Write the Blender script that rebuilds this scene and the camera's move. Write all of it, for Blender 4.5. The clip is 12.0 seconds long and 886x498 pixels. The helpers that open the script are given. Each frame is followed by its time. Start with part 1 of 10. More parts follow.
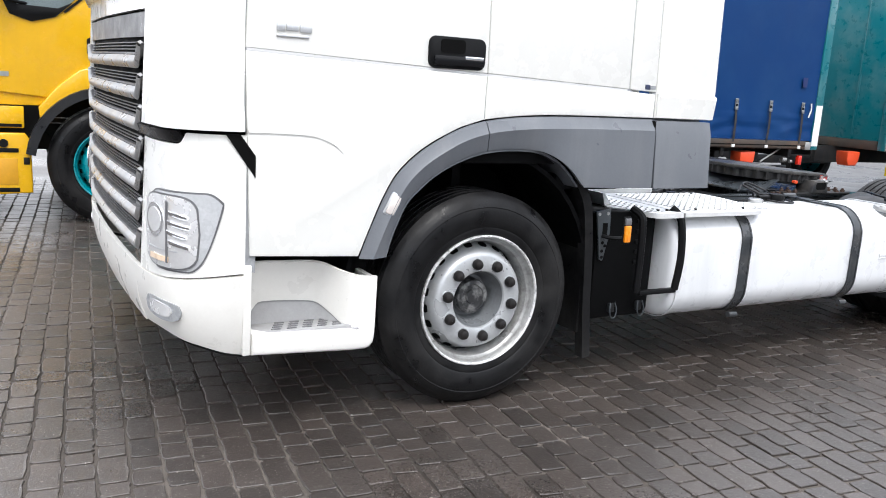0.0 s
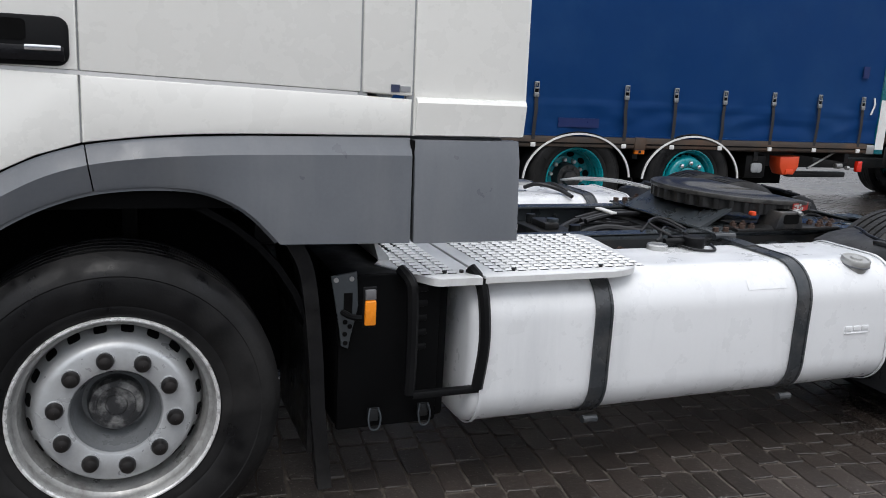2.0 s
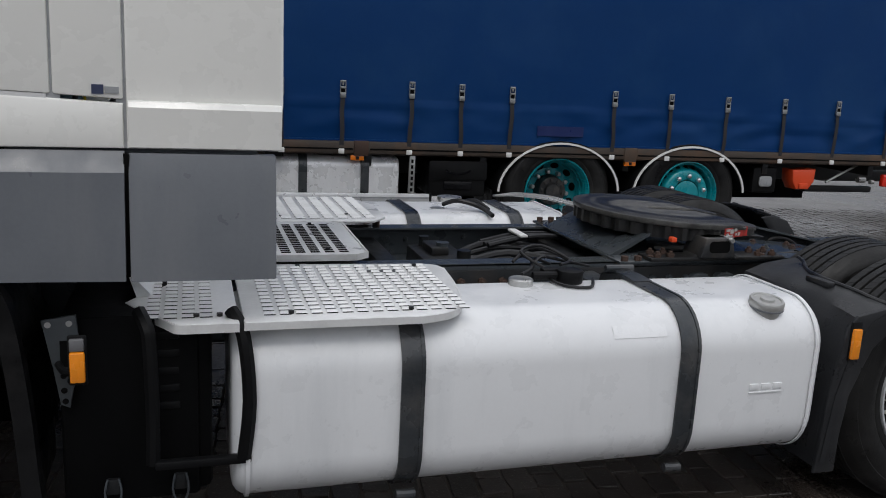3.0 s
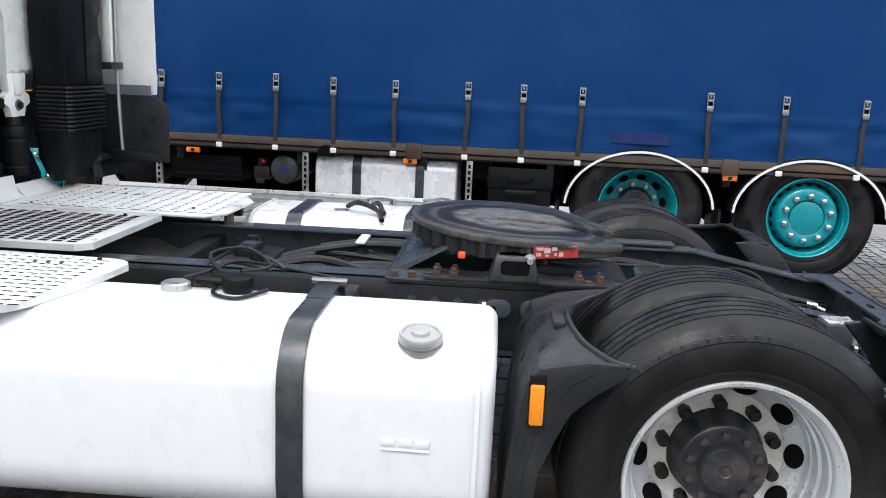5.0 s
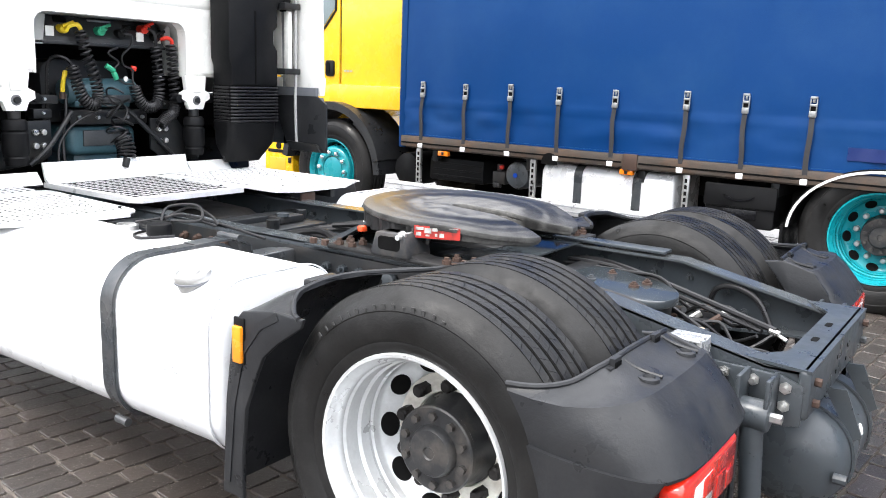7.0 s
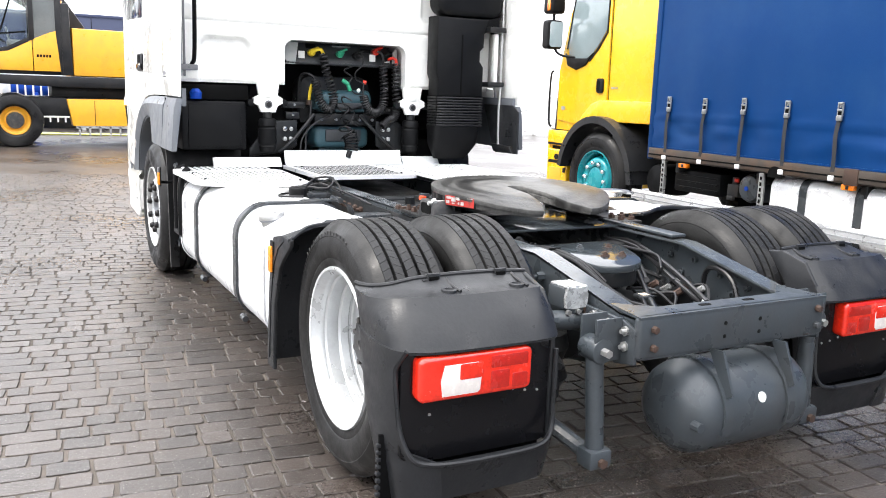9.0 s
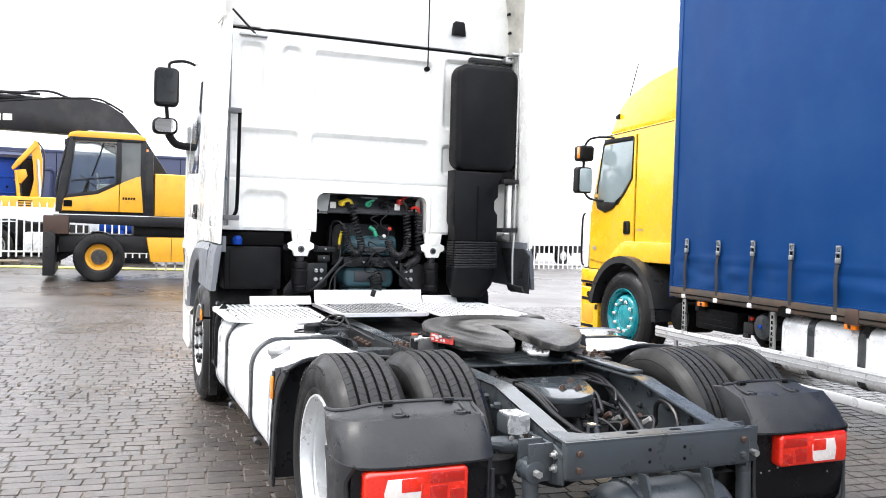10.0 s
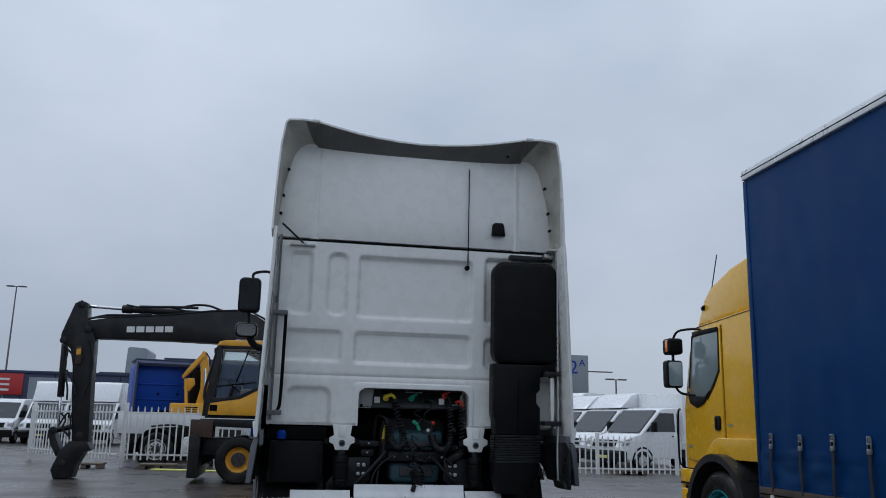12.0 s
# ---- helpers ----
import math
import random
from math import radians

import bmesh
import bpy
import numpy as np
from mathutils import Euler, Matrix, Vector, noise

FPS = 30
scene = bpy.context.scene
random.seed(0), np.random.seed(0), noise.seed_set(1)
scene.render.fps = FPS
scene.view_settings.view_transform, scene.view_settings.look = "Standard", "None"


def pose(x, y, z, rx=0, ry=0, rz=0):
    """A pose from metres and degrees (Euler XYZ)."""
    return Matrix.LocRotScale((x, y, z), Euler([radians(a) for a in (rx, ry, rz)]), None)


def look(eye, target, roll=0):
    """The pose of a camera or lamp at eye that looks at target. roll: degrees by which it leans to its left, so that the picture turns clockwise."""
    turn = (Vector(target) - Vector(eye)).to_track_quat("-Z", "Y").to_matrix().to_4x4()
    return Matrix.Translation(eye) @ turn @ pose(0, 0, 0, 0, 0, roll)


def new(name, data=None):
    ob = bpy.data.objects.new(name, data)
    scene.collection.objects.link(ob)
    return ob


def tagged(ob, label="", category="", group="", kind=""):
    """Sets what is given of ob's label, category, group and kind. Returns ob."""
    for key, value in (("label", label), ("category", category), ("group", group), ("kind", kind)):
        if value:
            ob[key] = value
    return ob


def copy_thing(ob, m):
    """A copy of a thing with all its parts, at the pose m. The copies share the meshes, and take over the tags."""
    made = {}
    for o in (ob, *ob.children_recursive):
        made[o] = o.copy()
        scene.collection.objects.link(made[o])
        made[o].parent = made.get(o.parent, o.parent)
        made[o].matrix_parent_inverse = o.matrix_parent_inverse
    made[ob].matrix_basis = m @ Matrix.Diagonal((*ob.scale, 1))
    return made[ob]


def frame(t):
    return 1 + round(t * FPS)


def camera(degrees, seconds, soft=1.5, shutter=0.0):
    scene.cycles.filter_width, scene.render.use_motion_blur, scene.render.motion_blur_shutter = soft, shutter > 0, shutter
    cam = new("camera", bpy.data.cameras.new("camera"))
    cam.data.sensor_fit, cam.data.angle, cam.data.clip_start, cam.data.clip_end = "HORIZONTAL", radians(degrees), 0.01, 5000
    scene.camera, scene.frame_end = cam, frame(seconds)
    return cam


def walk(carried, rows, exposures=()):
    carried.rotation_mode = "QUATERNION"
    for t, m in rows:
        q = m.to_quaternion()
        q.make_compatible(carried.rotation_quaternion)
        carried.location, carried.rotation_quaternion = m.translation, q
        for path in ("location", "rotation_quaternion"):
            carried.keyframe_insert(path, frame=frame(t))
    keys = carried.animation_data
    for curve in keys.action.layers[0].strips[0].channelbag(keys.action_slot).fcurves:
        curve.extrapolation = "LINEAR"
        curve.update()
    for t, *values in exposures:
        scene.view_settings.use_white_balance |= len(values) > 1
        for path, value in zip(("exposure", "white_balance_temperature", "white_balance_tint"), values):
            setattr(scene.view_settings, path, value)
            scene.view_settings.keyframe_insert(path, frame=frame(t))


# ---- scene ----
cam = camera(55.9, 12.0, 0.95)
PATH = [
    (0, (-1.861, -4.226, 1.411), (-0.903, -2.515, 1.014), 3.6),
    (0.5, (-1.383, -4.055, 1.436), (-0.438, -2.344, 1.012), 3.5),
    (1, (-0.903, -3.933, 1.477), (-0.074, -2.163, 1.051), 3.3),
    (1.5, (-0.428, -3.747, 1.501), (0.326, -1.947, 1.067), 3.4),
    (2, (0.044, -3.648, 1.512), (0.765, -1.833, 1.08), 3.1),
    (2.5, (0.521, -3.508, 1.51), (1.195, -1.674, 1.084), 3.0),
    (3, (1.02, -3.411, 1.521), (1.597, -1.542, 1.1), 2.9),
    (3.5, (1.526, -3.423, 1.548), (1.969, -1.519, 1.126), 2.8),
    (3.7, (1.72, -3.399, 1.524), (2.106, -1.483, 1.101), 2.8),
    (5.3, (3.303, -3.166, 1.492), (3.062, -1.226, 1.071), 2.7),
    (5.5, (3.488, -3.13, 1.503), (3.17, -1.201, 1.084), 2.9),
    (6, (3.977, -3.054, 1.5), (3.434, -1.174, 1.088), 2.5),
    (6.5, (4.436, -2.907, 1.459), (3.557, -1.159, 1.043), 2.3),
    (7, (4.861, -2.75, 1.424), (3.743, -1.14, 1.027), 2.1),
    (7.2, (5.039, -2.728, 1.443), (3.824, -1.192, 1.04), 2.1),
    (8.8, (6.24, -2.179, 1.383), (4.543, -1.185, 1.016), 2.0),
    (9, (6.393, -2.192, 1.373), (4.656, -1.271, 1.004), 1.9),
    (9.5, (6.726, -2.136, 1.4), (4.943, -1.293, 1.064), 1.8),
    (10, (7.019, -2.034, 1.472), (5.175, -1.263, 1.413), 1.7),
    (10.5, (7.315, -1.941, 1.46), (5.451, -1.286, 1.774), 1.7),
    (11, (7.469, -1.781, 1.48), (5.596, -1.208, 1.883), 1.7),
    (11.5, (7.599, -1.455, 1.461), (5.7, -0.987, 1.881), 1.5),
    (12, (7.514, -1.108, 1.405), (5.591, -0.743, 1.819), 1.3),
]
walk(cam, [(t, look(eye, target, roll)) for t, eye, target, roll in PATH],
     exposures=[(0.0, 2.08, 6450, 10), (0.5, 2.45, 6400, 10), (1.0, 2.32, 6400, 10), (1.5, 1.95, 6450, 10), (2.0, 1.18, 6500, 10), (2.4, 0.73, 6550, 10), (3.6, 0.63, 6550, 10), (5.3, 2.3, 6500, 10), (6.0, 2.95, 6550, 10), (7.2, 2.9, 6700, 10),
                (9.0, 2.86, 6750, 10), (9.8, 2.85, 6700, 10), (10.3, 2.05, 6550, 10), (10.8, 1.0, 6350, 9), (11.2, 0.58, 6150, 8), (12.0, 0.29, 5780, 7)])

# ---------------------------------------------------------------- world and light
world = bpy.data.worlds.new("overcast_sky")
scene.world = world
world.use_nodes = True
wn, wl = world.node_tree.nodes, world.node_tree.links
wn.clear()
sky = wn.new("ShaderNodeTexSky")
sky.sky_type = "NISHITA"
sky.sun_disc = False
sky.sun_elevation, sky.sun_rotation = radians(48), radians(200)
w_co = wn.new("ShaderNodeTexCoord")
w_map = wn.new("ShaderNodeMapping")
w_map.inputs["Scale"].default_value = (1.0, 1.0, 1.9)
w_noise = wn.new("ShaderNodeTexNoise")
w_noise.inputs["Scale"].default_value = 1.5
w_noise.inputs["Detail"].default_value = 5
w_noise.inputs["Roughness"].default_value = 0.5
w_ramp = wn.new("ShaderNodeValToRGB")
w_ramp.color_ramp.elements[0].position, w_ramp.color_ramp.elements[1].position = 0.30, 0.74
w_ramp.color_ramp.elements[0].color = (0.66, 0.70, 0.785, 1)
w_ramp.color_ramp.elements[1].color = (1.06, 1.07, 1.11, 1)
w_sky = wn.new("ShaderNodeMix")
w_sky.data_type = "RGBA"
w_sky.inputs[0].default_value = 0.93
w_gain = wn.new("ShaderNodeVectorMath")
w_gain.operation = "SCALE"
w_gain.inputs["Scale"].default_value = 0.10
w_bg = wn.new("ShaderNodeBackground")
w_bg.inputs["Strength"].default_value = 0.56
w_out = wn.new("ShaderNodeOutputWorld")
wl.new(w_co.outputs["Generated"], w_map.inputs["Vector"])
wl.new(w_map.outputs["Vector"], w_noise.inputs["Vector"])
wl.new(w_noise.outputs["Fac"], w_ramp.inputs["Fac"])
wl.new(sky.outputs["Color"], w_gain.inputs[0])
wl.new(w_gain.outputs["Vector"], w_sky.inputs[6])
wl.new(w_ramp.outputs["Color"], w_sky.inputs[7])
# an overcast dome: brighter towards the zenith than at the horizon
w_sep = wn.new("ShaderNodeSeparateXYZ")
w_rise = wn.new("ShaderNodeMapRange")
w_rise.inputs["From Min"].default_value, w_rise.inputs["From Max"].default_value = 0.0, 0.75
w_rise.inputs["To Min"].default_value, w_rise.inputs["To Max"].default_value = 0.80, 1.36
w_dome = wn.new("ShaderNodeVectorMath")
w_dome.operation = "SCALE"
wl.new(w_co.outputs["Generated"], w_sep.inputs[0])
wl.new(w_sep.outputs["Z"], w_rise.inputs["Value"])
wl.new(w_sky.outputs[2], w_dome.inputs[0])
wl.new(w_rise.outputs["Result"], w_dome.inputs["Scale"])
wl.new(w_dome.outputs["Vector"], w_bg.inputs["Color"])
wl.new(w_bg.outputs["Background"], w_out.inputs["Surface"])

sun_data = bpy.data.lights.new("sun", "SUN")
sun_data.energy, sun_data.angle, sun_data.color = 0.5, radians(25), (1.0, 0.97, 0.93)
sun = new("sun", sun_data)
sun.matrix_basis = look((0, 0, 20), (0 + 4.5, 12.0, 0))


# ---------------------------------------------------------------- materials
def node(nt, kind, **values):
    n = nt.nodes.new(kind)
    for key, value in values.items():
        n.inputs[key].default_value = value
    return n


def material(name, color, rough=0.5, metal=0.0, vary=0.12, scale=9.0, fine=90.0, bump=0.15, dirt=None,
             dirt_amount=0.0, dirt_scale=3.0, coat=0.0, rough_vary=0.15, spec=0.5, piece=0.0, bump_scale=None, streak=False):
    """A painted, plastic or metal surface with two scales of variation, dirt, and fine relief."""
    m = bpy.data.materials.new(name)
    m.use_nodes = True
    nt = m.node_tree
    bsdf = nt.nodes["Principled BSDF"]
    bsdf.inputs["Metallic"].default_value = metal
    bsdf.inputs["Coat Weight"].default_value = coat
    bsdf.inputs["Coat Roughness"].default_value = 0.08
    bsdf.inputs["Specular IOR Level"].default_value = spec
    co = nt.nodes.new("ShaderNodeTexCoord")
    big = node(nt, "ShaderNodeTexNoise", Scale=scale, Detail=4.0, Roughness=0.6)
    small = node(nt, "ShaderNodeTexNoise", Scale=fine, Detail=3.0, Roughness=0.6)
    for n in (big, small):
        nt.links.new(co.outputs["Object"], n.inputs["Vector"])
    mix = node(nt, "ShaderNodeMath")
    mix.operation = "ADD"
    nt.links.new(big.outputs["Fac"], mix.inputs[0])
    nt.links.new(small.outputs["Fac"], mix.inputs[1])
    rng = node(nt, "ShaderNodeMapRange")
    rng.inputs["From Min"].default_value, rng.inputs["From Max"].default_value = 0.6, 1.4
    rng.inputs["To Min"].default_value, rng.inputs["To Max"].default_value = 1 - vary, 1 + vary
    nt.links.new(mix.outputs[0], rng.inputs["Value"])
    base = nt.nodes.new("ShaderNodeVectorMath")
    base.operation = "SCALE"
    base.inputs[0].default_value = color
    nt.links.new(rng.outputs["Result"], base.inputs["Scale"])
    last = base.outputs["Vector"]
    if piece:
        info = nt.nodes.new("ShaderNodeObjectInfo")
        geo = nt.nodes.new("ShaderNodeNewGeometry")
        both = nt.nodes.new("ShaderNodeMath")
        both.operation = "ADD"
        nt.links.new(info.outputs["Random"], both.inputs[0])
        nt.links.new(geo.outputs["Random Per Island"], both.inputs[1])
        frac = nt.nodes.new("ShaderNodeMath")
        frac.operation = "FRACT"
        nt.links.new(both.outputs[0], frac.inputs[0])
        pr = node(nt, "ShaderNodeMapRange")
        pr.inputs["To Min"].default_value, pr.inputs["To Max"].default_value = 1 - piece, 1 + piece
        nt.links.new(frac.outputs[0], pr.inputs["Value"])
        sc = nt.nodes.new("ShaderNodeVectorMath")
        sc.operation = "SCALE"
        nt.links.new(last, sc.inputs[0])
        nt.links.new(pr.outputs["Result"], sc.inputs["Scale"])
        last = sc.outputs["Vector"]
    if dirt:
        dn = node(nt, "ShaderNodeTexNoise", Scale=dirt_scale, Detail=6.0, Roughness=0.65)
        if streak:
            mp = nt.nodes.new("ShaderNodeMapping")
            mp.inputs["Scale"].default_value = (6.0, 6.0, 0.7)
            nt.links.new(co.outputs["Object"], mp.inputs["Vector"])
            nt.links.new(mp.outputs["Vector"], dn.inputs["Vector"])
        else:
            nt.links.new(co.outputs["Object"], dn.inputs["Vector"])
        dr = node(nt, "ShaderNodeMapRange")
        dr.inputs["From Min"].default_value, dr.inputs["From Max"].default_value = 0.46, 0.72
        dr.inputs["To Max"].default_value = dirt_amount
        nt.links.new(dn.outputs["Fac"], dr.inputs["Value"])
        dm = nt.nodes.new("ShaderNodeMix")
        dm.data_type = "RGBA"
        dm.inputs[7].default_value = (*dirt, 1)
        nt.links.new(dr.outputs["Result"], dm.inputs[0])
        nt.links.new(last, dm.inputs[6])
        last = dm.outputs[2]
    nt.links.new(last, bsdf.inputs["Base Color"])
    rr = node(nt, "ShaderNodeMapRange")
    rr.inputs["From Min"].default_value, rr.inputs["From Max"].default_value = 0.3, 0.7
    rr.inputs["To Min"].default_value, rr.inputs["To Max"].default_value = max(0.02, rough - rough_vary), min(1, rough + rough_vary)
    nt.links.new(big.outputs["Fac"], rr.inputs["Value"])
    nt.links.new(rr.outputs["Result"], bsdf.inputs["Roughness"])
    if bump:
        bm_node = node(nt, "ShaderNodeBump", Strength=bump, Distance=0.004)
        if bump_scale:
            bn = node(nt, "ShaderNodeTexNoise", Scale=bump_scale, Detail=3.0)
            nt.links.new(co.outputs["Object"], bn.inputs["Vector"])
            nt.links.new(bn.outputs["Fac"], bm_node.inputs["Height"])
        else:
            nt.links.new(small.outputs["Fac"], bm_node.inputs["Height"])
        nt.links.new(bm_node.outputs["Normal"], bsdf.inputs["Normal"])
    return m


def glass(name, color=(0.9, 0.95, 0.95), rough=0.02):
    m = bpy.data.materials.new(name)
    m.use_nodes = True
    b = m.node_tree.nodes["Principled BSDF"]
    b.inputs["Base Color"].default_value = (*color, 1)
    b.inputs["Roughness"].default_value = rough
    b.inputs["Transmission Weight"].default_value = 1.0
    b.inputs["IOR"].default_value = 1.45
    return m


WHITE = material("white_paint", (0.84, 0.835, 0.795), 0.28, vary=0.012, coat=0.5, bump=0.01, dirt=(0.62, 0.60, 0.54), dirt_amount=0.02, streak=True, dirt_scale=1.2, rough_vary=0.04)
CREAM = material("white_bumper_plastic", (0.80, 0.785, 0.74), 0.35, vary=0.02, coat=0.2, bump=0.02, dirt=(0.5, 0.47, 0.42), dirt_amount=0.2)
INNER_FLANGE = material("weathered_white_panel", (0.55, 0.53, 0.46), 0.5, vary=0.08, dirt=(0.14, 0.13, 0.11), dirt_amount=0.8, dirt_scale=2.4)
# base darkened for the shade under the spoiler, with dirt over it
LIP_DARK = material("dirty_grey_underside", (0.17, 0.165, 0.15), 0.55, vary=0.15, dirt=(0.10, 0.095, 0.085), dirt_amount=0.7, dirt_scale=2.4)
CREASE = material("soft_panel_crease", (0.62, 0.62, 0.62), 0.5, vary=0.05)
GREY_TRIM = material("grey_plastic_trim", (0.125, 0.135, 0.15), 0.42, vary=0.06, bump=0.05, dirt=(0.25, 0.25, 0.25), dirt_amount=0.25, streak=True, dirt_scale=1.0)
GRILLE_GREY = material("grey_grille_plastic", (0.13, 0.13, 0.135), 0.4, vary=0.06)
STEP_GREY = material("grey_step_plastic", (0.36, 0.36, 0.36), 0.5, vary=0.08, dirt=(0.2, 0.19, 0.18), dirt_amount=0.4)
SLAT = material("silver_grey_slat_plastic", (0.34, 0.345, 0.35), 0.34, metal=0.25, vary=0.08, dirt=(0.30, 0.20, 0.10), dirt_amount=0.35, dirt_scale=6.0)
SILVER = material("silver_trim", (0.66, 0.67, 0.68), 0.3, metal=0.7, vary=0.05)
BLACK = material("black_plastic", (0.0045, 0.0047, 0.0053), 0.5, vary=0.2, bump=0.1, dirt=(0.012, 0.012, 0.012), dirt_amount=0.5, spec=0.16)
BLACK_GLOSS = material("black_gloss_plastic", (0.006, 0.006, 0.007), 0.22, vary=0.1, spec=0.24)
# near-black for gaps and holes; also laid as sheets where only shade shows
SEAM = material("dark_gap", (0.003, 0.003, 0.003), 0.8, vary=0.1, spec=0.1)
CHASSIS = material("grey_chassis_paint", (0.043, 0.051, 0.058), 0.34, vary=0.14, bump=0.08, dirt=(0.042, 0.036, 0.03), dirt_amount=0.32, dirt_scale=5.0, spec=0.45)
# wet, and paler than CHASSIS: sky light on the top flanges put into the base
RAIL_TOP = material("wet_grey_rail_paint", (0.062, 0.071, 0.077), 0.13, vary=0.25, bump=0.04, dirt=(0.040, 0.036, 0.032), dirt_amount=0.5, dirt_scale=6.0, rough_vary=0.12, spec=0.42)
PLATE_DARK = material("wet_dark_plate", (0.036, 0.043, 0.048), 0.13, vary=0.3, bump=0.05, dirt=(0.09, 0.09, 0.09), dirt_amount=0.3, dirt_scale=9.0, spec=0.5)
CHASSIS_DARK = material("dark_chassis_paint", (0.013, 0.0145, 0.016), 0.42, vary=0.3, dirt=(0.045, 0.035, 0.028), dirt_amount=0.5, dirt_scale=6.0, spec=0.3)
MUDGUARD = material("grey_mudguard_plastic", (0.0165, 0.0175, 0.0195), 0.42, vary=0.22, bump=0.2, dirt=(0.036, 0.036, 0.037), dirt_amount=0.5, dirt_scale=5.0, rough_vary=0.22, spec=0.32)
RUBBER = material("tyre_rubber", (0.0045, 0.0045, 0.005), 0.48, vary=0.3, bump=0.12, dirt=(0.030, 0.029, 0.028), dirt_amount=0.85, dirt_scale=2.2, spec=0.25, rough_vary=0.3)
TREAD = material("tyre_tread_rubber", (0.008, 0.0079, 0.0078), 0.5, vary=0.3, bump=0.25, dirt=(0.036, 0.0355, 0.035), dirt_amount=0.55, dirt_scale=4.0, spec=0.28, rough_vary=0.25)
TREAD_BLOCK = material("wet_tread_block", (0.009, 0.009, 0.0095), 0.56, vary=0.4, bump=0.4, dirt=(0.045, 0.044, 0.043), dirt_amount=0.6, dirt_scale=9.0, spec=0.30, rough_vary=0.25)
HOSE = material("black_rubber_hose", (0.010, 0.010, 0.011), 0.4, vary=0.15, spec=0.35)
RIM = material("silver_painted_rim", (0.66, 0.68, 0.69), 0.34, metal=0.35, vary=0.06, bump=0.05, dirt=(0.22, 0.21, 0.20), dirt_amount=0.35, dirt_scale=6.0)
RIM_EDGE = material("worn_rim_flange", (0.40, 0.40, 0.39), 0.38, metal=0.4, vary=0.18, dirt=(0.12, 0.11, 0.10), dirt_amount=0.55, dirt_scale=26.0)
RIM_WORN = material("bright_worn_rim_edge", (0.80, 0.80, 0.79), 0.32, metal=0.4, vary=0.12, dirt=(0.10, 0.09, 0.085), dirt_amount=0.8, dirt_scale=34.0)
HUB_CONE = material("grey_painted_hub_cone", (0.20, 0.21, 0.22), 0.36, metal=0.3, vary=0.15, dirt=(0.08, 0.075, 0.07), dirt_amount=0.4, dirt_scale=9.0)
HUB_WORN = material("scuffed_hub_cap", (0.035, 0.036, 0.038), 0.4, metal=0.2, vary=0.2, dirt=(0.42, 0.42, 0.41), dirt_amount=0.8, dirt_scale=17.0)
BOX_BLACK = material("matt_black_plastic", (0.0032, 0.0033, 0.0036), 0.6, vary=0.25, bump=0.1, spec=0.07)
LABEL_RED = material("weathered_red_label", (0.42, 0.025, 0.018), 0.5, vary=0.2, dirt=(0.03, 0.02, 0.018), dirt_amount=0.9, dirt_scale=22.0)
LABEL_WHITE = material("weathered_white_label", (0.44, 0.43, 0.41), 0.5, vary=0.1, dirt=(0.06, 0.05, 0.045), dirt_amount=0.9, dirt_scale=26.0)
WET_GREY = material("wet_grey_plate_paint", (0.040, 0.048, 0.054), 0.10, vary=0.2, bump=0.03, dirt=(0.030, 0.028, 0.026), dirt_amount=0.3, dirt_scale=4.0, rough_vary=0.12, spec=0.6)
FOIL = material("torn_silver_foil", (0.50, 0.51, 0.51), 0.3, metal=0.5, vary=0.45, scale=24.0, bump=0.9, bump_scale=30.0)
RIM_FRONT = material("grey_silver_rim", (0.50, 0.515, 0.525), 0.34, metal=0.4, vary=0.06, bump=0.05, dirt=(0.2, 0.19, 0.185), dirt_amount=0.35, dirt_scale=8.0)
DISC_WORN = material("worn_disc_face", (0.70, 0.68, 0.62), 0.45, metal=0.1, vary=0.12, dirt=(0.22, 0.17, 0.12), dirt_amount=0.6, dirt_scale=11.0)
HUB = material("dark_wheel_hub", (0.024, 0.025, 0.027), 0.4, metal=0.15, vary=0.3, dirt=(0.11, 0.095, 0.08), dirt_amount=0.6, dirt_scale=12.0)
HUB_GREY = material("grey_wheel_hub", (0.075, 0.08, 0.085), 0.42, metal=0.2, vary=0.2, dirt=(0.03, 0.03, 0.03), dirt_amount=0.4)
NUT = material("dark_wheel_nut", (0.006, 0.006, 0.0065), 0.4, vary=0.35, dirt=(0.03, 0.022, 0.018), dirt_amount=0.4, dirt_scale=9.0, spec=0.3)
RUST = material("rusty_bolt", (0.055, 0.031, 0.022), 0.7, metal=0.1, vary=0.5, fine=160.0)
STEEL = material("zinc_steel", (0.48, 0.48, 0.47), 0.35, metal=0.8, vary=0.15)
ALU = material("ribbed_aluminium", (0.74, 0.75, 0.76), 0.34, metal=0.55, vary=0.06, dirt=(0.35, 0.34, 0.33), dirt_amount=0.3)
ALU_TANK = material("bare_aluminium_tank", (0.82, 0.83, 0.84), 0.3, metal=0.25, vary=0.05, dirt=(0.5, 0.5, 0.5), dirt_amount=0.3, streak=True)
TANK = material("white_painted_tank", (0.74, 0.75, 0.76), 0.33, vary=0.02, coat=0.2, bump=0.02, dirt=(0.42, 0.44, 0.46), dirt_amount=0.35, streak=True, dirt_scale=0.9)
STRAP = material("black_steel_strap", (0.036, 0.041, 0.046), 0.3, metal=0.2, vary=0.25, dirt=(0.13, 0.125, 0.12), dirt_amount=0.45, dirt_scale=8.0)
PLATE = material("perforated_aluminium_plate", (0.78, 0.785, 0.78), 0.40, metal=0.25, vary=0.06, dirt=(0.42, 0.41, 0.40), dirt_amount=0.3, dirt_scale=6.0)
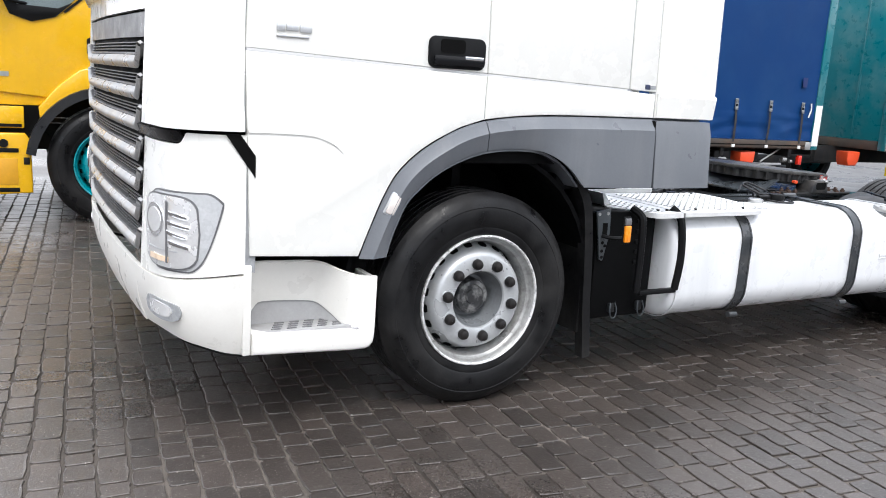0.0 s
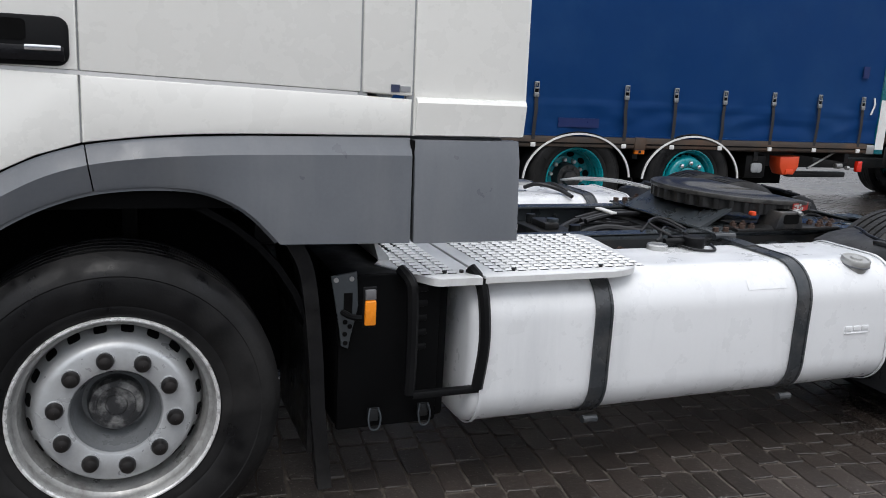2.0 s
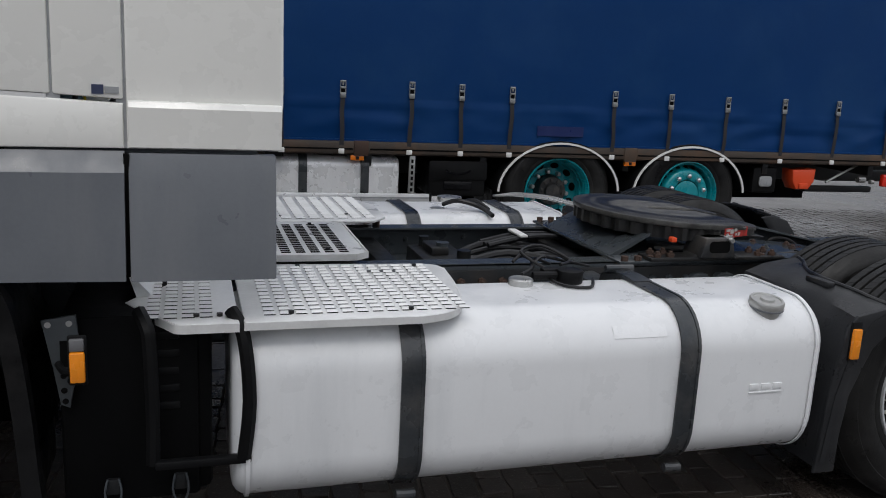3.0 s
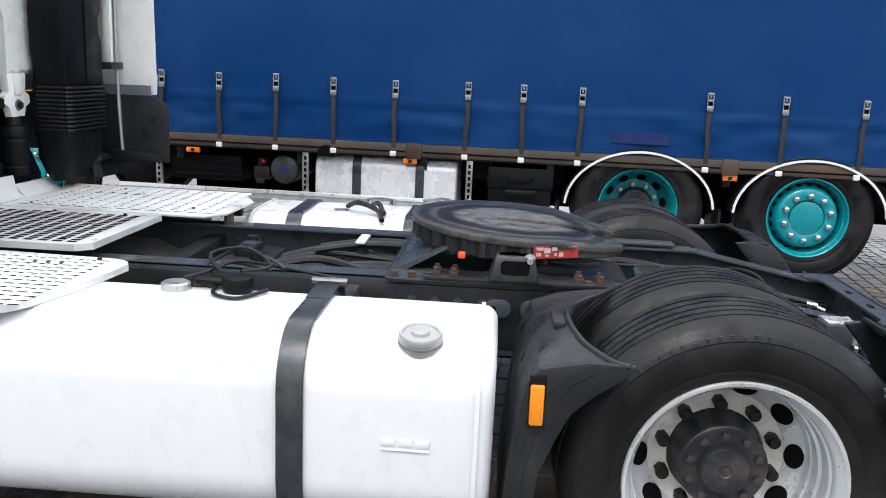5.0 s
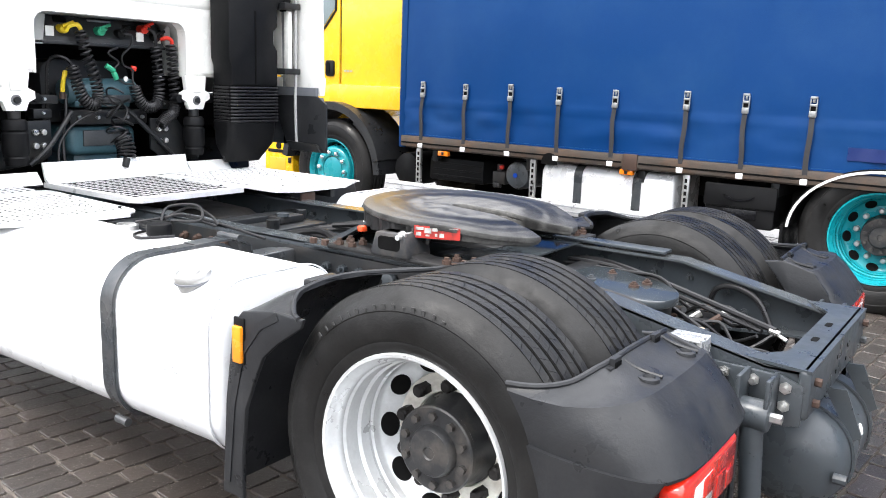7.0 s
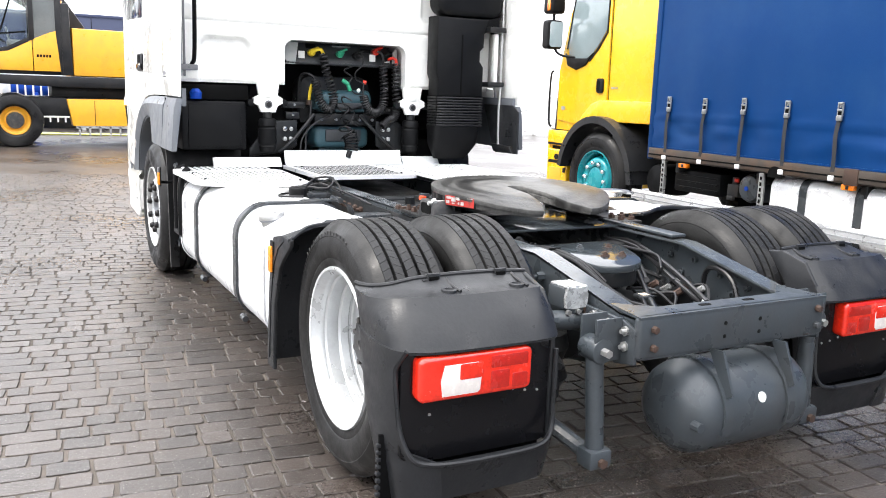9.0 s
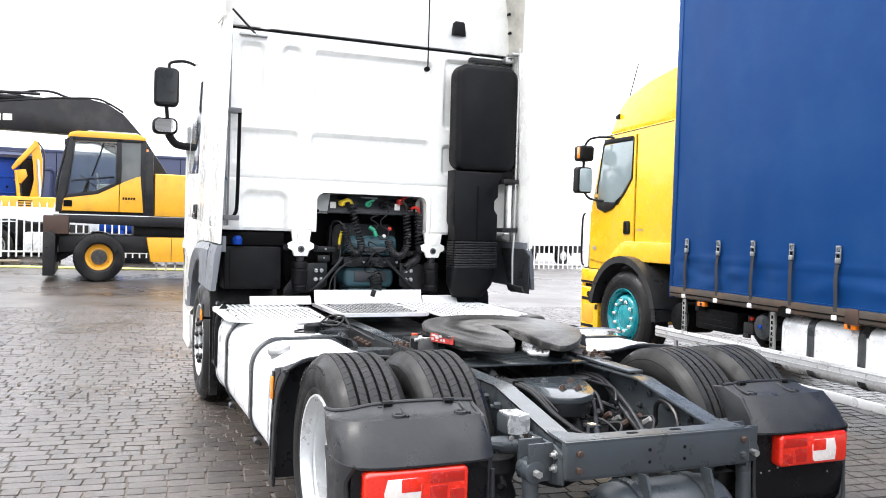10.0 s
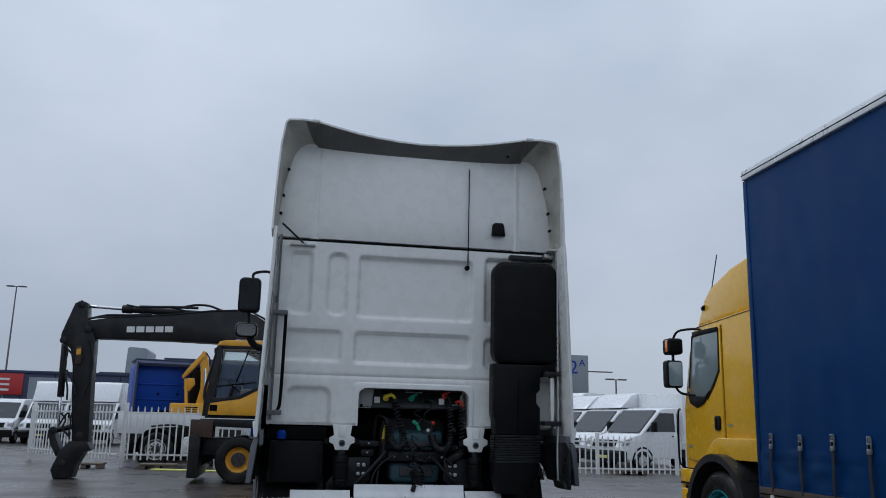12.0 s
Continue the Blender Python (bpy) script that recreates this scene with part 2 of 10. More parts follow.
GREASE = material("greasy_cast_iron", (0.012, 0.012, 0.0125), 0.45, vary=0.35, bump=0.35, bump_scale=28.0, dirt=(0.05, 0.048, 0.045), dirt_amount=0.55, dirt_scale=6.0, spec=0.3)
ORANGE = material("orange_reflector", (0.85, 0.26, 0.01), 0.25, vary=0.08, coat=0.6)
AMBER = material("amber_lens", (0.80, 0.20, 0.01), 0.2, vary=0.1, coat=0.8)
RED_DEEP = material("deep_red_lens", (0.42, 0.010, 0.005), 0.2, vary=0.3, coat=0.9, scale=24)
RED_LENS = material("red_lens", (0.70, 0.022, 0.008), 0.16, vary=0.3, coat=0.9, scale=16)
WHITE_LENS = material("clear_lens", (0.72, 0.66, 0.62), 0.2, vary=0.1, coat=0.9, scale=40)
RED = material("red_plastic", (0.62, 0.03, 0.015), 0.35, vary=0.08)
RED_ORANGE = material("red_orange_plastic", (0.72, 0.075, 0.02), 0.4, vary=0.08)
GREEN = material("green_plastic", (0.02, 0.30, 0.16), 0.4)
YELLOW_CAP = material("yellow_plastic", (0.75, 0.55, 0.02), 0.4)
INNER_GREY = material("grey_primed_steel", (0.40, 0.41, 0.39), 0.5, vary=0.08, dirt=(0.12, 0.12, 0.11), dirt_amount=0.4, dirt_scale=6.0)
SHELF = material("dark_grey_shelf_plastic", (0.020, 0.022, 0.024), 0.4, vary=0.2, dirt=(0.05, 0.05, 0.048), dirt_amount=0.4, spec=0.4)
ENGINE = material("teal_engine_paint", (0.05, 0.115, 0.14), 0.4, vary=0.2, dirt=(0.03, 0.03, 0.03), dirt_amount=0.6)
YELLOW = material("yellow_truck_paint", (0.80, 0.445, 0.006), 0.26, vary=0.03, coat=0.5, bump=0.01, dirt=(0.5, 0.32, 0.06), dirt_amount=0.06, streak=True, rough_vary=0.05)
DIGGER_YELLOW = material("yellow_machine_paint", (0.74, 0.365, 0.02), 0.4, vary=0.06, dirt=(0.3, 0.18, 0.05), dirt_amount=0.3)
DIGGER_BLACK = material("charcoal_machine_paint", (0.008, 0.0084, 0.0100), 0.42, vary=0.25, dirt=(0.05, 0.045, 0.04), dirt_amount=0.4, dirt_scale=2.0, spec=0.3)
TEAL = material("teal_paint", (0.0, 0.145, 0.175), 0.35, vary=0.06, coat=0.3, dirt=(0.25, 0.30, 0.30), dirt_amount=0.35, dirt_scale=2.0)
TEAL_RIM = material("teal_rim_paint", (0.0, 0.24, 0.28), 0.3, vary=0.06, coat=0.3)
TARP = material("blue_tarpaulin", (0.0024, 0.035, 0.135), 0.48, vary=0.08, scale=1.3, fine=160.0, bump=0.12, dirt=(0.022, 0.075, 0.18), dirt_amount=0.3, dirt_scale=1.2, spec=0.13)
TARP_DARK = material("dark_blue_patch", (0.006, 0.018, 0.10), 0.4, vary=0.1)
RAIL_BROWN = material("rusty_dropside_rail", (0.050, 0.039, 0.031), 0.6, vary=0.25, dirt=(0.13, 0.065, 0.03), dirt_amount=0.65, dirt_scale=2.6)
WEB = material("grey_webbing", (0.022, 0.022, 0.025), 0.8, vary=0.25, fine=260)
BUCKLE = material("zinc_buckle", (0.30, 0.31, 0.31), 0.42, metal=0.55, vary=0.2)
STRIPE = material("white_plastic_edge", (0.75, 0.75, 0.73), 0.45)
CHROME = material("chrome", (0.82, 0.83, 0.84), 0.08, metal=1.0, vary=0.02, bump=0)
LAMP_GREY = material("grey_lamp_housing", (0.30, 0.31, 0.32), 0.3, vary=0.1, coat=0.5)
FENCE = material("white_fence_paint", (0.72, 0.73, 0.72), 0.5, vary=0.05, dirt=(0.4, 0.4, 0.38), dirt_amount=0.3)
VAN = material("white_van_paint", (0.78, 0.79, 0.80), 0.3, vary=0.03, coat=0.4)
DARK_GLASS = material("dark_window_glass", (0.02, 0.024, 0.028), 0.06, vary=0.1, bump=0, spec=0.8)
BLUE_PAINT = material("blue_cab_paint", (0.003, 0.046, 0.32), 0.45, vary=0.08, spec=0.25)
NAVY_CLAD = material("navy_cladding", (0.03, 0.04, 0.09), 0.5, vary=0.1)
GREY_CLAD = material("grey_cladding", (0.26, 0.29, 0.32), 0.5, vary=0.06)
SIGN_RED = material("red_sign_panel", (0.45, 0.03, 0.03), 0.5)
WOOD = material("weathered_pallet_wood", (0.16, 0.13, 0.10), 0.8, vary=0.3, bump=0.4)
LIME = material("pale_yellow_kerb", (0.62, 0.62, 0.18), 0.7, vary=0.15)
LAMP_PALE = material("pale_lamp_housing", (0.48, 0.49, 0.50), 0.2, vary=0.12, scale=6.0, coat=0.8)
LAMP_BOWL = material("bright_reflector", (0.80, 0.80, 0.80), 0.22, metal=0.5, vary=0.08, scale=14.0)
AMBER_PALE = material("pale_amber_lens", (0.80, 0.62, 0.45), 0.25, vary=0.1, coat=0.8)
CAP_METAL = material("bare_cap_metal", (0.42, 0.42, 0.41), 0.4, metal=0.45, vary=0.12, dirt=(0.3, 0.29, 0.27), dirt_amount=0.4)
# opaque pale base stands in for the bright sky seen through the cab
CAB_GLASS = material("light_cab_glass", (0.20, 0.25, 0.26), 0.05, vary=0.25, scale=2.0, bump=0, spec=0.9)
PALE_GLASS = glass("pale_cab_glass", (0.80, 0.86, 0.86))
DIM_GLASS = material("tinted_cab_glass", (0.055, 0.066, 0.07), 0.05, vary=0.5, scale=1.5, bump=0, spec=0.8)
MIRROR = material("mirror_glass", (0.85, 0.87, 0.88), 0.02, metal=1.0, vary=0.0, bump=0, rough_vary=0.0)


def brick_material(name, texture):
    """Dark wet clay paver: near pieces are geometry; texture lays the same bond on the sheet farther out."""
    m = bpy.data.materials.new(name)
    m.use_nodes = True
    nt = m.node_tree
    b = nt.nodes["Principled BSDF"]
    geo = nt.nodes.new("ShaderNodeNewGeometry")
    wet = node(nt, "ShaderNodeTexNoise", Scale=0.55, Detail=4.0, Roughness=0.55)
    grit = node(nt, "ShaderNodeTexNoise", Scale=70.0, Detail=4.0, Roughness=0.7)
    blot = node(nt, "ShaderNodeTexNoise", Scale=7.0, Detail=3.0, Roughness=0.6)
    for n in (wet, grit, blot):
        nt.links.new(geo.outputs["Position"], n.inputs["Vector"])
    ramp = nt.nodes.new("ShaderNodeValToRGB")
    e = ramp.color_ramp.elements
    e[0].position, e[0].color = 0.25, (0.017, 0.0140, 0.0122, 1)
    e[1].position, e[1].color = 0.8, (0.072, 0.057, 0.049, 1)
    val = nt.nodes.new("ShaderNodeMath")
    val.operation = "MULTIPLY_ADD"
    val.inputs[1].default_value, val.inputs[2].default_value = 0.45, 0.0
    nt.links.new(grit.outputs["Fac"], val.inputs[0])
    add = nt.nodes.new("ShaderNodeMath")
    add.operation = "MULTIPLY_ADD"
    add.inputs[1].default_value = 0.30
    nt.links.new(blot.outputs["Fac"], add.inputs[0])
    nt.links.new(val.outputs[0], add.inputs[2])
    rnd = nt.nodes.new("ShaderNodeMath")
    rnd.operation = "MULTIPLY_ADD"
    rnd.inputs[1].default_value = 0.26
    nt.links.new(add.outputs[0], rnd.inputs[2])
    wr = node(nt, "ShaderNodeMapRange")
    wr.inputs["From Min"].default_value, wr.inputs["From Max"].default_value = 0.38, 0.62
    wr.inputs["To Min"].default_value, wr.inputs["To Max"].default_value = 0.13, 0.34
    b.inputs["Specular IOR Level"].default_value = 0.75
    nt.links.new(wet.outputs["Fac"], wr.inputs["Value"])
    rgh = nt.nodes.new("ShaderNodeMath")
    rgh.operation = "MULTIPLY_ADD"
    rgh.inputs[1].default_value = 0.22
    nt.links.new(grit.outputs["Fac"], rgh.inputs[0])
    nt.links.new(wr.outputs["Result"], rgh.inputs[2])
    nt.links.new(rgh.outputs[0], b.inputs["Roughness"])
    bump = node(nt, "ShaderNodeBump", Strength=0.12 if texture else 0.5, Distance=0.005)
    if texture:
        mp = nt.nodes.new("ShaderNodeMapping")
        mp.inputs["Rotation"].default_value = (0, 0, radians(-PAVE_YAW))
        nt.links.new(geo.outputs["Position"], mp.inputs["Vector"])
        br = nt.nodes.new("ShaderNodeTexBrick")
        br.inputs["Scale"].default_value = 1.0
        br.inputs["Brick Width"].default_value, br.inputs["Row Height"].default_value = BRICK_L, BRICK_W
        br.inputs["Mortar Size"].default_value, br.inputs["Mortar Smooth"].default_value = 0.006, 0.3
        br.inputs["Color1"].default_value, br.inputs["Color2"].default_value = (0, 0, 0, 1), (1, 1, 1, 1)
        br.inputs["Mortar"].default_value = (0.35, 0.35, 0.35, 1)
        nt.links.new(mp.outputs["Vector"], br.inputs["Vector"])
        nt.links.new(br.outputs["Color"], rnd.inputs[0])
        nt.links.new(br.outputs["Fac"], bump.inputs["Height"])
        bump.invert = True
    else:
        info = nt.nodes.new("ShaderNodeObjectInfo")
        two = nt.nodes.new("ShaderNodeMath")
        two.operation = "ADD"
        nt.links.new(info.outputs["Random"], two.inputs[0])
        nt.links.new(geo.outputs["Random Per Island"], two.inputs[1])
        fr = nt.nodes.new("ShaderNodeMath")
        fr.operation = "FRACT"
        nt.links.new(two.outputs[0], fr.inputs[0])
        nt.links.new(fr.outputs[0], rnd.inputs[0])
        nt.links.new(grit.outputs["Fac"], bump.inputs["Height"])
    nt.links.new(rnd.outputs[0], ramp.inputs["Fac"])
    spk = node(nt, "ShaderNodeTexNoise", Scale=150.0, Detail=1.0)
    nt.links.new(geo.outputs["Position"], spk.inputs["Vector"])
    sr = node(nt, "ShaderNodeMapRange")
    sr.inputs["From Min"].default_value, sr.inputs["From Max"].default_value = 0.68, 0.74
    nt.links.new(spk.outputs["Fac"], sr.inputs["Value"])
    sm = nt.nodes.new("ShaderNodeMix")
    sm.data_type = "RGBA"
    sm.inputs[7].default_value = (0.30, 0.28, 0.25, 1)
    nt.links.new(sr.outputs["Result"], sm.inputs[0])
    nt.links.new(ramp.outputs["Color"], sm.inputs[6])
    nt.links.new(sm.outputs[2], b.inputs["Base Color"])
    nt.links.new(bump.outputs["Normal"], b.inputs["Normal"])
    return m


PAVE_YAW = 84.3          # direction of the courses, degrees from the x axis
BRICK_L, BRICK_W = 0.195, 0.110
BRICK = brick_material("wet_clay_paver", False)
BRICK_FAR = brick_material("wet_clay_paving", True)
JOINT = material("wet_sand_joint", (0.105, 0.091, 0.079), 0.75, vary=0.5, scale=24, fine=320, bump=0.8, rough_vary=0.2, spec=0.15)


def soak(m):
    """Sand takes up the same puddled wetness as the pavers: dark where soaked, pale where it has dried."""
    nt = m.node_tree
    b = nt.nodes["Principled BSDF"]
    geo = nt.nodes.new("ShaderNodeNewGeometry")
    wet = node(nt, "ShaderNodeTexNoise", Scale=0.55, Detail=4.0, Roughness=0.55)
    nt.links.new(geo.outputs["Position"], wet.inputs["Vector"])
    rng = node(nt, "ShaderNodeMapRange")
    rng.inputs["From Min"].default_value, rng.inputs["From Max"].default_value = 0.40, 0.58
    rng.inputs["To Min"].default_value, rng.inputs["To Max"].default_value = 0.40, 1.25
    nt.links.new(wet.outputs["Fac"], rng.inputs["Value"])
    sc = nt.nodes.new("ShaderNodeVectorMath")
    sc.operation = "SCALE"
    nt.links.new(b.inputs["Base Color"].links[0].from_socket, sc.inputs[0])
    nt.links.new(rng.outputs["Result"], sc.inputs["Scale"])
    nt.links.new(sc.outputs["Vector"], b.inputs["Base Color"])


soak(JOINT)




def grease_plate(name, cx, cy):
    """Cast plate: a wiped pale middle, a dark grease ring, and a scuffed outer band."""
    m = material(name, (0.02, 0.02, 0.021), 0.4, vary=0.3, bump=0.0, spec=0.22)
    nt = m.node_tree
    b = nt.nodes["Principled BSDF"]
    geo = nt.nodes.new("ShaderNodeNewGeometry")
    sub = nt.nodes.new("ShaderNodeVectorMath")
    sub.operation = "SUBTRACT"
    sub.inputs[1].default_value = (cx, cy, 0.94)
    nt.links.new(geo.outputs["Position"], sub.inputs[0])
    wob = node(nt, "ShaderNodeTexNoise", Scale=4.0, Detail=6.0, Roughness=0.65)
    blot = node(nt, "ShaderNodeTexNoise", Scale=19.0, Detail=8.0, Roughness=0.75)
    for n in (wob, blot):
        nt.links.new(geo.outputs["Position"], n.inputs["Vector"])
    ln = nt.nodes.new("ShaderNodeVectorMath")
    ln.operation = "LENGTH"
    nt.links.new(sub.outputs["Vector"], ln.inputs[0])
    ad = node(nt, "ShaderNodeMath")
    ad.operation = "MULTIPLY_ADD"
    ad.inputs[1].default_value = 0.10
    nt.links.new(wob.outputs["Fac"], ad.inputs[0])
    nt.links.new(ln.outputs["Value"], ad.inputs[2])
    ring = nt.nodes.new("ShaderNodeValToRGB")
    e = ring.color_ramp.elements
    e[0].position, e[0].color = 0.26, (0.85, 0.85, 0.85, 1)
    e[1].position, e[1].color = 0.30, (0.12, 0.12, 0.12, 1)
    for p, v in ((0.345, 0.15), (0.365, 0.55), (0.385, 0.20), (0.415, 0.22), (0.43, 0.48), (0.50, 0.36)):
        k = e.new(p)
        k.color = (v, v, v, 1)
    nt.links.new(ad.outputs[0], ring.inputs["Fac"])
    mx = node(nt, "ShaderNodeMath")
    mx.operation = "MULTIPLY"
    nt.links.new(ring.outputs["Color"], mx.inputs[0])
    br = node(nt, "ShaderNodeMapRange")
    br.inputs["From Min"].default_value, br.inputs["From Max"].default_value = 0.36, 0.62
    br.inputs["To Min"].default_value, br.inputs["To Max"].default_value = 0.25, 1.0
    nt.links.new(blot.outputs["Fac"], br.inputs["Value"])
    nt.links.new(br.outputs["Result"], mx.inputs[1])
    ramp = nt.nodes.new("ShaderNodeValToRGB")
    e = ramp.color_ramp.elements
    e[0].position, e[0].color = 0.05, (0.012, 0.0118, 0.0115, 1)
    e[1].position, e[1].color = 0.85, (0.15, 0.147, 0.14, 1)
    nt.links.new(mx.outputs[0], ramp.inputs["Fac"])
    nt.links.new(ramp.outputs["Color"], b.inputs["Base Color"])
    rr = node(nt, "ShaderNodeMapRange")
    rr.inputs["To Min"].default_value, rr.inputs["To Max"].default_value = 0.27, 0.55
    nt.links.new(mx.outputs[0], rr.inputs["Value"])
    nt.links.new(rr.outputs["Result"], b.inputs["Roughness"])
    bp = node(nt, "ShaderNodeBump", Strength=0.7, Distance=0.004)
    nt.links.new(blot.outputs["Fac"], bp.inputs["Height"])
    nt.links.new(bp.outputs["Normal"], b.inputs["Normal"])
    return m


# ---------------------------------------------------------------- mesh helpers
def bm_box(x0, x1, y0, y1, z0, z1, bev=0.0, seg=2):
    bm = bmesh.new()
    bmesh.ops.create_cube(bm, size=1.0)
    for v in bm.verts:
        v.co = ((x0 + x1) / 2 + v.co.x * (x1 - x0), (y0 + y1) / 2 + v.co.y * (y1 - y0), (z0 + z1) / 2 + v.co.z * (z1 - z0))
    if bev:
        bmesh.ops.bevel(bm, geom=bm.edges[:], offset=bev, segments=seg, affect="EDGES", profile=0.5)
    return bm


def place(axis, p, a):
    return {"x": (a, p[0], p[1]), "y": (p[0], a, p[1]), "z": (p[0], p[1], a)}[axis]


def bm_prism(pts, axis, a, b, bev=0.0, seg=2):
    """A polygon in the plane across an axis, drawn out from a to b."""
    bm = bmesh.new()
    lo = [bm.verts.new(place(axis, p, a)) for p in pts]
    hi = [bm.verts.new(place(axis, p, b)) for p in pts]
    n = len(pts)
    bm.faces.new(lo)
    bm.faces.new(hi[::-1])
    for i in range(n):
        bm.faces.new((lo[i], hi[i], hi[(i + 1) % n], lo[(i + 1) % n]))
    bmesh.ops.recalc_face_normals(bm, faces=bm.faces[:])
    if bev:
        caps = [e for e in bm.edges if any(len(f.verts) == n and n > 4 for f in e.link_faces)] if n > 4 else bm.edges[:]
        bmesh.ops.bevel(bm, geom=caps, offset=bev, segments=seg, affect="EDGES", profile=0.5)
    return bm


def bm_band(path, axis, a, b, thick):
    """A strip of even thickness along a path in the plane across an axis."""
    out = []
    for i, p in enumerate(path):
        q0, q1 = path[max(0, i - 1)], path[min(len(path) - 1, i + 1)]
        dx, dz = q1[0] - q0[0], q1[1] - q0[1]
        l = math.hypot(dx, dz) or 1
        out.append((p[0] - dz / l * thick, p[1] + dx / l * thick))
    bm = bmesh.new()
    rows = [[bm.verts.new(place(axis, p, s)) for p in pts] for pts, s in ((path, a), (path, b), (out, b), (out, a))]
    n = len(path)
    for i in range(n - 1):
        for j in range(4):
            r, s = rows[j], rows[(j + 1) % 4]
            bm.faces.new((r[i], r[i + 1], s[i + 1], s[i]))
    bm.faces.new([r[0] for r in rows])
    bm.faces.new([r[-1] for r in rows][::-1])
    bmesh.ops.recalc_face_normals(bm, faces=bm.faces[:])
    return bm


def bm_lathe(profile, seg=32, axis="y", center=(0, 0, 0), closed=False, caps=False):
    """Turns (radius, along) pairs round an axis."""
    bm = bmesh.new()
    rings = []
    for r, h in profile:
        ring = []
        for i in range(seg):
            t = 2 * math.pi * i / seg
            c, s = r * math.cos(t), r * math.sin(t)
            p = {"y": (c, h, s), "z": (c, s, h), "x": (h, c, s)}[axis]
            ring.append(bm.verts.new((p[0] + center[0], p[1] + center[1], p[2] + center[2])))
        rings.append(ring)
    pairs = list(zip(rings, rings[1:])) + ([(rings[-1], rings[0])] if closed else [])
    for u, v in pairs:
        for i in range(seg):
            bm.faces.new((u[i], u[(i + 1) % seg], v[(i + 1) % seg], v[i]))
    if caps:
        bm.faces.new(rings[0])
        bm.faces.new(rings[-1][::-1])
    bmesh.ops.recalc_face_normals(bm, faces=bm.faces[:])
    return bm


def bm_rod(p0, p1, r, seg=12, r1=None, bev=0.0):
    p0, p1 = Vector(p0), Vector(p1)
    d = p1 - p0
    bm = bmesh.new()
    bmesh.ops.create_cone(bm, cap_ends=True, segments=seg, radius1=r, radius2=r if r1 is None else r1, depth=d.length)
    if bev:
        es = [e for e in bm.edges if abs(e.verts[0].co.z - e.verts[1].co.z) < 1e-6]
        bmesh.ops.bevel(bm, geom=es, offset=bev, segments=2, affect="EDGES", profile=0.5)
    bm.transform(Matrix.Translation((p0 + p1) / 2) @ d.to_track_quat("Z", "Y").to_matrix().to_4x4())
    return bm


def bm_tube(points, r, seg=8, smooth=4):
    """A round hose or bar along a path through the points."""
    pts = [Vector(p) for p in points]
    if smooth and len(pts) > 2:
        fine = []
        for i in range(len(pts) - 1):
            a, b = pts[i], pts[i + 1]
            p, q = pts[max(0, i - 1)], pts[min(len(pts) - 1, i + 2)]
            for k in range(smooth):
                t = k / smooth
                fine.append(0.5 * ((2 * a) + (b - p) * t + (2 * p - 5 * a + 4 * b - q) * t * t + (3 * a - p - 3 * b + q) * t ** 3))
        fine.append(pts[-1])
        pts = fine
    bm = bmesh.new()
    rings, normal = [], None
    for i, p in enumerate(pts):
        d = (pts[min(len(pts) - 1, i + 1)] - pts[max(0, i - 1)]).normalized()
        if normal is None:
            normal = d.orthogonal().normalized()
        else:
            normal = (normal - d * normal.dot(d)).normalized()
        side = d.cross(normal)
        rings.append([bm.verts.new(p + r * (math.cos(2 * math.pi * k / seg) * normal + math.sin(2 * math.pi * k / seg) * side)) for k in range(seg)])
    for u, v in zip(rings, rings[1:]):
        for k in range(seg):
            bm.faces.new((u[k], u[(k + 1) % seg], v[(k + 1) % seg], v[k]))
    bm.faces.new(rings[0][::-1])
    bm.faces.new(rings[-1])
    bmesh.ops.recalc_face_normals(bm, faces=bm.faces[:])
    return bm


def bm_grid(fn, nu, nv, thick=0.0):
    """A sheet from fn(u, v) with u, v in 0..1; thick draws it out along its normals."""
    bm = bmesh.new()
    g = [[bm.verts.new(fn(i / nu, j / nv)) for j in range(nv + 1)] for i in range(nu + 1)]
    for i in range(nu):
        for j in range(nv):
            bm.faces.new((g[i][j], g[i + 1][j], g[i + 1][j + 1], g[i][j + 1]))
    bm.normal_update()
    if thick:
        bmesh.ops.solidify(bm, geom=bm.faces[:], thickness=thick)
        bmesh.ops.recalc_face_normals(bm, faces=bm.faces[:])
    return bm


def bm_loft(sections):
    """Closed rings of equal count, joined and capped."""
    bm = bmesh.new()
    rings = [[bm.verts.new(p) for p in s] for s in sections]
    n = len(rings[0])
    for u, v in zip(rings, rings[1:]):
        for i in range(n):
            bm.faces.new((u[i], u[(i + 1) % n], v[(i + 1) % n], v[i]))
    bm.faces.new(rings[0])
    bm.faces.new(rings[-1][::-1])
    bmesh.ops.recalc_face_normals(bm, faces=bm.faces[:])
    return bm


def merged(*bms):
    out = bmesh.new()
    for b in bms:
        me = bpy.data.meshes.new("tmp")
        b.to_mesh(me)
        b.free()
        out.from_mesh(me)
        bpy.data.meshes.remove(me)
    return out


def moved(bm, m):
    bm.transform(m)
    return bm


CAB_MID = -0.052      # middle of the white cab


def mirrored(bm):
    bm.transform(Matrix.Translation((0, 2 * CAB_MID, 0)) @ Matrix.Diagonal((1, -1, 1, 1)))
    bmesh.ops.reverse_faces(bm, faces=bm.faces[:])
    return bm


def mesh_of(name, bm, mat, angle=32):
    me = bpy.data.meshes.new(name)
    bm.to_mesh(me)
    bm.free()
    me.materials.append(mat)
    me.shade_smooth()
    me.set_sharp_from_angle(angle=radians(angle))
    return me


def part(name, bm, mat, parent, label="", m=None):
    ob = new(name, mesh_of(name, bm, mat))
    ob.parent = parent
    if m is not None:
        ob.matrix_basis = m
    return tagged(ob, label) if label else ob


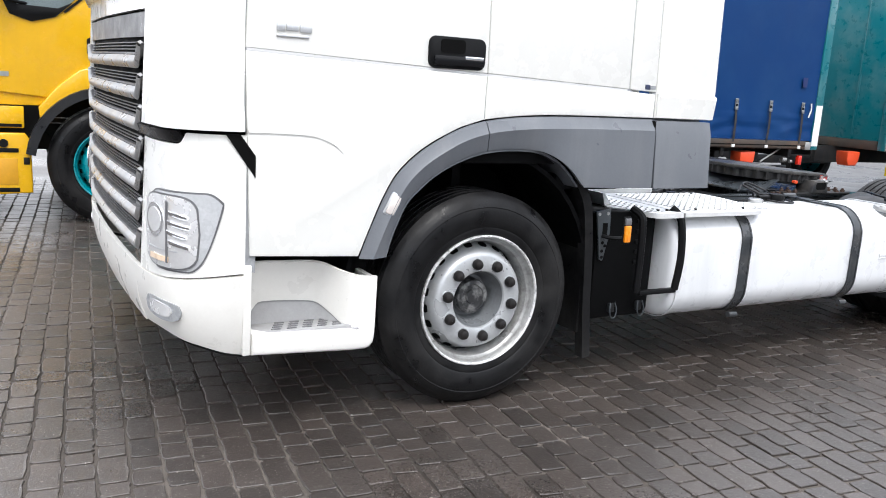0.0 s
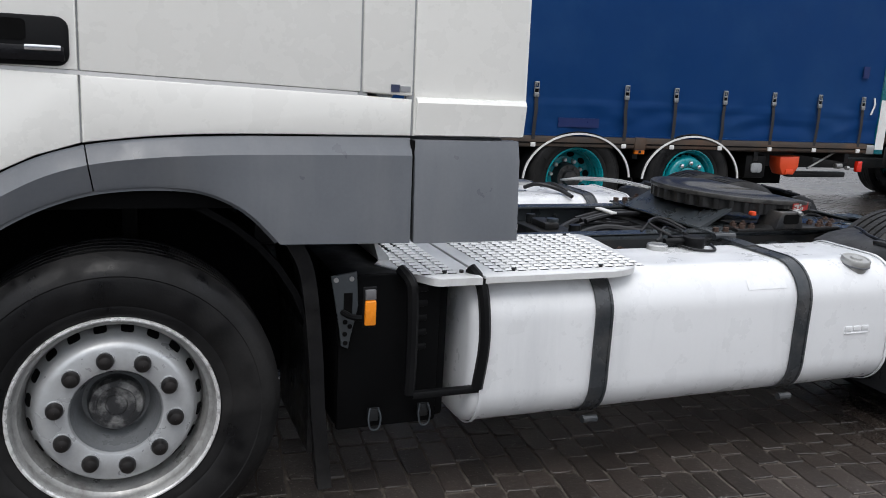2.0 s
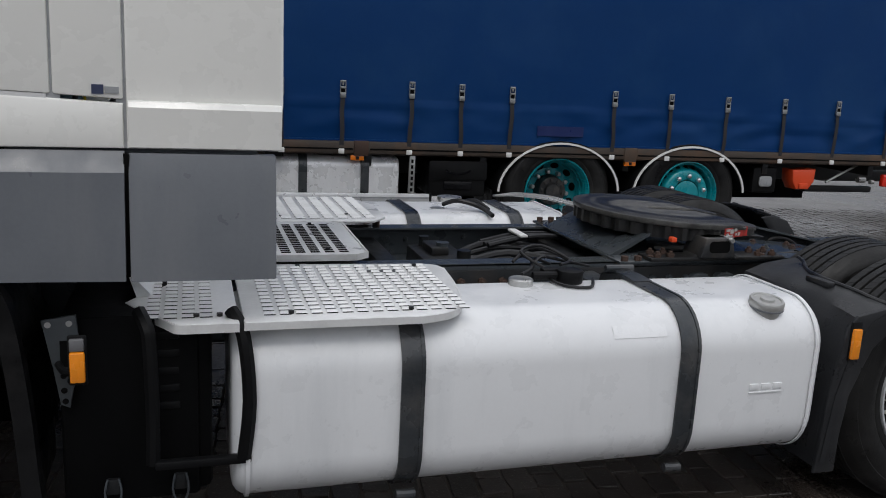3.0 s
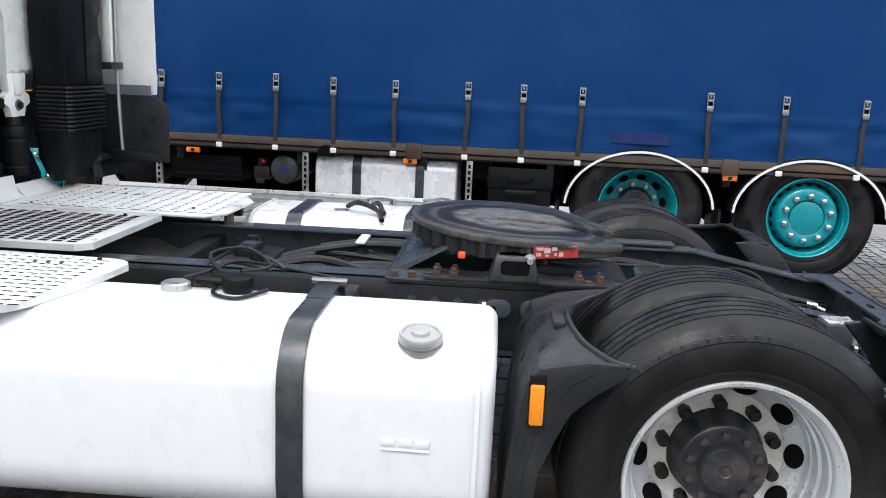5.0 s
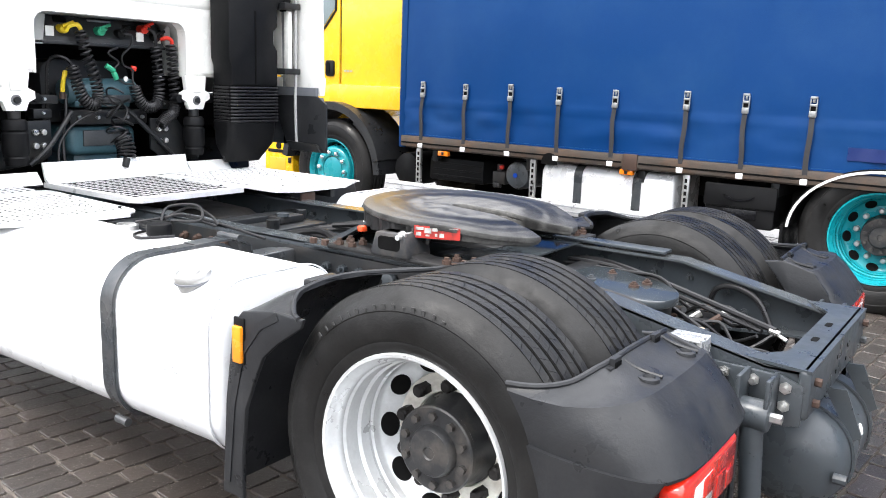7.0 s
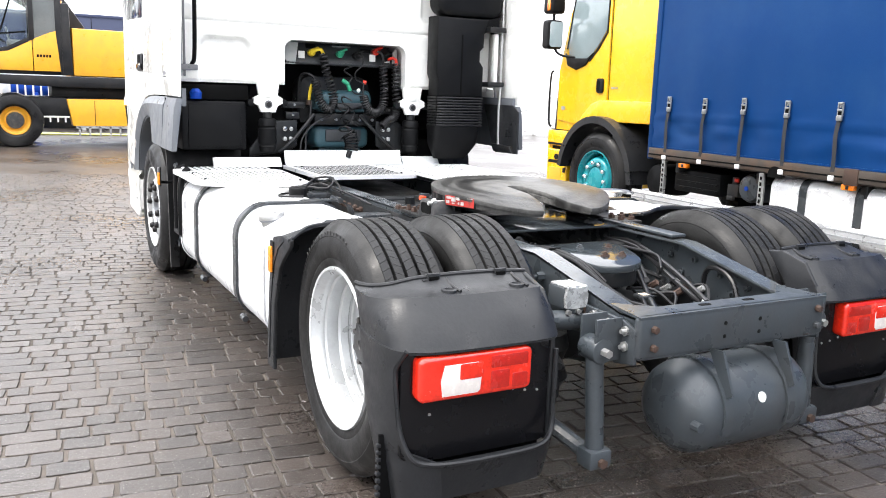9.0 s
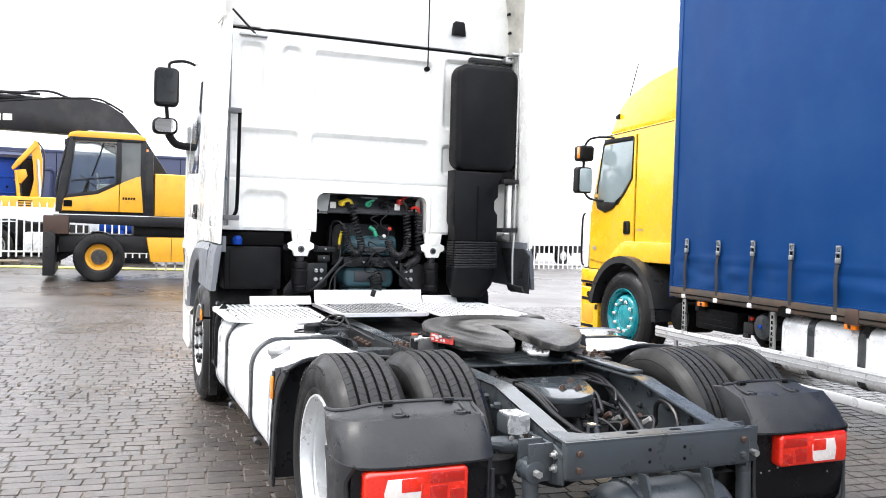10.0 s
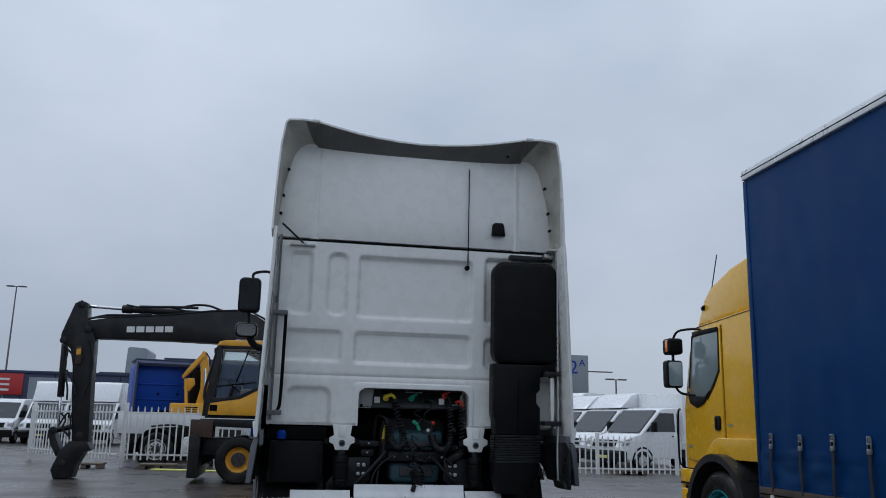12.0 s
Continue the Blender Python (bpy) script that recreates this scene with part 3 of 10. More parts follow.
def again(ob, m):
    """Another object on the same mesh under the same parent."""
    o = new(ob.name.split(".")[0], ob.data)
    o.parent, o.matrix_basis = ob.parent, m
    if "label" in ob:
        o["label"] = ob["label"]
    return o


def thing(name, m, label, category, group="", kind=""):
    ob = new(name)
    ob.empty_display_size = 0.2
    ob.matrix_basis = m
    return tagged(ob, label, category, group, kind)


def solo(name, bm, mat, label, category, group="", kind="", m=None):
    ob = new(name, mesh_of(name, bm, mat))
    if m is not None:
        ob.matrix_basis = m
    return tagged(ob, label, category, group, kind)


def arc(cx, cz, r, a0, a1, n=16, rz=None):
    rz = r if rz is None else rz
    return [(cx + r * math.cos(radians(a0 + (a1 - a0) * i / n)), cz + rz * math.sin(radians(a0 + (a1 - a0) * i / n))) for i in range(n + 1)]


def fair(pts, k=5):
    """A smooth line through plan points."""
    out = []
    for i in range(len(pts) - 1):
        p, s, e, q = (pts[max(0, min(len(pts) - 1, n))] for n in (i - 1, i, i + 1, i + 2))
        for j in range(k):
            t = j / k
            out.append(tuple(0.5 * (2 * s[c] + (e[c] - p[c]) * t + (2 * p[c] - 5 * s[c] + 4 * e[c] - q[c]) * t * t + (3 * s[c] - p[c] - 3 * e[c] + q[c]) * t ** 3) for c in (0, 1)))
    return out + [tuple(pts[-1])]


def rounded(x0, x1, z0, z1, r, n=5):
    """A rectangle with rounded corners."""
    return (arc(x1 - r, z1 - r, r, 0, 90, n) + arc(x0 + r, z1 - r, r, 90, 180, n)
            + arc(x0 + r, z0 + r, r, 180, 270, n) + arc(x1 - r, z0 + r, r, 270, 360, n))


# ---------------------------------------------------------------- wheels
TYRE_R = 0.505


def tyre_bm(cy=0.0, R=TYRE_R):
    side = [(0.300, 0.118), (0.312, 0.142), (0.335, 0.150), (0.345, 0.1485), (0.352, 0.153), (0.385, 0.158), (0.42, 0.158),
            (0.436, 0.154), (0.440, 0.1555), (0.456, 0.150), (0.460, 0.147), (0.473, 0.140), (0.484, 0.131), (0.493, 0.121), (0.500, 0.113)]
    tread = []
    edges = [0.107, 0.074, 0.063, 0.030, 0.019, -0.019, -0.030, -0.063, -0.074, -0.107]
    for i, y in enumerate(edges):
        tread.append((TYRE_R, y))
        if i % 2 == 1 and i < len(edges) - 1:
            tread += [(TYRE_R - 0.013, y - 0.001), (TYRE_R - 0.013, edges[i + 1] + 0.001)]
    prof = side + tread + [(r, -y) for r, y in reversed(side)]
    k = (R - 0.30) / (TYRE_R - 0.30)
    return bm_lathe([(0.30 + (r - 0.30) * k, y + cy) for r, y in prof], 72)


def tread_bm(cy=0.0, n=84, R=TYRE_R):
    """Low blocks between fine slanting sipes on the five ribs."""
    bm = bmesh.new()
    for a, b in ((0.106, 0.075), (0.062, 0.031), (0.018, -0.018), (-0.031, -0.062), (-0.075, -0.106)):
        for k in range(n):
            t0, t1 = 2 * math.pi * (k + 0.022) / n, 2 * math.pi * (k + 0.978) / n
            sl = 0.034 * (1 if 0.03 < a < 0.07 or -0.05 < a < 0.0 else -1)
            q = [bm.verts.new((r * math.cos(t + s), y + cy, r * math.sin(t + s))) for r in (R - 0.002, R + 0.0030)
                 for y, s in ((a, 0.0), (b, sl)) for t in (t0, t1)]
            for f in ((4, 5, 7, 6), (0, 1, 5, 4), (2, 6, 7, 3), (0, 4, 6, 2), (1, 3, 7, 5)):
                bm.faces.new([q[i] for i in f])
    bmesh.ops.recalc_face_normals(bm, faces=bm.faces[:])
    return bm


def nut_bm(r=0.019, h=0.034, cap=True):
    a = bm_rod((0, 0, 0), (0, -h * 0.55, 0), r, 6)
    b = bm_lathe([(r * 0.98, -h * 0.5), (r * 0.95, -h * 0.85), (r * 0.7, -h), (0.0005, -h * 1.02)], 10)
    return merged(a, b)


def dome_bm(r=0.026, h=0.036):
    return bm_lathe([(r, 0.0), (r, -h * 0.35), (r * 0.93, -h * 0.62), (r * 0.74, -h * 0.88), (r * 0.4, -h), (0.0005, -h * 1.03)], 18)


def steer_wheel(parent, m, rim=RIM, edge=RIM_EDGE, nut=NUT, hub=HUB_GREY, cover=False, name="wheel", R=TYRE_R):
    """Outward side is -y."""
    disc = [(0.264, 0.10), (0.264, -0.020), (0.259, -0.034), (0.240, -0.082), (0.231, -0.108), (0.224, -0.120), (0.214, -0.127), (0.205, -0.130), (0.148, -0.132), (0.137, -0.128), (0.131, -0.115)]
    w = part(name, bm_lathe(disc, 48), rim, parent, m=m)
    part("rim_flange", bm_lathe([(0.260, -0.020), (0.265, -0.045), (0.268, -0.082), (0.274, -0.096), (0.276, -0.104), (0.286, -0.112), (0.289, -0.120), (0.292, -0.136), (0.297, -0.142)], 56), edge, w)
    part("rim_edge", bm_lathe([(0.2965, -0.139), (0.297, -0.147), (0.302, -0.151), (0.307, -0.150), (0.309, -0.143), (0.305, -0.120), (0.300, -0.10)], 56), RIM_WORN if edge is RIM_EDGE else edge, w)
    part("tyre", tyre_bm(0.0, R), RUBBER, w)
    v0 = part("vent_slot", bm_prism(rounded(-0.018, 0.018, -0.019, 0.019, 0.010, 3), "x", -0.003, 0.003), SEAM, w)
    seat = Matrix.Translation((0.2490, -0.0590, 0)) @ Matrix.Rotation(radians(-21.5), 4, "Z")
    v0.matrix_basis = seat
    for k in range(1, 20):
        again(v0, Matrix.Rotation(radians(18 * k), 4, "Y") @ seat)
    if cover:
        part("hub", bm_lathe([(0.128, -0.118), (0.126, -0.128), (0.110, -0.133), (0.0005, -0.135)], 32), rim, w)
    else:
        part("hub", bm_lathe([(0.1315, -0.120), (0.127, -0.105), (0.112, -0.040), (0.100, -0.020), (0.084, -0.018)], 36), HUB_CONE if hub is HUB_GREY else hub, w)
        part("hub_cap", bm_lathe([(0.086, -0.018), (0.084, -0.058), (0.078, -0.068), (0.060, -0.071), (0.056, -0.063), (0.034, -0.061), (0.030, -0.069), (0.0005, -0.071)], 32), HUB_WORN if hub is HUB_GREY else hub, w)
    n0 = part("wheel_nut", dome_bm(0.0255, 0.034), nut, w, m=pose(0.1735, -0.130, 0))
    washer = part("nut_washer", bm_lathe([(0.0295, -0.130), (0.0285, -0.134), (0.0005, -0.135)], 18, "y"), rim, w, m=pose(0.1735, 0, 0))
    for k in range(1, 10):
        r = Matrix.Rotation(radians(36 * k), 4, "Y")
        again(n0, r @ pose(0.1735, -0.130, 0))
        again(washer, r @ pose(0.1735, 0, 0))
    return w


def dual_wheel(parent, m, rim=RIM, edge=RIM_EDGE, nut=NUT, hub=HUB, lugs=True, name="wheel", face=DISC_WORN, R=TYRE_R):
    """Two tyres on deep-dished rims; outward side is -y, the outer tyre round the origin."""
    barrel = [(0.306, -0.120), (0.309, -0.143), (0.306, -0.150), (0.297, -0.148), (0.290, -0.130), (0.281, -0.120), (0.276, -0.100), (0.277, -0.094), (0.271, -0.086), (0.268, -0.045), (0.270, -0.038), (0.262, -0.030),
              (0.258, 0.000), (0.263, 0.006), (0.263, 0.014), (0.257, 0.020), (0.257, 0.040), (0.252, 0.048), (0.236, 0.060), (0.205, 0.076), (0.198, 0.082)]
    w = part(name, bm_lathe(barrel, 56), rim, parent, m=m)
    part("tyre", tyre_bm(0.0, R), TREAD, w)
    part("tyre", tyre_bm(0.362, R), TREAD, w)
    if lugs:
        for cy in (0.0, 0.362):
            part("tread", tread_bm(cy, 84, R), TREAD_BLOCK, w)["kind"] = "stuff"
            # near-black rings paint the shade onto the groove floors
            for gy in (0.0685, 0.0245, -0.0245, -0.0685):
                part("tread_groove", bm_lathe([(R - 0.009, cy + gy - 0.0052), (R - 0.0105, cy + gy), (R - 0.009, cy + gy + 0.0052)], 60), SEAM, w)
    part("inner_rim", bm_lathe([(0.305, 0.20), (0.262, 0.22), (0.258, 0.30), (0.262, 0.46), (0.305, 0.49)], 40), rim, w)
    h0 = part("hand_hole", bm_prism([(0.039 * math.cos(radians(a)), 0.029 * math.sin(radians(a))) for a in range(0, 360, 20)], "y", -0.004, 0.004), SEAM, w)
    seat = Matrix.Translation((0.2265, 0.0645, 0)) @ Matrix.Rotation(radians(-27), 4, "Z") @ Matrix.Rotation(radians(90), 4, "Y")
    h0.matrix_basis = Matrix.Rotation(radians(18), 4, "Y") @ seat
    for k in range(1, 10):
        again(h0, Matrix.Rotation(radians(36 * k + 18), 4, "Y") @ seat)
    part("disc_face", bm_lathe([(0.203, 0.083), (0.199, 0.078), (0.194, 0.077), (0.144, 0.077), (0.138, 0.090)], 40), face, w, "worn pale mounting face")
    part("hub", bm_lathe([(0.142, 0.092), (0.134, 0.060), (0.128, 0.045), (0.124, 0.000), (0.127, -0.004), (0.127, -0.018), (0.122, -0.022), (0.076, -0.023), (0.073, -0.040), (0.066, -0.049), (0.020, -0.051), (0.016, -0.047), (0.0005, -0.047)], 36), hub, w)
    n0 = part("wheel_nut", nut_bm(0.0205, 0.048), nut, w, m=pose(0.1675, 0.077, 0))
    for k in range(1, 10):
        again(n0, Matrix.Rotation(radians(36 * k), 4, "Y") @ pose(0.1675, 0.077, 0))
    b0 = part("hub_bolt", bm_rod((0, 0, 0), (0, -0.020, 0), 0.0125, 6), hub, w, m=pose(0.101, -0.016, 0))
    for k in range(1, 10):
        again(b0, Matrix.Rotation(radians(36 * k), 4, "Y") @ pose(0.101, -0.016, 0))
    return w


# ---------------------------------------------------------------- white tractor unit
YC, XR = -0.05, 3.68      # middle of the chassis, rear axle
tractor = thing("tractor_unit", pose(0, 0, 0), "white two-axle tractor unit with sleeper cab, parked on wet paving", "truck")
T = tractor

# cab shell
def cab_ring(z, xf, hw, rc, xr=0.765, bow=0.10):
    left = [(xr, -hw), (0.2, -hw), (-0.5, -hw)]
    left += [(xf + rc - rc * math.sin(radians(a)), -(hw - rc) - rc * math.cos(radians(a))) for a in range(0, 91, 15)]
    left += [(xf - bow * 0.6, -(hw - rc) * 0.55), (xf - bow, 0.0)]
    full = left + [(x, -y) for x, y in reversed(left[:-1])]
    return [(x, y, z) for x, y in full]


cab_levels = [(1.685, -1.31, 1.213, 0.22), (1.9, -1.33, 1.215, 0.22), (2.45, -1.22, 1.21, 0.24), (2.86, -1.10, 1.20, 0.28),
              (3.2, -0.92, 1.14, 0.34), (3.45, -0.62, 1.08, 0.36), (3.58, -0.30, 0.98, 0.36), (3.65, 0.0, 0.90, 0.3), (3.66, 0.1, 0.85, 0.3)]
NARROW_UP = Matrix.Translation((0, -0.02, 0)) @ Matrix.Diagonal((1, 0.995, 1, 1))
part("cab_shell", moved(bm_loft([cab_ring(*lv) for lv in cab_levels]), NARROW_UP), WHITE, T)
part("cab_floor", bm_box(-1.2, 0.05, -1.18, 1.18, 1.15, 1.68, 0.01), BLACK, T)

SIDE = -1.262


def leaning(bm):
    """The cab sides draw in a little towards the roof."""
    for v in bm.verts:
        v.co.y += 0.034 * max(0.0, v.co.z - 1.43)
    return bm


def side_panel(name, pts, mat, thick=0.032, bev=0.006, label="", y=SIDE):
    a = part(name, leaning(bm_prism(pts, "y", y, y + thick, bev)), mat, T, label)
    b = part(name, mirrored(leaning(bm_prism(pts, "y", y, y + thick, bev))), mat, T, label)
    return a, b


arch_out = [(-0.576, 0.70), (-0.553, 0.765), (-0.528, 0.828), (-0.483, 0.935), (-0.428, 1.031), (-0.35, 1.108), (-0.259, 1.168), (-0.15, 1.222), (-0.034, 1.255), (0.15, 1.277), (0.377, 1.287), (0.868, 1.290)]
arch_in = [(-0.465, 0.70), (-0.428, 0.82), (-0.384, 0.916), (-0.31, 0.995), (-0.225, 1.054), (-0.12, 1.102), (-0.016, 1.131), (0.12, 1.142), (0.242, 1.135), (0.33, 1.105), (0.402, 1.057), (0.474, 0.98)]
G = 0.004   # panel gap
door_pts = [(-1.040, 1.47), (-1.012, 0.729), (-0.58, 0.709)] + fair([(x - G, z + G) for x, z in arch_out[1:8]]) + [(-0.0445, 1.260), (-0.0445, 1.436)]
dl, dr = side_panel("door", door_pts, WHITE)
side_panel("door_upper", [(-1.040, 1.480), (-0.0445, 1.446), (-0.0445, 1.78), (-0.06, 2.76), (-0.72, 2.78), (-1.02, 1.95)], WHITE)
side_panel("door_window", [(-0.93, 1.86), (-0.14, 1.83), (-0.14, 2.60), (-0.62, 2.62), (-0.86, 2.05)], DARK_GLASS, thick=0.02, y=SIDE - 0.003)
side_panel("side_crease", [(-1.035, 1.480), (-1.035, 1.470), (0.70, 1.410), (0.70, 1.420)], CREASE, thick=0.03, bev=0, y=SIDE + 0.003)
side_panel("quarter_panel", [(-0.0405, 1.260)] + fair([(-0.03, 1.262), (0.15, 1.282), (0.377, 1.292), (0.868, 1.296)]) + [(0.868, 1.404), (0.70, 1.411), (-0.0405, 1.436)], WHITE)
side_panel("sleeper_panel", [(-0.0405, 1.446), (0.709, 1.420), (0.710, 2.82), (-0.0405, 2.80)], WHITE)
side_panel("locker_door", [(0.714, 1.420), (0.869, 1.413), (0.869, 2.83), (0.714, 2.82)], WHITE)
for x0, x1, z0, z1 in ((-0.07, -0.02, 1.262, 2.76), (0.69, 0.73, 1.40, 2.80), (0.852, 0.89, 1.297, 2.82)):
    side_panel("panel_joint", [(x0, z0), (x1, z0), (x1, z1), (x0, z1)], LAMP_GREY, thick=0.02, bev=0, y=SIDE + 0.006)
crease_line = fair([(-1.025, 1.183), (-0.90, 1.182), (-0.814, 1.178), (-0.76, 1.170), (-0.70, 1.146), (-0.664, 1.115)], 5)
for s in (-1, 1):
    b = bm_band(crease_line, "y", SIDE - 0.0045, SIDE + 0.004, 0.010)
    part("door_crease", b if s < 0 else mirrored(b), WHITE, dl if s < 0 else dr)
# model lettering is left as plain raised bars
for x0, x1, z0, z1 in ((-0.93, -0.90, 1.545, 1.578), (-0.895, -0.85, 1.548, 1.575), (-0.845, -0.80, 1.545, 1.575), (-0.93, -0.81, 1.525, 1.534)):
    part("emblem", bm_box(x0, x1, SIDE - 0.004, SIDE + 0.002, z0, z1, 0.002), SILVER, T, "silver raised emblem bars")
part("sticker", bm_box(0.800, 0.826, SIDE - 0.0035, SIDE + 0.002, 1.424, 1.446), NAVY_CLAD, T, "small dark blue sticker")
part("sticker", bm_box(0.829, 0.860, SIDE - 0.0035, SIDE + 0.002, 1.426, 1.442), LAMP_GREY, T, "small grey sticker")

# door handles: a dark tray with a grip and a chrome key plate
for s in (-1, 1):
    tray = merged(bm_prism(rounded(-0.322, -0.062, 1.455, 1.578, 0.03), "y", SIDE - 0.006, SIDE + 0.004, 0.004))
    grip = bm_box(-0.300, -0.072, SIDE - 0.018, SIDE - 0.004, 1.466, 1.506, 0.006)
    key = bm_box(-0.165, -0.080, SIDE - 0.022, SIDE - 0.016, 1.492, 1.507, 0.003)
    cup = bm_prism(rounded(-0.27, -0.16, 1.515, 1.568, 0.012), "y", SIDE - 0.0085, SIDE - 0.004)
    for nm, b, mt in (("handle_tray", tray, BLACK), ("handle_grip", grip, BLACK_GLOSS), ("key_plate", key, CHROME), ("handle_cup", cup, SEAM)):
        part(nm, b if s < 0 else mirrored(b), mt, dl if s < 0 else dr)

# grey wheel arch and skirts
edge_pairs = [((-0.576, 0.70), (-0.465, 0.70)), ((-0.553, 0.765), (-0.450, 0.758)), ((-0.528, 0.828), (-0.428, 0.82)), ((-0.483, 0.935), (-0.384, 0.916)), ((-0.428, 1.031), (-0.328, 0.976)), ((-0.35, 1.108), (-0.268, 1.026)),
              ((-0.259, 1.168), (-0.20, 1.067)), ((-0.15, 1.222), (-0.115, 1.104)), ((-0.034, 1.255), (-0.016, 1.131)), ((0.10, 1.273), (0.11, 1.142)), ((0.22, 1.281), (0.242, 1.135)), ((0.32, 1.285), (0.33, 1.105)), ((0.40, 1.287), (0.402, 1.057))]
trim_out = fair([p for p, q in edge_pairs] + [(0.474, 1.288), (0.60, 1.289), (0.868, 1.290)])
trim_in = fair([q for p, q in edge_pairs] + [(0.474, 0.981)]) + fair([(0.474, 0.981), (0.60, 0.979), (0.866, 0.975)])[1:]
N_TRIM = len(trim_out) - 1


TRIM_SPLIT = 40


def trim_sheet(u, v, first=0, last=N_TRIM):
    """Moulded arch: a sloping upper strip down to a crease, then a face that hollows towards the wheel."""
    i, j = first + int(round(u * (last - first))), int(round(v * 7))
    gap = -0.004 if i == last and last < N_TRIM else 0.0
    (ox, oz), (ix, iz) = trim_out[i], trim_in[i]
    ox, ix = ox + gap, ix + gap
    w = math.hypot(ox - ix, oz - iz)
    vc = 0.050 / w
    flat = max(0.0, min(1.0, (ox - 0.15) / 0.33))
    k = (0.0, 0.06, vc * 0.92, vc, vc + (1 - vc) * 0.18, vc + (1 - vc) * 0.55, vc + (1 - vc) * 0.9, 1.0)[j]
    deep = 0.004 * flat + 0.022 * (1 - flat)
    y = (0.006, -0.005, -0.021, -0.0245, -0.024 + 0.004 * (1 - flat), -0.023 + deep * 0.62, -0.022 + deep * 0.9, -0.020 + deep)[j]
    y -= 0.022 * flat * max(0.0, (k - vc) / (1 - vc))
    return (ox + (ix - ox) * k, SIDE + y, oz + (iz - oz) * k)


for s in (-1, 1):
    for first, last in ((0, TRIM_SPLIT), (TRIM_SPLIT, N_TRIM)):
        tr = bm_grid(lambda u, v: trim_sheet(u, v, first, last), last - first, 7, -0.022)
        part("arch_trim", tr if s < 0 else mirrored(tr), GREY_TRIM, T, "mid-grey plastic wheel arch trim")
for s in (-1, 1):
    lip = bm_band(trim_in[:66], "y", SIDE + 0.008, SIDE + 0.20, -0.010)
    part("arch_lip", lip if s < 0 else mirrored(lip), GREY_TRIM, T)
    skirt = bm_prism([(SIDE - 0.004, 1.286), (SIDE - 0.022, 1.226), (SIDE - 0.042, 0.974), (SIDE - 0.01, 0.974), (SIDE + 0.03, 1.286)], "x", 0.877, 1.228 if s < 0 else 1.195, 0.004)
    part("side_skirt", skirt if s < 0 else mirrored(skirt), GREY_TRIM, T, "mid-grey plastic side skirt")
    sl = moved(bm_box(-0.020, 0.020, SIDE - 0.024, SIDE + 0.004, -0.042, 0.042, 0.008), Matrix.Translation((-0.447, 0, 0.915)) @ Matrix.Rotation(radians(26), 4, "Y"))
    sf = moved(bm_box(-0.025, 0.025, SIDE - 0.019, SIDE + 0.004, -0.048, 0.048, 0.008), Matrix.Translation((-0.447, 0, 0.915)) @ Matrix.Rotation(radians(26), 4, "Y"))
    part("marker_frame", sf if s < 0 else mirrored(sf), SILVER, T)
    part("side_marker", sl if s < 0 else mirrored(sl), WHITE_LENS, T, "clear side marker lamp")
    sb = bm_box(0.866, 0.879, SIDE - 0.012, SIDE + 0.02, 0.98, 1.284)
    part("trim_joint", sb if s < 0 else mirrored(sb), SEAM, T)
    bk = bm_box(0.60, 1.185, SIDE + 0.035, SIDE + 0.06, 1.24, 1.345)
    part("skirt_backing", bk if s < 0 else mirrored(bk), GREY_TRIM, T)
    # dark wheel housing
    hs = bm_band(arc(0.0, 0.52, 0.60, -8, 172, 20), "y", -1.20, -0.62, -0.02)
    part("wheel_housing", hs if s < 0 else mirrored(hs), BOX_BLACK, T)
    hc = bm_box(-0.30, 0.42, -1.220, -0.64, 1.075, 1.268, 0.004)
    part("housing_roof", hc if s < 0 else mirrored(hc), BOX_BLACK, T)
    wall = bm_prism([(-0.62, 0.45)] + arc(0.0, 0.52, 0.60, 180, 0, 14) + [(0.6, 0.35)], "y", -0.66, -0.64)
    part("wheel_housing_wall", wall if s < 0 else mirrored(wall), BOX_BLACK, T)

# side deflectors behind the cab
for s in (-1, 1):
    xe = 1.246 if s < 0 else 1.205
    d = bm_prism([(0.875, 1.296), (xe - 0.01, 1.296), (xe, 1.412), (xe, 1.9), (xe - 0.004, 2.5), (xe - 0.017, 2.86), (0.875, 2.86)], "y", SIDE - 0.002, SIDE + 0.022, 0.006)
    d = leaning(d)
    d = part("side_deflector", d if s < 0 else mirrored(d), WHITE, T)
    ledge = bm_prism([(SIDE, 1.298), (SIDE - 0.006, 1.300), (SIDE - 0.019, 1.396), (SIDE - 0.012, 1.409), (SIDE, 1.412)], "x", 0.879, xe - 0.004, 0.003)
    part("deflector_ledge", ledge if s < 0 else mirrored(ledge), WHITE, T)


# roof fairing: a skin over the roof whose hollow rear edge stands back from the wall
def mid_y(pts):
    """A half outline mirrored about the middle of the cab."""
    half = [(CAB_MID - w, z) for w, z in pts]
    return half + [(2 * CAB_MID - y, z) for y, z in reversed(half[:-1])]


rear_edge = mid_y([(1.182, 2.868), (1.176, 3.10), (1.166, 3.35), (1.152, 3.58), (1.146, 3.60), (1.128, 3.735), (1.10, 3.762), (0.98, 3.772), (0.86, 3.772), (0.72, 3.755), (0.55, 3.735), (0.38, 3.722), (0.2, 3.714), (0.0, 3.711)])
root_edge = mid_y([(1.150, 2.868), (1.138, 3.10), (1.112, 3.30), (1.075, 3.46), (1.045, 3.565), (1.00, 3.63), (0.945, 3.665), (0.885, 3.668), (0.845, 3.640), (0.72, 3.632), (0.55, 3.626), (0.38, 3.622), (0.2, 3.620), (0.0, 3.619)])


def rear_x(y):
    k = min(1.0, abs(y - CAB_MID) / 0.95)
    return 0.90 + 0.19 * k ** 1.6


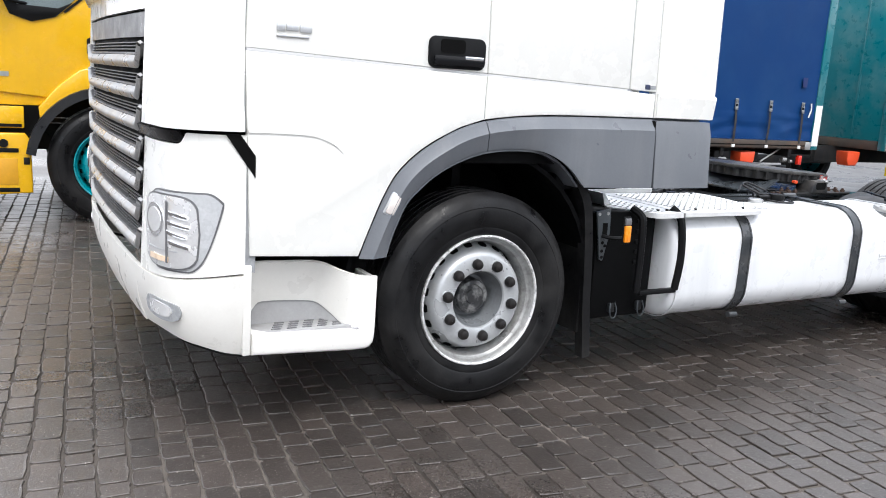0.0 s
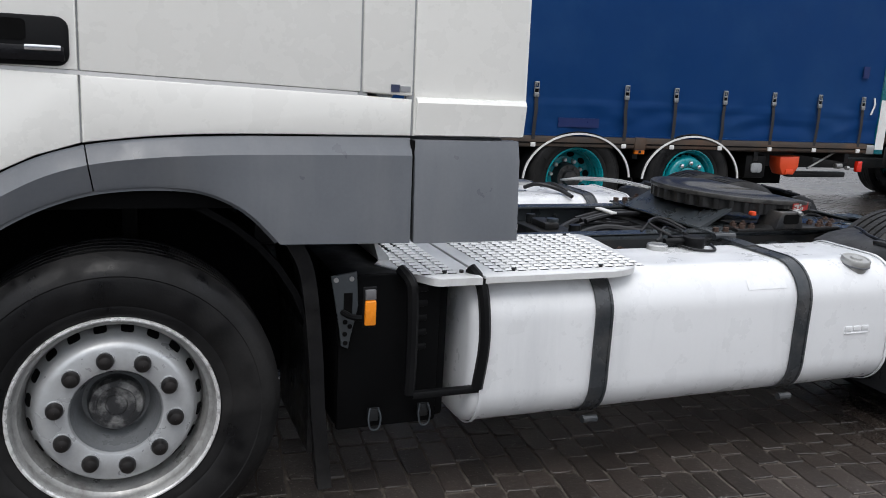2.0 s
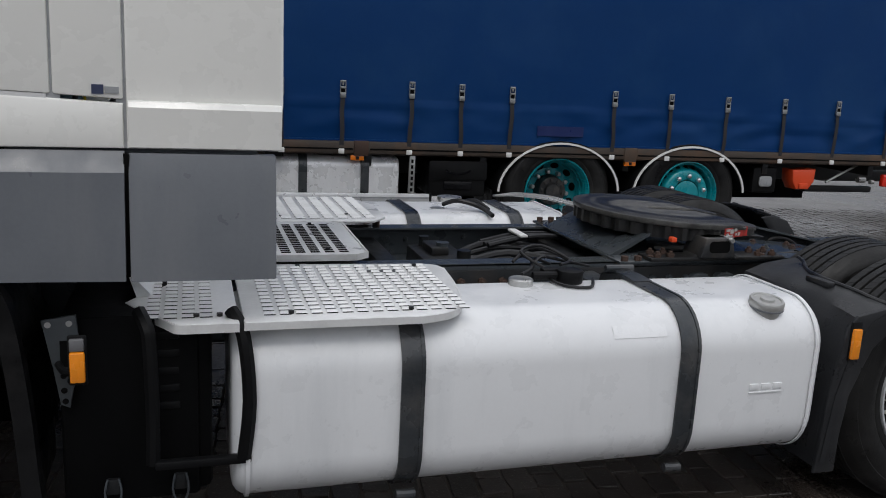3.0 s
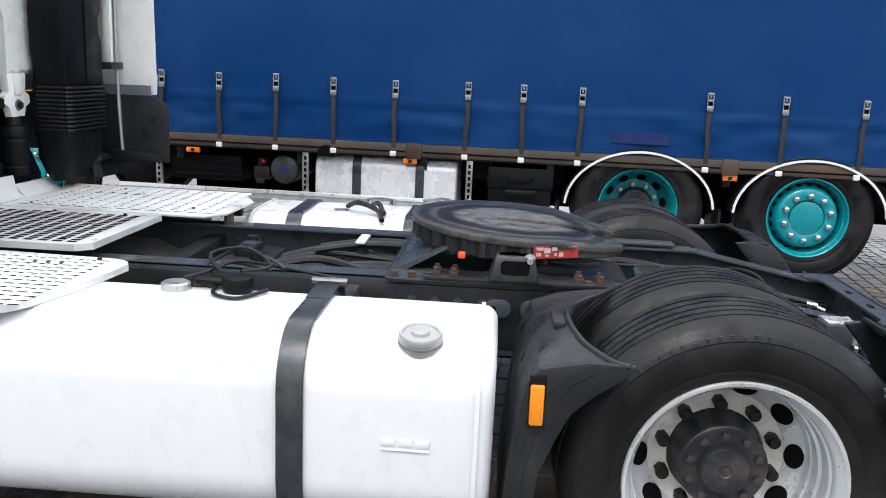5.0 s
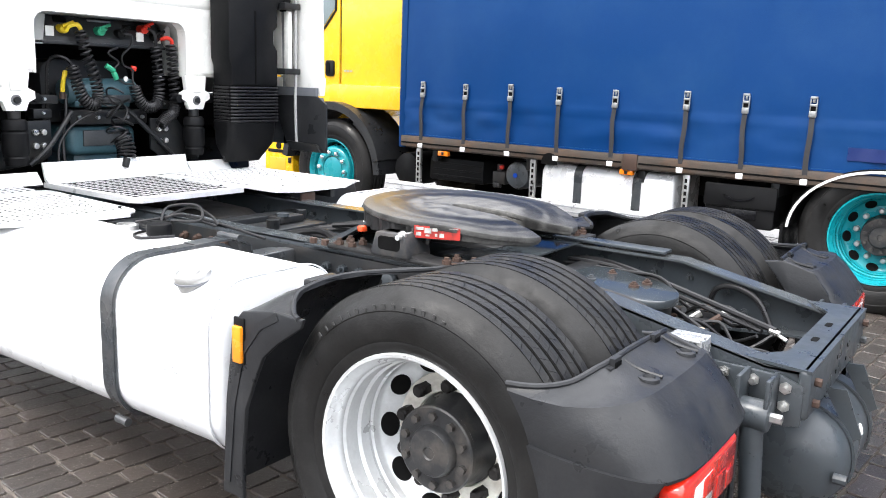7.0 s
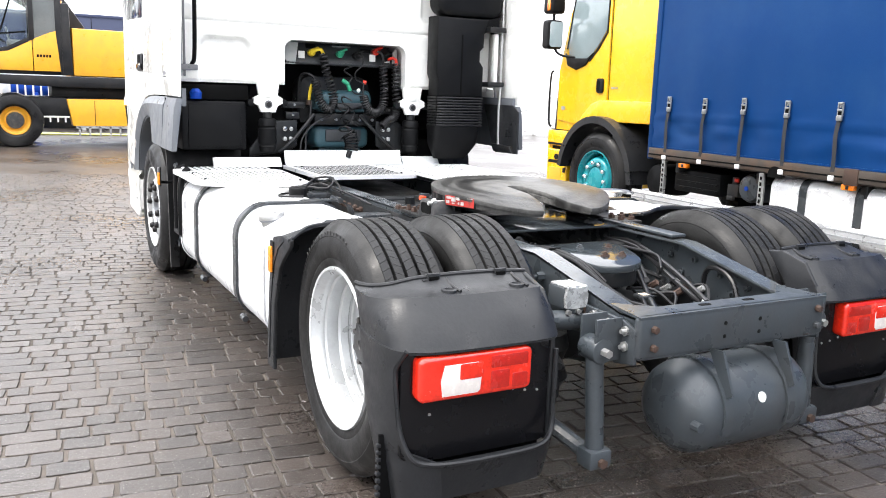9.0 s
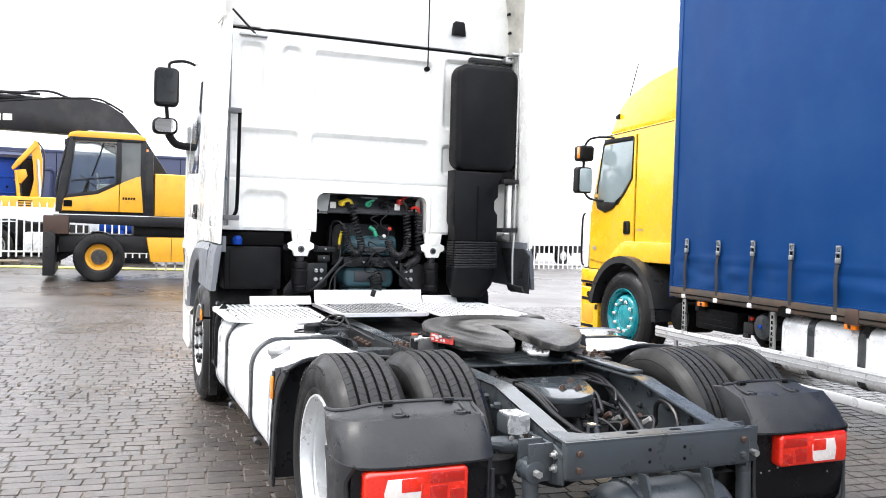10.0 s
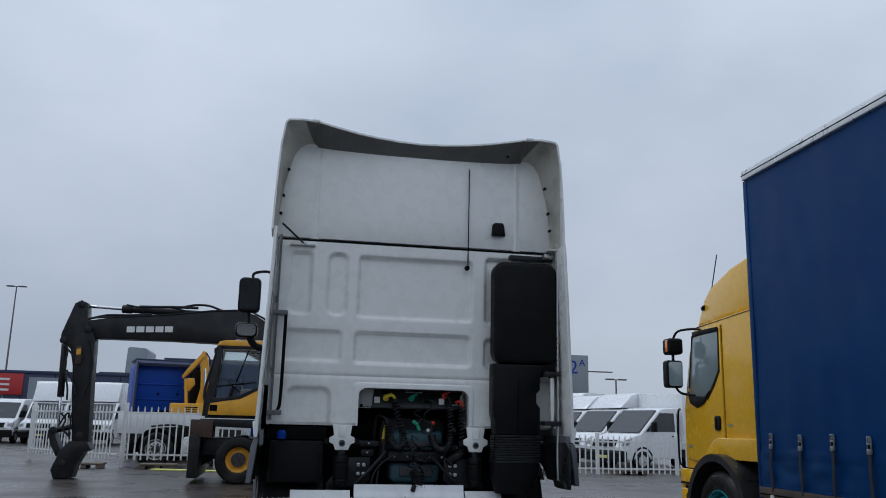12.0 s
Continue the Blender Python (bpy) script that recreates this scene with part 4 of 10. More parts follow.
def edge_sheet(first, last, steps, out=0.0):
    """A stretch of the hollow edge, from the wall out to the rear rim."""
    span = list(range(first, last + 1))

    def fn(u, v):
        i = span[round(u * (len(span) - 1))]
        (ya, za), (yb, zb) = root_edge[i], rear_edge[i]
        w = v ** 0.75
        return (0.815 + (rear_x(yb) - 0.815) * v, ya + (yb - ya) * w, za + (zb - za) * w)
    return bm_grid(fn, len(span) - 1, steps, 0.004)


N_EDGE = len(rear_edge)


def roof_skin(u, v):
    y, z = rear_edge[round(u * (N_EDGE - 1))]
    top = max(0.0, min(1.0, (z - 3.3) / 0.4))
    return (rear_x(y) + 0.004 - (rear_x(y) + (0.30 if top else -0.78)) * v, y + (y - CAB_MID) * 0.006, z + 0.010 * top - 0.05 * v * v * top)


roof = part("roof_spoiler", bm_grid(roof_skin, N_EDGE - 1, 6, 0.014), WHITE, T, "white moulded roof spoiler")
part("spoiler_lip", edge_sheet(7, N_EDGE - 8, 4), LIP_DARK, T, "weathered underside of the roof spoiler, its shade put into the colour")
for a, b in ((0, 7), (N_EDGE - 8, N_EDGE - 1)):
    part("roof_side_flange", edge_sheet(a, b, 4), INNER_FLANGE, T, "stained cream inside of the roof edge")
for sgn in (-1, 1):
    y = CAB_MID + sgn * 0.862
    part("lip_rib", bm_prism([(0.83, 3.635), (1.055, 3.768), (1.055, 3.75), (0.90, 3.625)], "y", y - 0.004, y + 0.004), LIP_DARK, T)
    part("rim_clip", bm_box(1.05, 1.085, y + sgn * 0.03 - 0.03, y + sgn * 0.03 + 0.03, 3.766, 3.788, 0.004), CREAM, T)
    for w, z in ((1.128, 3.05), (1.115, 3.20), (1.085, 3.42)):
        part("flange_bolt", bm_rod((0.845, CAB_MID + sgn * w, z), (0.875, CAB_MID + sgn * w, z), 0.012, 8), BLACK, T)
part("flange_bolt", bm_rod((0.93, 0.68, 3.66), (0.96, 0.68, 3.65), 0.011, 8), BLACK, T)

# rear wall of the cab with pressed panels and an opening at its foot
RX = 0.80
OPEN_L, OPEN_R, OPEN_T = -0.492, 0.398, 1.684
open_line = [(OPEN_L, 1.388), (OPEN_L, 1.58)] + arc(OPEN_L + 0.065, OPEN_T - 0.065, 0.065, 180, 90, 6) + arc(OPEN_R - 0.065, OPEN_T - 0.065, 0.065, 90, 0, 6) + [(OPEN_R, 1.58), (OPEN_R, 1.388)]
# sunk fields: outline, corner radius, depth
FIELDS = ((-0.54, 0.43, 2.228, 2.757, 0.05, 0.036), (-0.555, 0.425, 1.862, 2.137, 0.05, 0.036), (-1.13, -0.632, 1.866, 2.140, 0.05, 0.034),
          (-1.092, -0.892, 2.238, 2.765, 0.055, 0.034), (-0.788, -0.603, 2.236, 2.765, 0.075, 0.034), (0.512, 0.78, 2.225, 2.795, 0.05, 0.036),
          (0.510, 0.78, 1.855, 2.117, 0.05, 0.036), (-1.06, -0.70, 1.33, 1.692, 0.085, 0.044))


def ease(t):
    t = max(0.0, min(1.0, t))
    return t * t * (3 - 2 * t)


def wall_depth(y, z):
    """How far the pressed sheet lies behind its outer face."""
    d = 0.0
    for y0, y1, z0, z1, r, deep in FIELDS:
        qy, qz = abs(y - (y0 + y1) / 2) - (y1 - y0) / 2 + r, abs(z - (z0 + z1) / 2) - (z1 - z0) / 2 + r
        inside = r - math.hypot(max(qy, 0), max(qz, 0)) - min(max(qy, qz), 0)
        d = max(d, deep * ease(inside / 0.036))
    d += 0.012 * ease(1 - abs(z - 1.772) / 0.018) + 0.004 * ease((1.772 - z) / 0.02)
    lip_y, lip_z = max(OPEN_L - y, y - OPEN_R, 0.0), max(z - OPEN_T, 0.0)
    d -= 0.010 * ease((0.045 - math.hypot(lip_y, lip_z)) / 0.014)
    d += 0.02 * ease((1.408 - z) / 0.02)
    return d


def pressed_wall():
    bm = bmesh.new()
    ny, nz = 228, 132
    g = {}
    for i in range(ny + 1):
        for j in range(nz + 1):
            y, z = -1.19 + 2.28 * i / ny, 1.388 + 1.452 * j / nz
            g[i, j] = bm.verts.new((RX + 0.034 - wall_depth(y, z), y, z))
    for i in range(ny):
        for j in range(nz):
            y, z = -1.19 + 2.28 * (i + 0.5) / ny, 1.388 + 1.452 * (j + 0.5) / nz
            if not (OPEN_L < y < OPEN_R and z < OPEN_T and math.hypot(max(OPEN_L + 0.065 - y, y - OPEN_R + 0.065, 0), max(z - OPEN_T + 0.065, 0)) < 0.065):
                bm.faces.new((g[i, j], g[i + 1, j], g[i + 1, j + 1], g[i, j + 1]))
    bmesh.ops.delete(bm, geom=[v for v in bm.verts if not v.link_faces], context="VERTS")
    rim = bmesh.ops.extrude_edge_only(bm, edges=[e for e in bm.edges if e.is_boundary])
    for v in rim["geom"]:
        if isinstance(v, bmesh.types.BMVert):
            v.co.x = RX - 0.02
    return bm


part("rear_wall", pressed_wall(), WHITE, T, "white pressed steel rear wall")
part("rear_wall_upper", bm_prism([(y, z) for y, z in root_edge], "x", RX, RX + 0.018, 0.004), WHITE, T)
part("rear_seam", bm_box(RX + 0.004, RX + 0.030, -1.19, 1.10, 2.838, 2.857), SEAM, T)
for y, lean in ((-0.90, 1), (0.80, -1)):
    part("wall_crease", bm_prism([(RX + 0.012, y - 0.035), (RX + 0.030, y + 0.01 * lean), (RX + 0.030, y + 0.012 * lean), (RX + 0.012, y + 0.035)], "z", 2.862, 3.625), WHITE, T)
part("opening_rim", bm_band(open_line, "x", RX - 0.03, RX + 0.0425, 0.013), WHITE, T)
part("opening_reveal", bm_band([(p[0] - 0.004 * (p[0] < 0) + 0.004 * (p[0] > 0), p[1]) for p in open_line], "x", 0.62, RX - 0.03, 0.006), INNER_GREY, T, "grey primed inside of the opening")
for a, b in ((-0.488, -0.375), (0.352, 0.394)):
    part("reveal_plate", bm_prism([(a, 1.53), (b, 1.53), (b + (0.02 if a < 0 else -0.005), 1.679), (a + 0.03, 1.679), (a, 1.64)], "x", 0.70, 0.712, 0.003), INNER_GREY, T)
part("plate_nut", bm_rod((0.71, -0.455, 1.548), (0.722, -0.455, 1.548), 0.014, 6), BLACK, T)
for y in (-0.605, 0.458):
    br = bm_prism([(y - 0.076, 1.395), (y + 0.076, 1.395), (y + 0.064, 1.315), (y + 0.098, 1.297), (y + 0.100, 1.262), (y + 0.066, 1.245), (y + 0.050, 1.203), (y - 0.050, 1.203), (y - 0.066, 1.245), (y - 0.100, 1.262), (y - 0.098, 1.297), (y - 0.064, 1.315)], "x", RX + 0.012, RX + 0.05, 0.006)
    bk = part("cab_bracket", merged(br, bm_prism([(y - 0.035, 1.39), (y + 0.035, 1.39), (y + 0.028, 1.30), (y - 0.028, 1.30)], "x", RX + 0.046, RX + 0.060, 0.006)), WHITE, T)
    part("bracket_bolt", bm_rod((RX + 0.05, y, 1.255), (RX + 0.066, y, 1.255), 0.017, 6), CHASSIS_DARK, bk)
    part("bracket_washer", bm_rod((RX + 0.049, y, 1.255), (RX + 0.053, y, 1.255), 0.026, 14), GRILLE_GREY, bk)
    for e in (-0.112, 0.112):
        part("bracket_bush", bm_rod((RX + 0.0, y + e, 1.265), (RX + 0.045, y + e, 1.265), 0.024, 12, bev=0.004), BLACK, T)
    part("cab_spring", bm_lathe([(0.03, 1.165), (0.052, 1.160), (0.060, 1.145), (0.060, 1.115), (0.053, 1.105), (0.061, 1.095), (0.061, 1.0), (0.052, 0.985), (0.058, 0.975), (0.05, 0.94)], 18, "z", (RX + 0.02, y, 0), caps=True), BLACK, T, "black rubber cab spring")
    part("spring_top", bm_rod((RX + 0.02, y, 1.165), (RX + 0.02, y, 1.205), 0.030, 12), CHASSIS_DARK, T)
    sg = 1 if y < 0 else -1
    part("spring_bracket", bm_prism([(y + sg * 0.05, 1.145), (y + sg * 0.235, 1.150), (y + sg * 0.235, 0.975), (y + sg * 0.17, 0.93), (y - sg * 0.10, 0.90), (y - sg * 0.10, 0.95)], "x", 0.715, 0.735, 0.006), CHASSIS_DARK, T)
    part("bracket_brace", bm_tube([(0.76, y + sg * 0.10, 0.93), (0.77, y + sg * 0.20, 1.02), (0.72, y + sg * 0.36, 1.19)], 0.014, 8), CHASSIS_DARK, T)
    for dy in (0.143, 0.186):
        for dz in (1.022, 1.090):
            part("bracket_bolt", bm_rod((0.733, y + sg * dy, dz), (0.757, y + sg * dy, dz), 0.0155, 10, bev=0.003), STEEL, T)

# engine and couplings seen through the opening
# black slab added as the shade deep in the bay
part("engine_bay", bm_box(0.05, 0.10, -0.85, 0.85, 0.70, 1.66, 0.01), BLACK, T)
part("bay_roof", bm_box(0.10, 0.80, -0.488, 0.394, 1.688, 1.705), BLACK, T)
part("air_cleaner", bm_prism([(-0.27, 1.12), (-0.27, 1.38)] + arc(-0.19, 1.38, 0.08, 180, 90, 5) + arc(0.19, 1.38, 0.08, 90, 0, 5) + [(0.27, 1.12)], "x", 0.30, 0.48, 0.012), MUDGUARD, T, "dark grey plastic engine housing")
part("engine_cylinder", merged(bm_rod((0.565, -0.205, 1.290), (0.565, 0.228, 1.296), 0.070, 22, bev=0.018), bm_box(0.50, 0.615, -0.16, 0.18, 1.205, 1.25, 0.012)), ENGINE, T, "teal painted cast engine cylinder")
part("cylinder_band", bm_box(0.625, 0.640, -0.05, 0.17, 1.235, 1.275, 0.006), HUB_GREY, T)
part("engine_crossbar", bm_box(0.56, 0.66, -0.22, 0.26, 1.115, 1.195, 0.012), CHASSIS_DARK, T)
for y in (-0.17, -0.06, 0.12, 0.22):
    part("crossbar_bolt", bm_rod((0.66, y, 1.155), (0.675, y, 1.155), 0.011, 6), STEEL, T)
part("engine_block", merged(bm_prism(rounded(-0.195, 0.222, 0.945, 1.105, 0.05), "x", 0.30, 0.60, 0.03, 3), bm_box(0.28, 0.56, -0.15, 0.18, 0.80, 0.95, 0.02)), ENGINE, T, "dark teal engine block")
part("engine_plate", bm_box(0.598, 0.612, -0.116, 0.156, 0.995, 1.082, 0.006), HUB_GREY, T)
shelf = part("valve_shelf", merged(bm_prism([(0.50, 1.679), (0.645, 1.679), (0.675, 1.60), (0.705, 1.555), (0.705, 1.535), (0.50, 1.535)], "y", -0.385, 0.352, 0.004), bm_box(0.66, 0.712, -0.475, 0.375, 1.533, 1.550, 0.003)), SHELF, T, "dark grey coupling shelf under the cab")
part("shelf_label", bm_box(0.640, 0.652, -0.09, 0.05, 1.652, 1.671, 0.001), LAMP_GREY, shelf)
for y0, y1, z0 in ((-0.285, -0.215, 1.645), (0.12, 0.20, 1.63), (0.235, 0.31, 1.615)):
    part("shelf_pocket", bm_box(0.640, 0.664, y0, y1, z0, z0 + 0.028, 0.004), SEAM, shelf)
for y, z in ((-0.325, 1.598), (0.205, 1.598), (0.318, 1.584)):
    part("coupling_tag", bm_box(0.688, 0.696, y - 0.025, y + 0.022, z - 0.026, z + 0.024, 0.003), WHITE, shelf, "small white tag")
for y, z, mt in ((-0.255, 1.612, YELLOW_CAP), (-0.045, 1.612, GREEN), (0.076, 1.607, BLACK), (0.225, 1.640, RED), (0.30, 1.60, BLACK)):
    part("hose_coupling", merged(bm_rod((0.66, y, z), (0.715, y, z), 0.024, 12, bev=0.003), bm_rod((0.715, y, z), (0.735, y + 0.012, z + 0.018), 0.013, 10), bm_rod((0.725, y - 0.02, z + 0.012), (0.730, y + 0.04, z + 0.036), 0.009, 8)), mt, T)


def coil(points, r, turns, wire=0.0065):
    """A springy lead wound round a hanging path that keeps to one upright plane."""
    path = [Vector(p) for p in points]
    pts, steps, n = [], int(turns * 14), len(path) - 1
    for i in range(steps + 1):
        t = i / steps * n
        k = min(n - 1, int(t))
        f = t - k
        p, a, b, q = (path[max(0, min(n, c))] for c in (k - 1, k, k + 1, k + 2))
        c = 0.5 * (2 * a + (b - p) * f + (2 * p - 5 * a + 4 * b - q) * f * f + (3 * a - p - 3 * b + q) * f ** 3)
        d = (0.5 * ((b - p) + 2 * (2 * p - 5 * a + 4 * b - q) * f + 3 * (3 * a - p - 3 * b + q) * f * f)).normalized()
        n1 = (Vector((1, 0, 0)) - d * d.x).normalized()
        w = 2 * math.pi * turns * i / steps
        pts.append(c + r * (math.cos(w) * n1 + math.sin(w) * d.cross(n1)))
    return bm_tube(pts, wire, 6, smooth=0)


for pts, r, n, wire in ((((0.75, -0.19, 1.605), (0.755, -0.165, 1.48), (0.76, -0.125, 1.36), (0.76, -0.112, 1.27), (0.765, -0.15, 1.225), (0.765, -0.20, 1.26), (0.755, -0.228, 1.34), (0.75, -0.245, 1.425)), 0.026, 33, 0.0068),
                        (((0.75, 0.262, 1.545), (0.755, 0.272, 1.42), (0.76, 0.270, 1.29), (0.765, 0.235, 1.222), (0.765, 0.18, 1.215), (0.76, 0.135, 1.26), (0.755, 0.115, 1.33)), 0.027, 30, 0.0068),
                        (((0.765, 0.356, 1.560), (0.77, 0.360, 1.42), (0.775, 0.365, 1.26), (0.78, 0.345, 1.18), (0.785, 0.295, 1.155), (0.79, 0.25, 1.115)), 0.027, 28, 0.0068),
                        (((0.76, 0.0, 1.285), (0.77, -0.045, 1.22), (0.775, 0.02, 1.15), (0.78, -0.02, 1.09), (0.79, 0.0, 1.04)), 0.055, 7, 0.0055),
                        (((0.79, 0.0, 1.05), (0.815, 0.005, 1.0), (0.83, -0.005, 0.945)), 0.046, 7, 0.0062)):
    part("coiled_lead", coil(pts, r, n, wire), HOSE, T, "black coiled air and electric lead")
part("coil_grip", bm_rod((0.875, -0.03, 0.95), (0.872, -0.045, 0.90), 0.019, 12, bev=0.005), HOSE, T)
for pts, r, mt in ((((0.735, -0.262, 1.600), (0.745, -0.25, 1.625), (0.755, -0.21, 1.635), (0.755, -0.19, 1.605)), 0.012, YELLOW_CAP), (((0.735, 0.31, 1.59), (0.765, 0.33, 1.60), (0.77, 0.356, 1.585), (0.765, 0.358, 1.55)), 0.011, RED),
                   (((0.735, 0.225, 1.645), (0.75, 0.25, 1.63), (0.755, 0.262, 1.59), (0.75, 0.262, 1.545)), 0.009, HOSE), (((0.73, 0.076, 1.607), (0.745, 0.115, 1.60), (0.745, 0.105, 1.54), (0.74, 0.055, 1.49), (0.73, 0.07, 1.44), (0.73, 0.125, 1.42)), 0.006, HOSE),
                   (((0.73, -0.02, 1.51), (0.74, 0.03, 1.53), (0.74, -0.03, 1.50), (0.735, 0.035, 1.455), (0.73, 0.0, 1.41)), 0.006, HOSE), (((0.73, 0.125, 1.42), (0.74, 0.115, 1.36), (0.75, 0.115, 1.33)), 0.006, HOSE), (((0.73, 0.0, 1.40), (0.745, 0.05, 1.345), (0.75, 0.11, 1.34)), 0.0055, HOSE),
                   (((0.75, -0.245, 1.425), (0.74, -0.27, 1.46), (0.70, -0.31, 1.47), (0.66, -0.33, 1.42), (0.64, -0.335, 1.2)), 0.009, HOSE), (((0.765, -0.10, 1.20), (0.74, -0.20, 1.155), (0.74, -0.28, 1.10), (0.75, -0.34, 1.02), (0.77, -0.36, 0.93)), 0.0065, HOSE),
                   (((0.70, 0.22, 1.08), (0.73, 0.27, 1.03), (0.75, 0.33, 0.96)), 0.006, HOSE), (((0.68, -0.25, 1.28), (0.70, -0.265, 1.18), (0.72, -0.30, 1.06), (0.74, -0.31, 0.92)), 0.009, HOSE), (((0.62, -0.14, 1.22), (0.68, -0.05, 1.235), (0.69, 0.05, 1.23), (0.66, 0.14, 1.25)), 0.007, HOSE)):
    part("air_hose", bm_tube(pts, r, 8), mt, T)
part("capped_tube", bm_tube([(0.68, -0.243, 1.40), (0.68, -0.258, 1.35), (0.68, -0.266, 1.29)], 0.012, 10), YELLOW_CAP, T, "yellow capped tube")
part("tube_foot", bm_rod((0.68, -0.267, 1.29), (0.68, -0.268, 1.255), 0.017, 8), RUST, T)
for a, b, mt in (((0.72, -0.035, 1.435), (0.73, 0.01, 1.405), GREEN), ((0.73, 0.005, 1.40), (0.735, 0.02, 1.36), GREEN), ((0.72, 0.12, 1.425), (0.73, 0.145, 1.42), RED), ((0.70, 0.095, 1.365), (0.71, 0.095, 1.365), WHITE), ((0.72, 0.30, 1.385), (0.73, 0.305, 1.36), LAMP_GREY)):
    part("coupling_cap", bm_rod(a, b, 0.015, 10, bev=0.003), mt, T)
for y0, y1, z0, z1 in ((-0.46, -0.30, 1.23, 1.275), (0.29, 0.385, 1.20, 1.25), (-0.44, -0.34, 1.155, 1.205)):
    part("bay_bracket", bm_box(0.64, 0.70, y0, y1, z0, z1, 0.008), CHASSIS_DARK, T)
    part("bracket_bolt", bm_rod((0.70, (y0 + y1) / 2, z1 - 0.02), (0.712, (y0 + y1) / 2, z1 - 0.02), 0.009, 6), STEEL, T)

# black cover behind the front wheel, as seen from the rear
part("cab_rear_cover", bm_box(0.42, 0.80, -1.16, -0.74, 0.95, 1.27, 0.015), BLACK, T)
part("cover_panel", bm_box(0.80, 0.812, -1.12, -0.78, 0.97, 1.25, 0.004), BLACK, T)
part("cover_shelf", bm_box(0.36, 0.78, -1.18, -0.72, 1.275, 1.375, 0.01), SEAM, T)
part("washer_cap", bm_lathe([(0.035, 1.28), (0.04, 1.32), (0.02, 1.345)], 14, "z", (0.805, -1.07, 0), caps=True), BLUE_PAINT, T, "blue plastic cap")

# air intake and exhaust stack
stack = [bm_prism(rounded(0.56, 1.09, 1.905, 2.735, 0.09), "x", 0.85, 1.03, 0.04, 3)]
part("air_intake", merged(*stack), BLACK, T, "black plastic air intake stack")
lower = bm_prism([(0.575, 1.345), (0.575, 1.46), (0.56, 1.50), (0.56, 1.90), (0.98, 1.90), (0.945, 1.80), (0.945, 1.70), (0.915, 1.67), (0.915, 1.60), (0.945, 1.56), (0.945, 1.345)], "x", 0.85, 1.02, 0.02)
part("intake_column", lower, BLACK, T)
part("column_groove", bm_box(1.018, 1.024, 0.755, 0.765, 1.36, 1.78), SEAM, T)
part("stack_hook", bm_prism([(0.93, 1.90), (1.08, 1.92), (1.08, 1.86), (1.04, 1.80), (1.02, 1.86), (0.96, 1.80)], "x", 0.93, 0.99, 0.006), BLACK, T)
for k in range(11):
    z = 1.335 - 0.0195 * k
    part("bellows_rib", bm_prism(rounded(0.835, 1.035, 0.565, 0.958, 0.05), "z", z - 0.0075, z + 0.0075, 0.007), HOSE, T)
part("bellows_core", bm_box(0.86, 1.01, 0.57, 0.92, 1.11, 1.35), SEAM, T)
part("intake_foot", bm_loft([[(x, y, z) for x, y in rounded(0.845 + a, 1.025 - b, 0.56 + a, 0.935 - b, 0.045)] for z, a, b in ((1.135, 0, 0), (1.06, 0.004, 0.004), (1.0, 0.008, 0.012), (0.93, 0.03, 0.05), (0.895, 0.045, 0.07))]), BLACK, T)
part("stack_bracket", bm_box(0.84, 0.90, 0.72, 1.12, 2.775, 2.815, 0.006), CHASSIS_DARK, T)
part("stack_bracket", bm_box(0.86, 0.96, 1.0, 1.08, 2.79, 2.83, 0.006), STEEL, T)
part("deflector_pipe", bm_tube([(1.02, 1.09, 2.90), (1.02, 1.09, 2.0), (1.02, 1.09, 1.45), (1.03, 1.08, 1.2), (1.04, 1.08, 1.0)], 0.010, 8), STEEL, T)
part("pipe_stay", bm_box(0.92, 1.03, 1.02, 1.10, 2.84, 2.86, 0.004), STEEL, T)
for z in (1.83, 1.44):
    part("pipe_bracket", bm_box(0.90, 1.05, 0.97, 1.105, z - 0.018, z + 0.018, 0.005), CHASSIS_DARK, T)
part("inner_skirt", bm_prism([(0.80, 1.295), (1.206, 1.295), (1.285, 1.25), (1.290, 0.95), (0.99, 0.945), (0.93, 1.02)], "y", 1.085, 1.10, 0.004), MUDGUARD, T, "dark grey inside of the far side skirt")
part("skirt_bracket", bm_prism([(0.96, 1.01), (1.22, 1.00), (1.26, 0.955), (1.0, 0.955)], "y", 1.062, 1.086, 0.004), CHASSIS_DARK, T)
part("deflector_channel", bm_box(0.98, 1.02, 1.03, 1.06, 1.45, 1.80, 0.004), WHITE, T)

# grab rod and rails on the near rear edge
rod = bm_tube([(0.90, -1.10, 2.245), (0.93, -1.09, 2.235), (0.93, -1.09, 2.2), (0.93, -1.095, 1.6), (0.92, -1.11, 1.50), (0.90, -1.12, 1.48)], 0.013, 8)
part("stay_rod", rod, BOX_BLACK, T)
for z in (2.24, 1.475):
    part("rod_bracket", bm_box(0.86, 0.95, -1.19, -1.08, z - 0.018, z + 0.018, 0.006), GRILLE_GREY, T)
part("edge_rail", bm_rod((0.90, -1.175, 1.42), (0.90, -1.175, 2.86), 0.010, 8), STEEL, T)
part("edge_rail", bm_rod((0.93, -1.16, 1.42), (0.93, -1.16, 2.86), 0.008, 8), GRILLE_GREY, T)
part("roof_stay", bm_rod((0.98, -1.16, 2.94), (0.86, -0.98, 2.81), 0.008, 8), CHASSIS_DARK, T)
part("stay_plate", bm_box(0.83, 0.87, -1.09, -0.89, 2.795, 2.812, 0.003), STEEL, T)
part("antenna_cable", bm_tube([(0.835, 0.375, 3.55), (0.84, 0.374, 3.1), (0.845, 0.372, 2.70)], 0.005, 6), SEAM, T)
part("cable_boss", bm_rod((0.83, 0.365, 2.69), (0.86, 0.365, 2.69), 0.02, 10), SEAM, T)
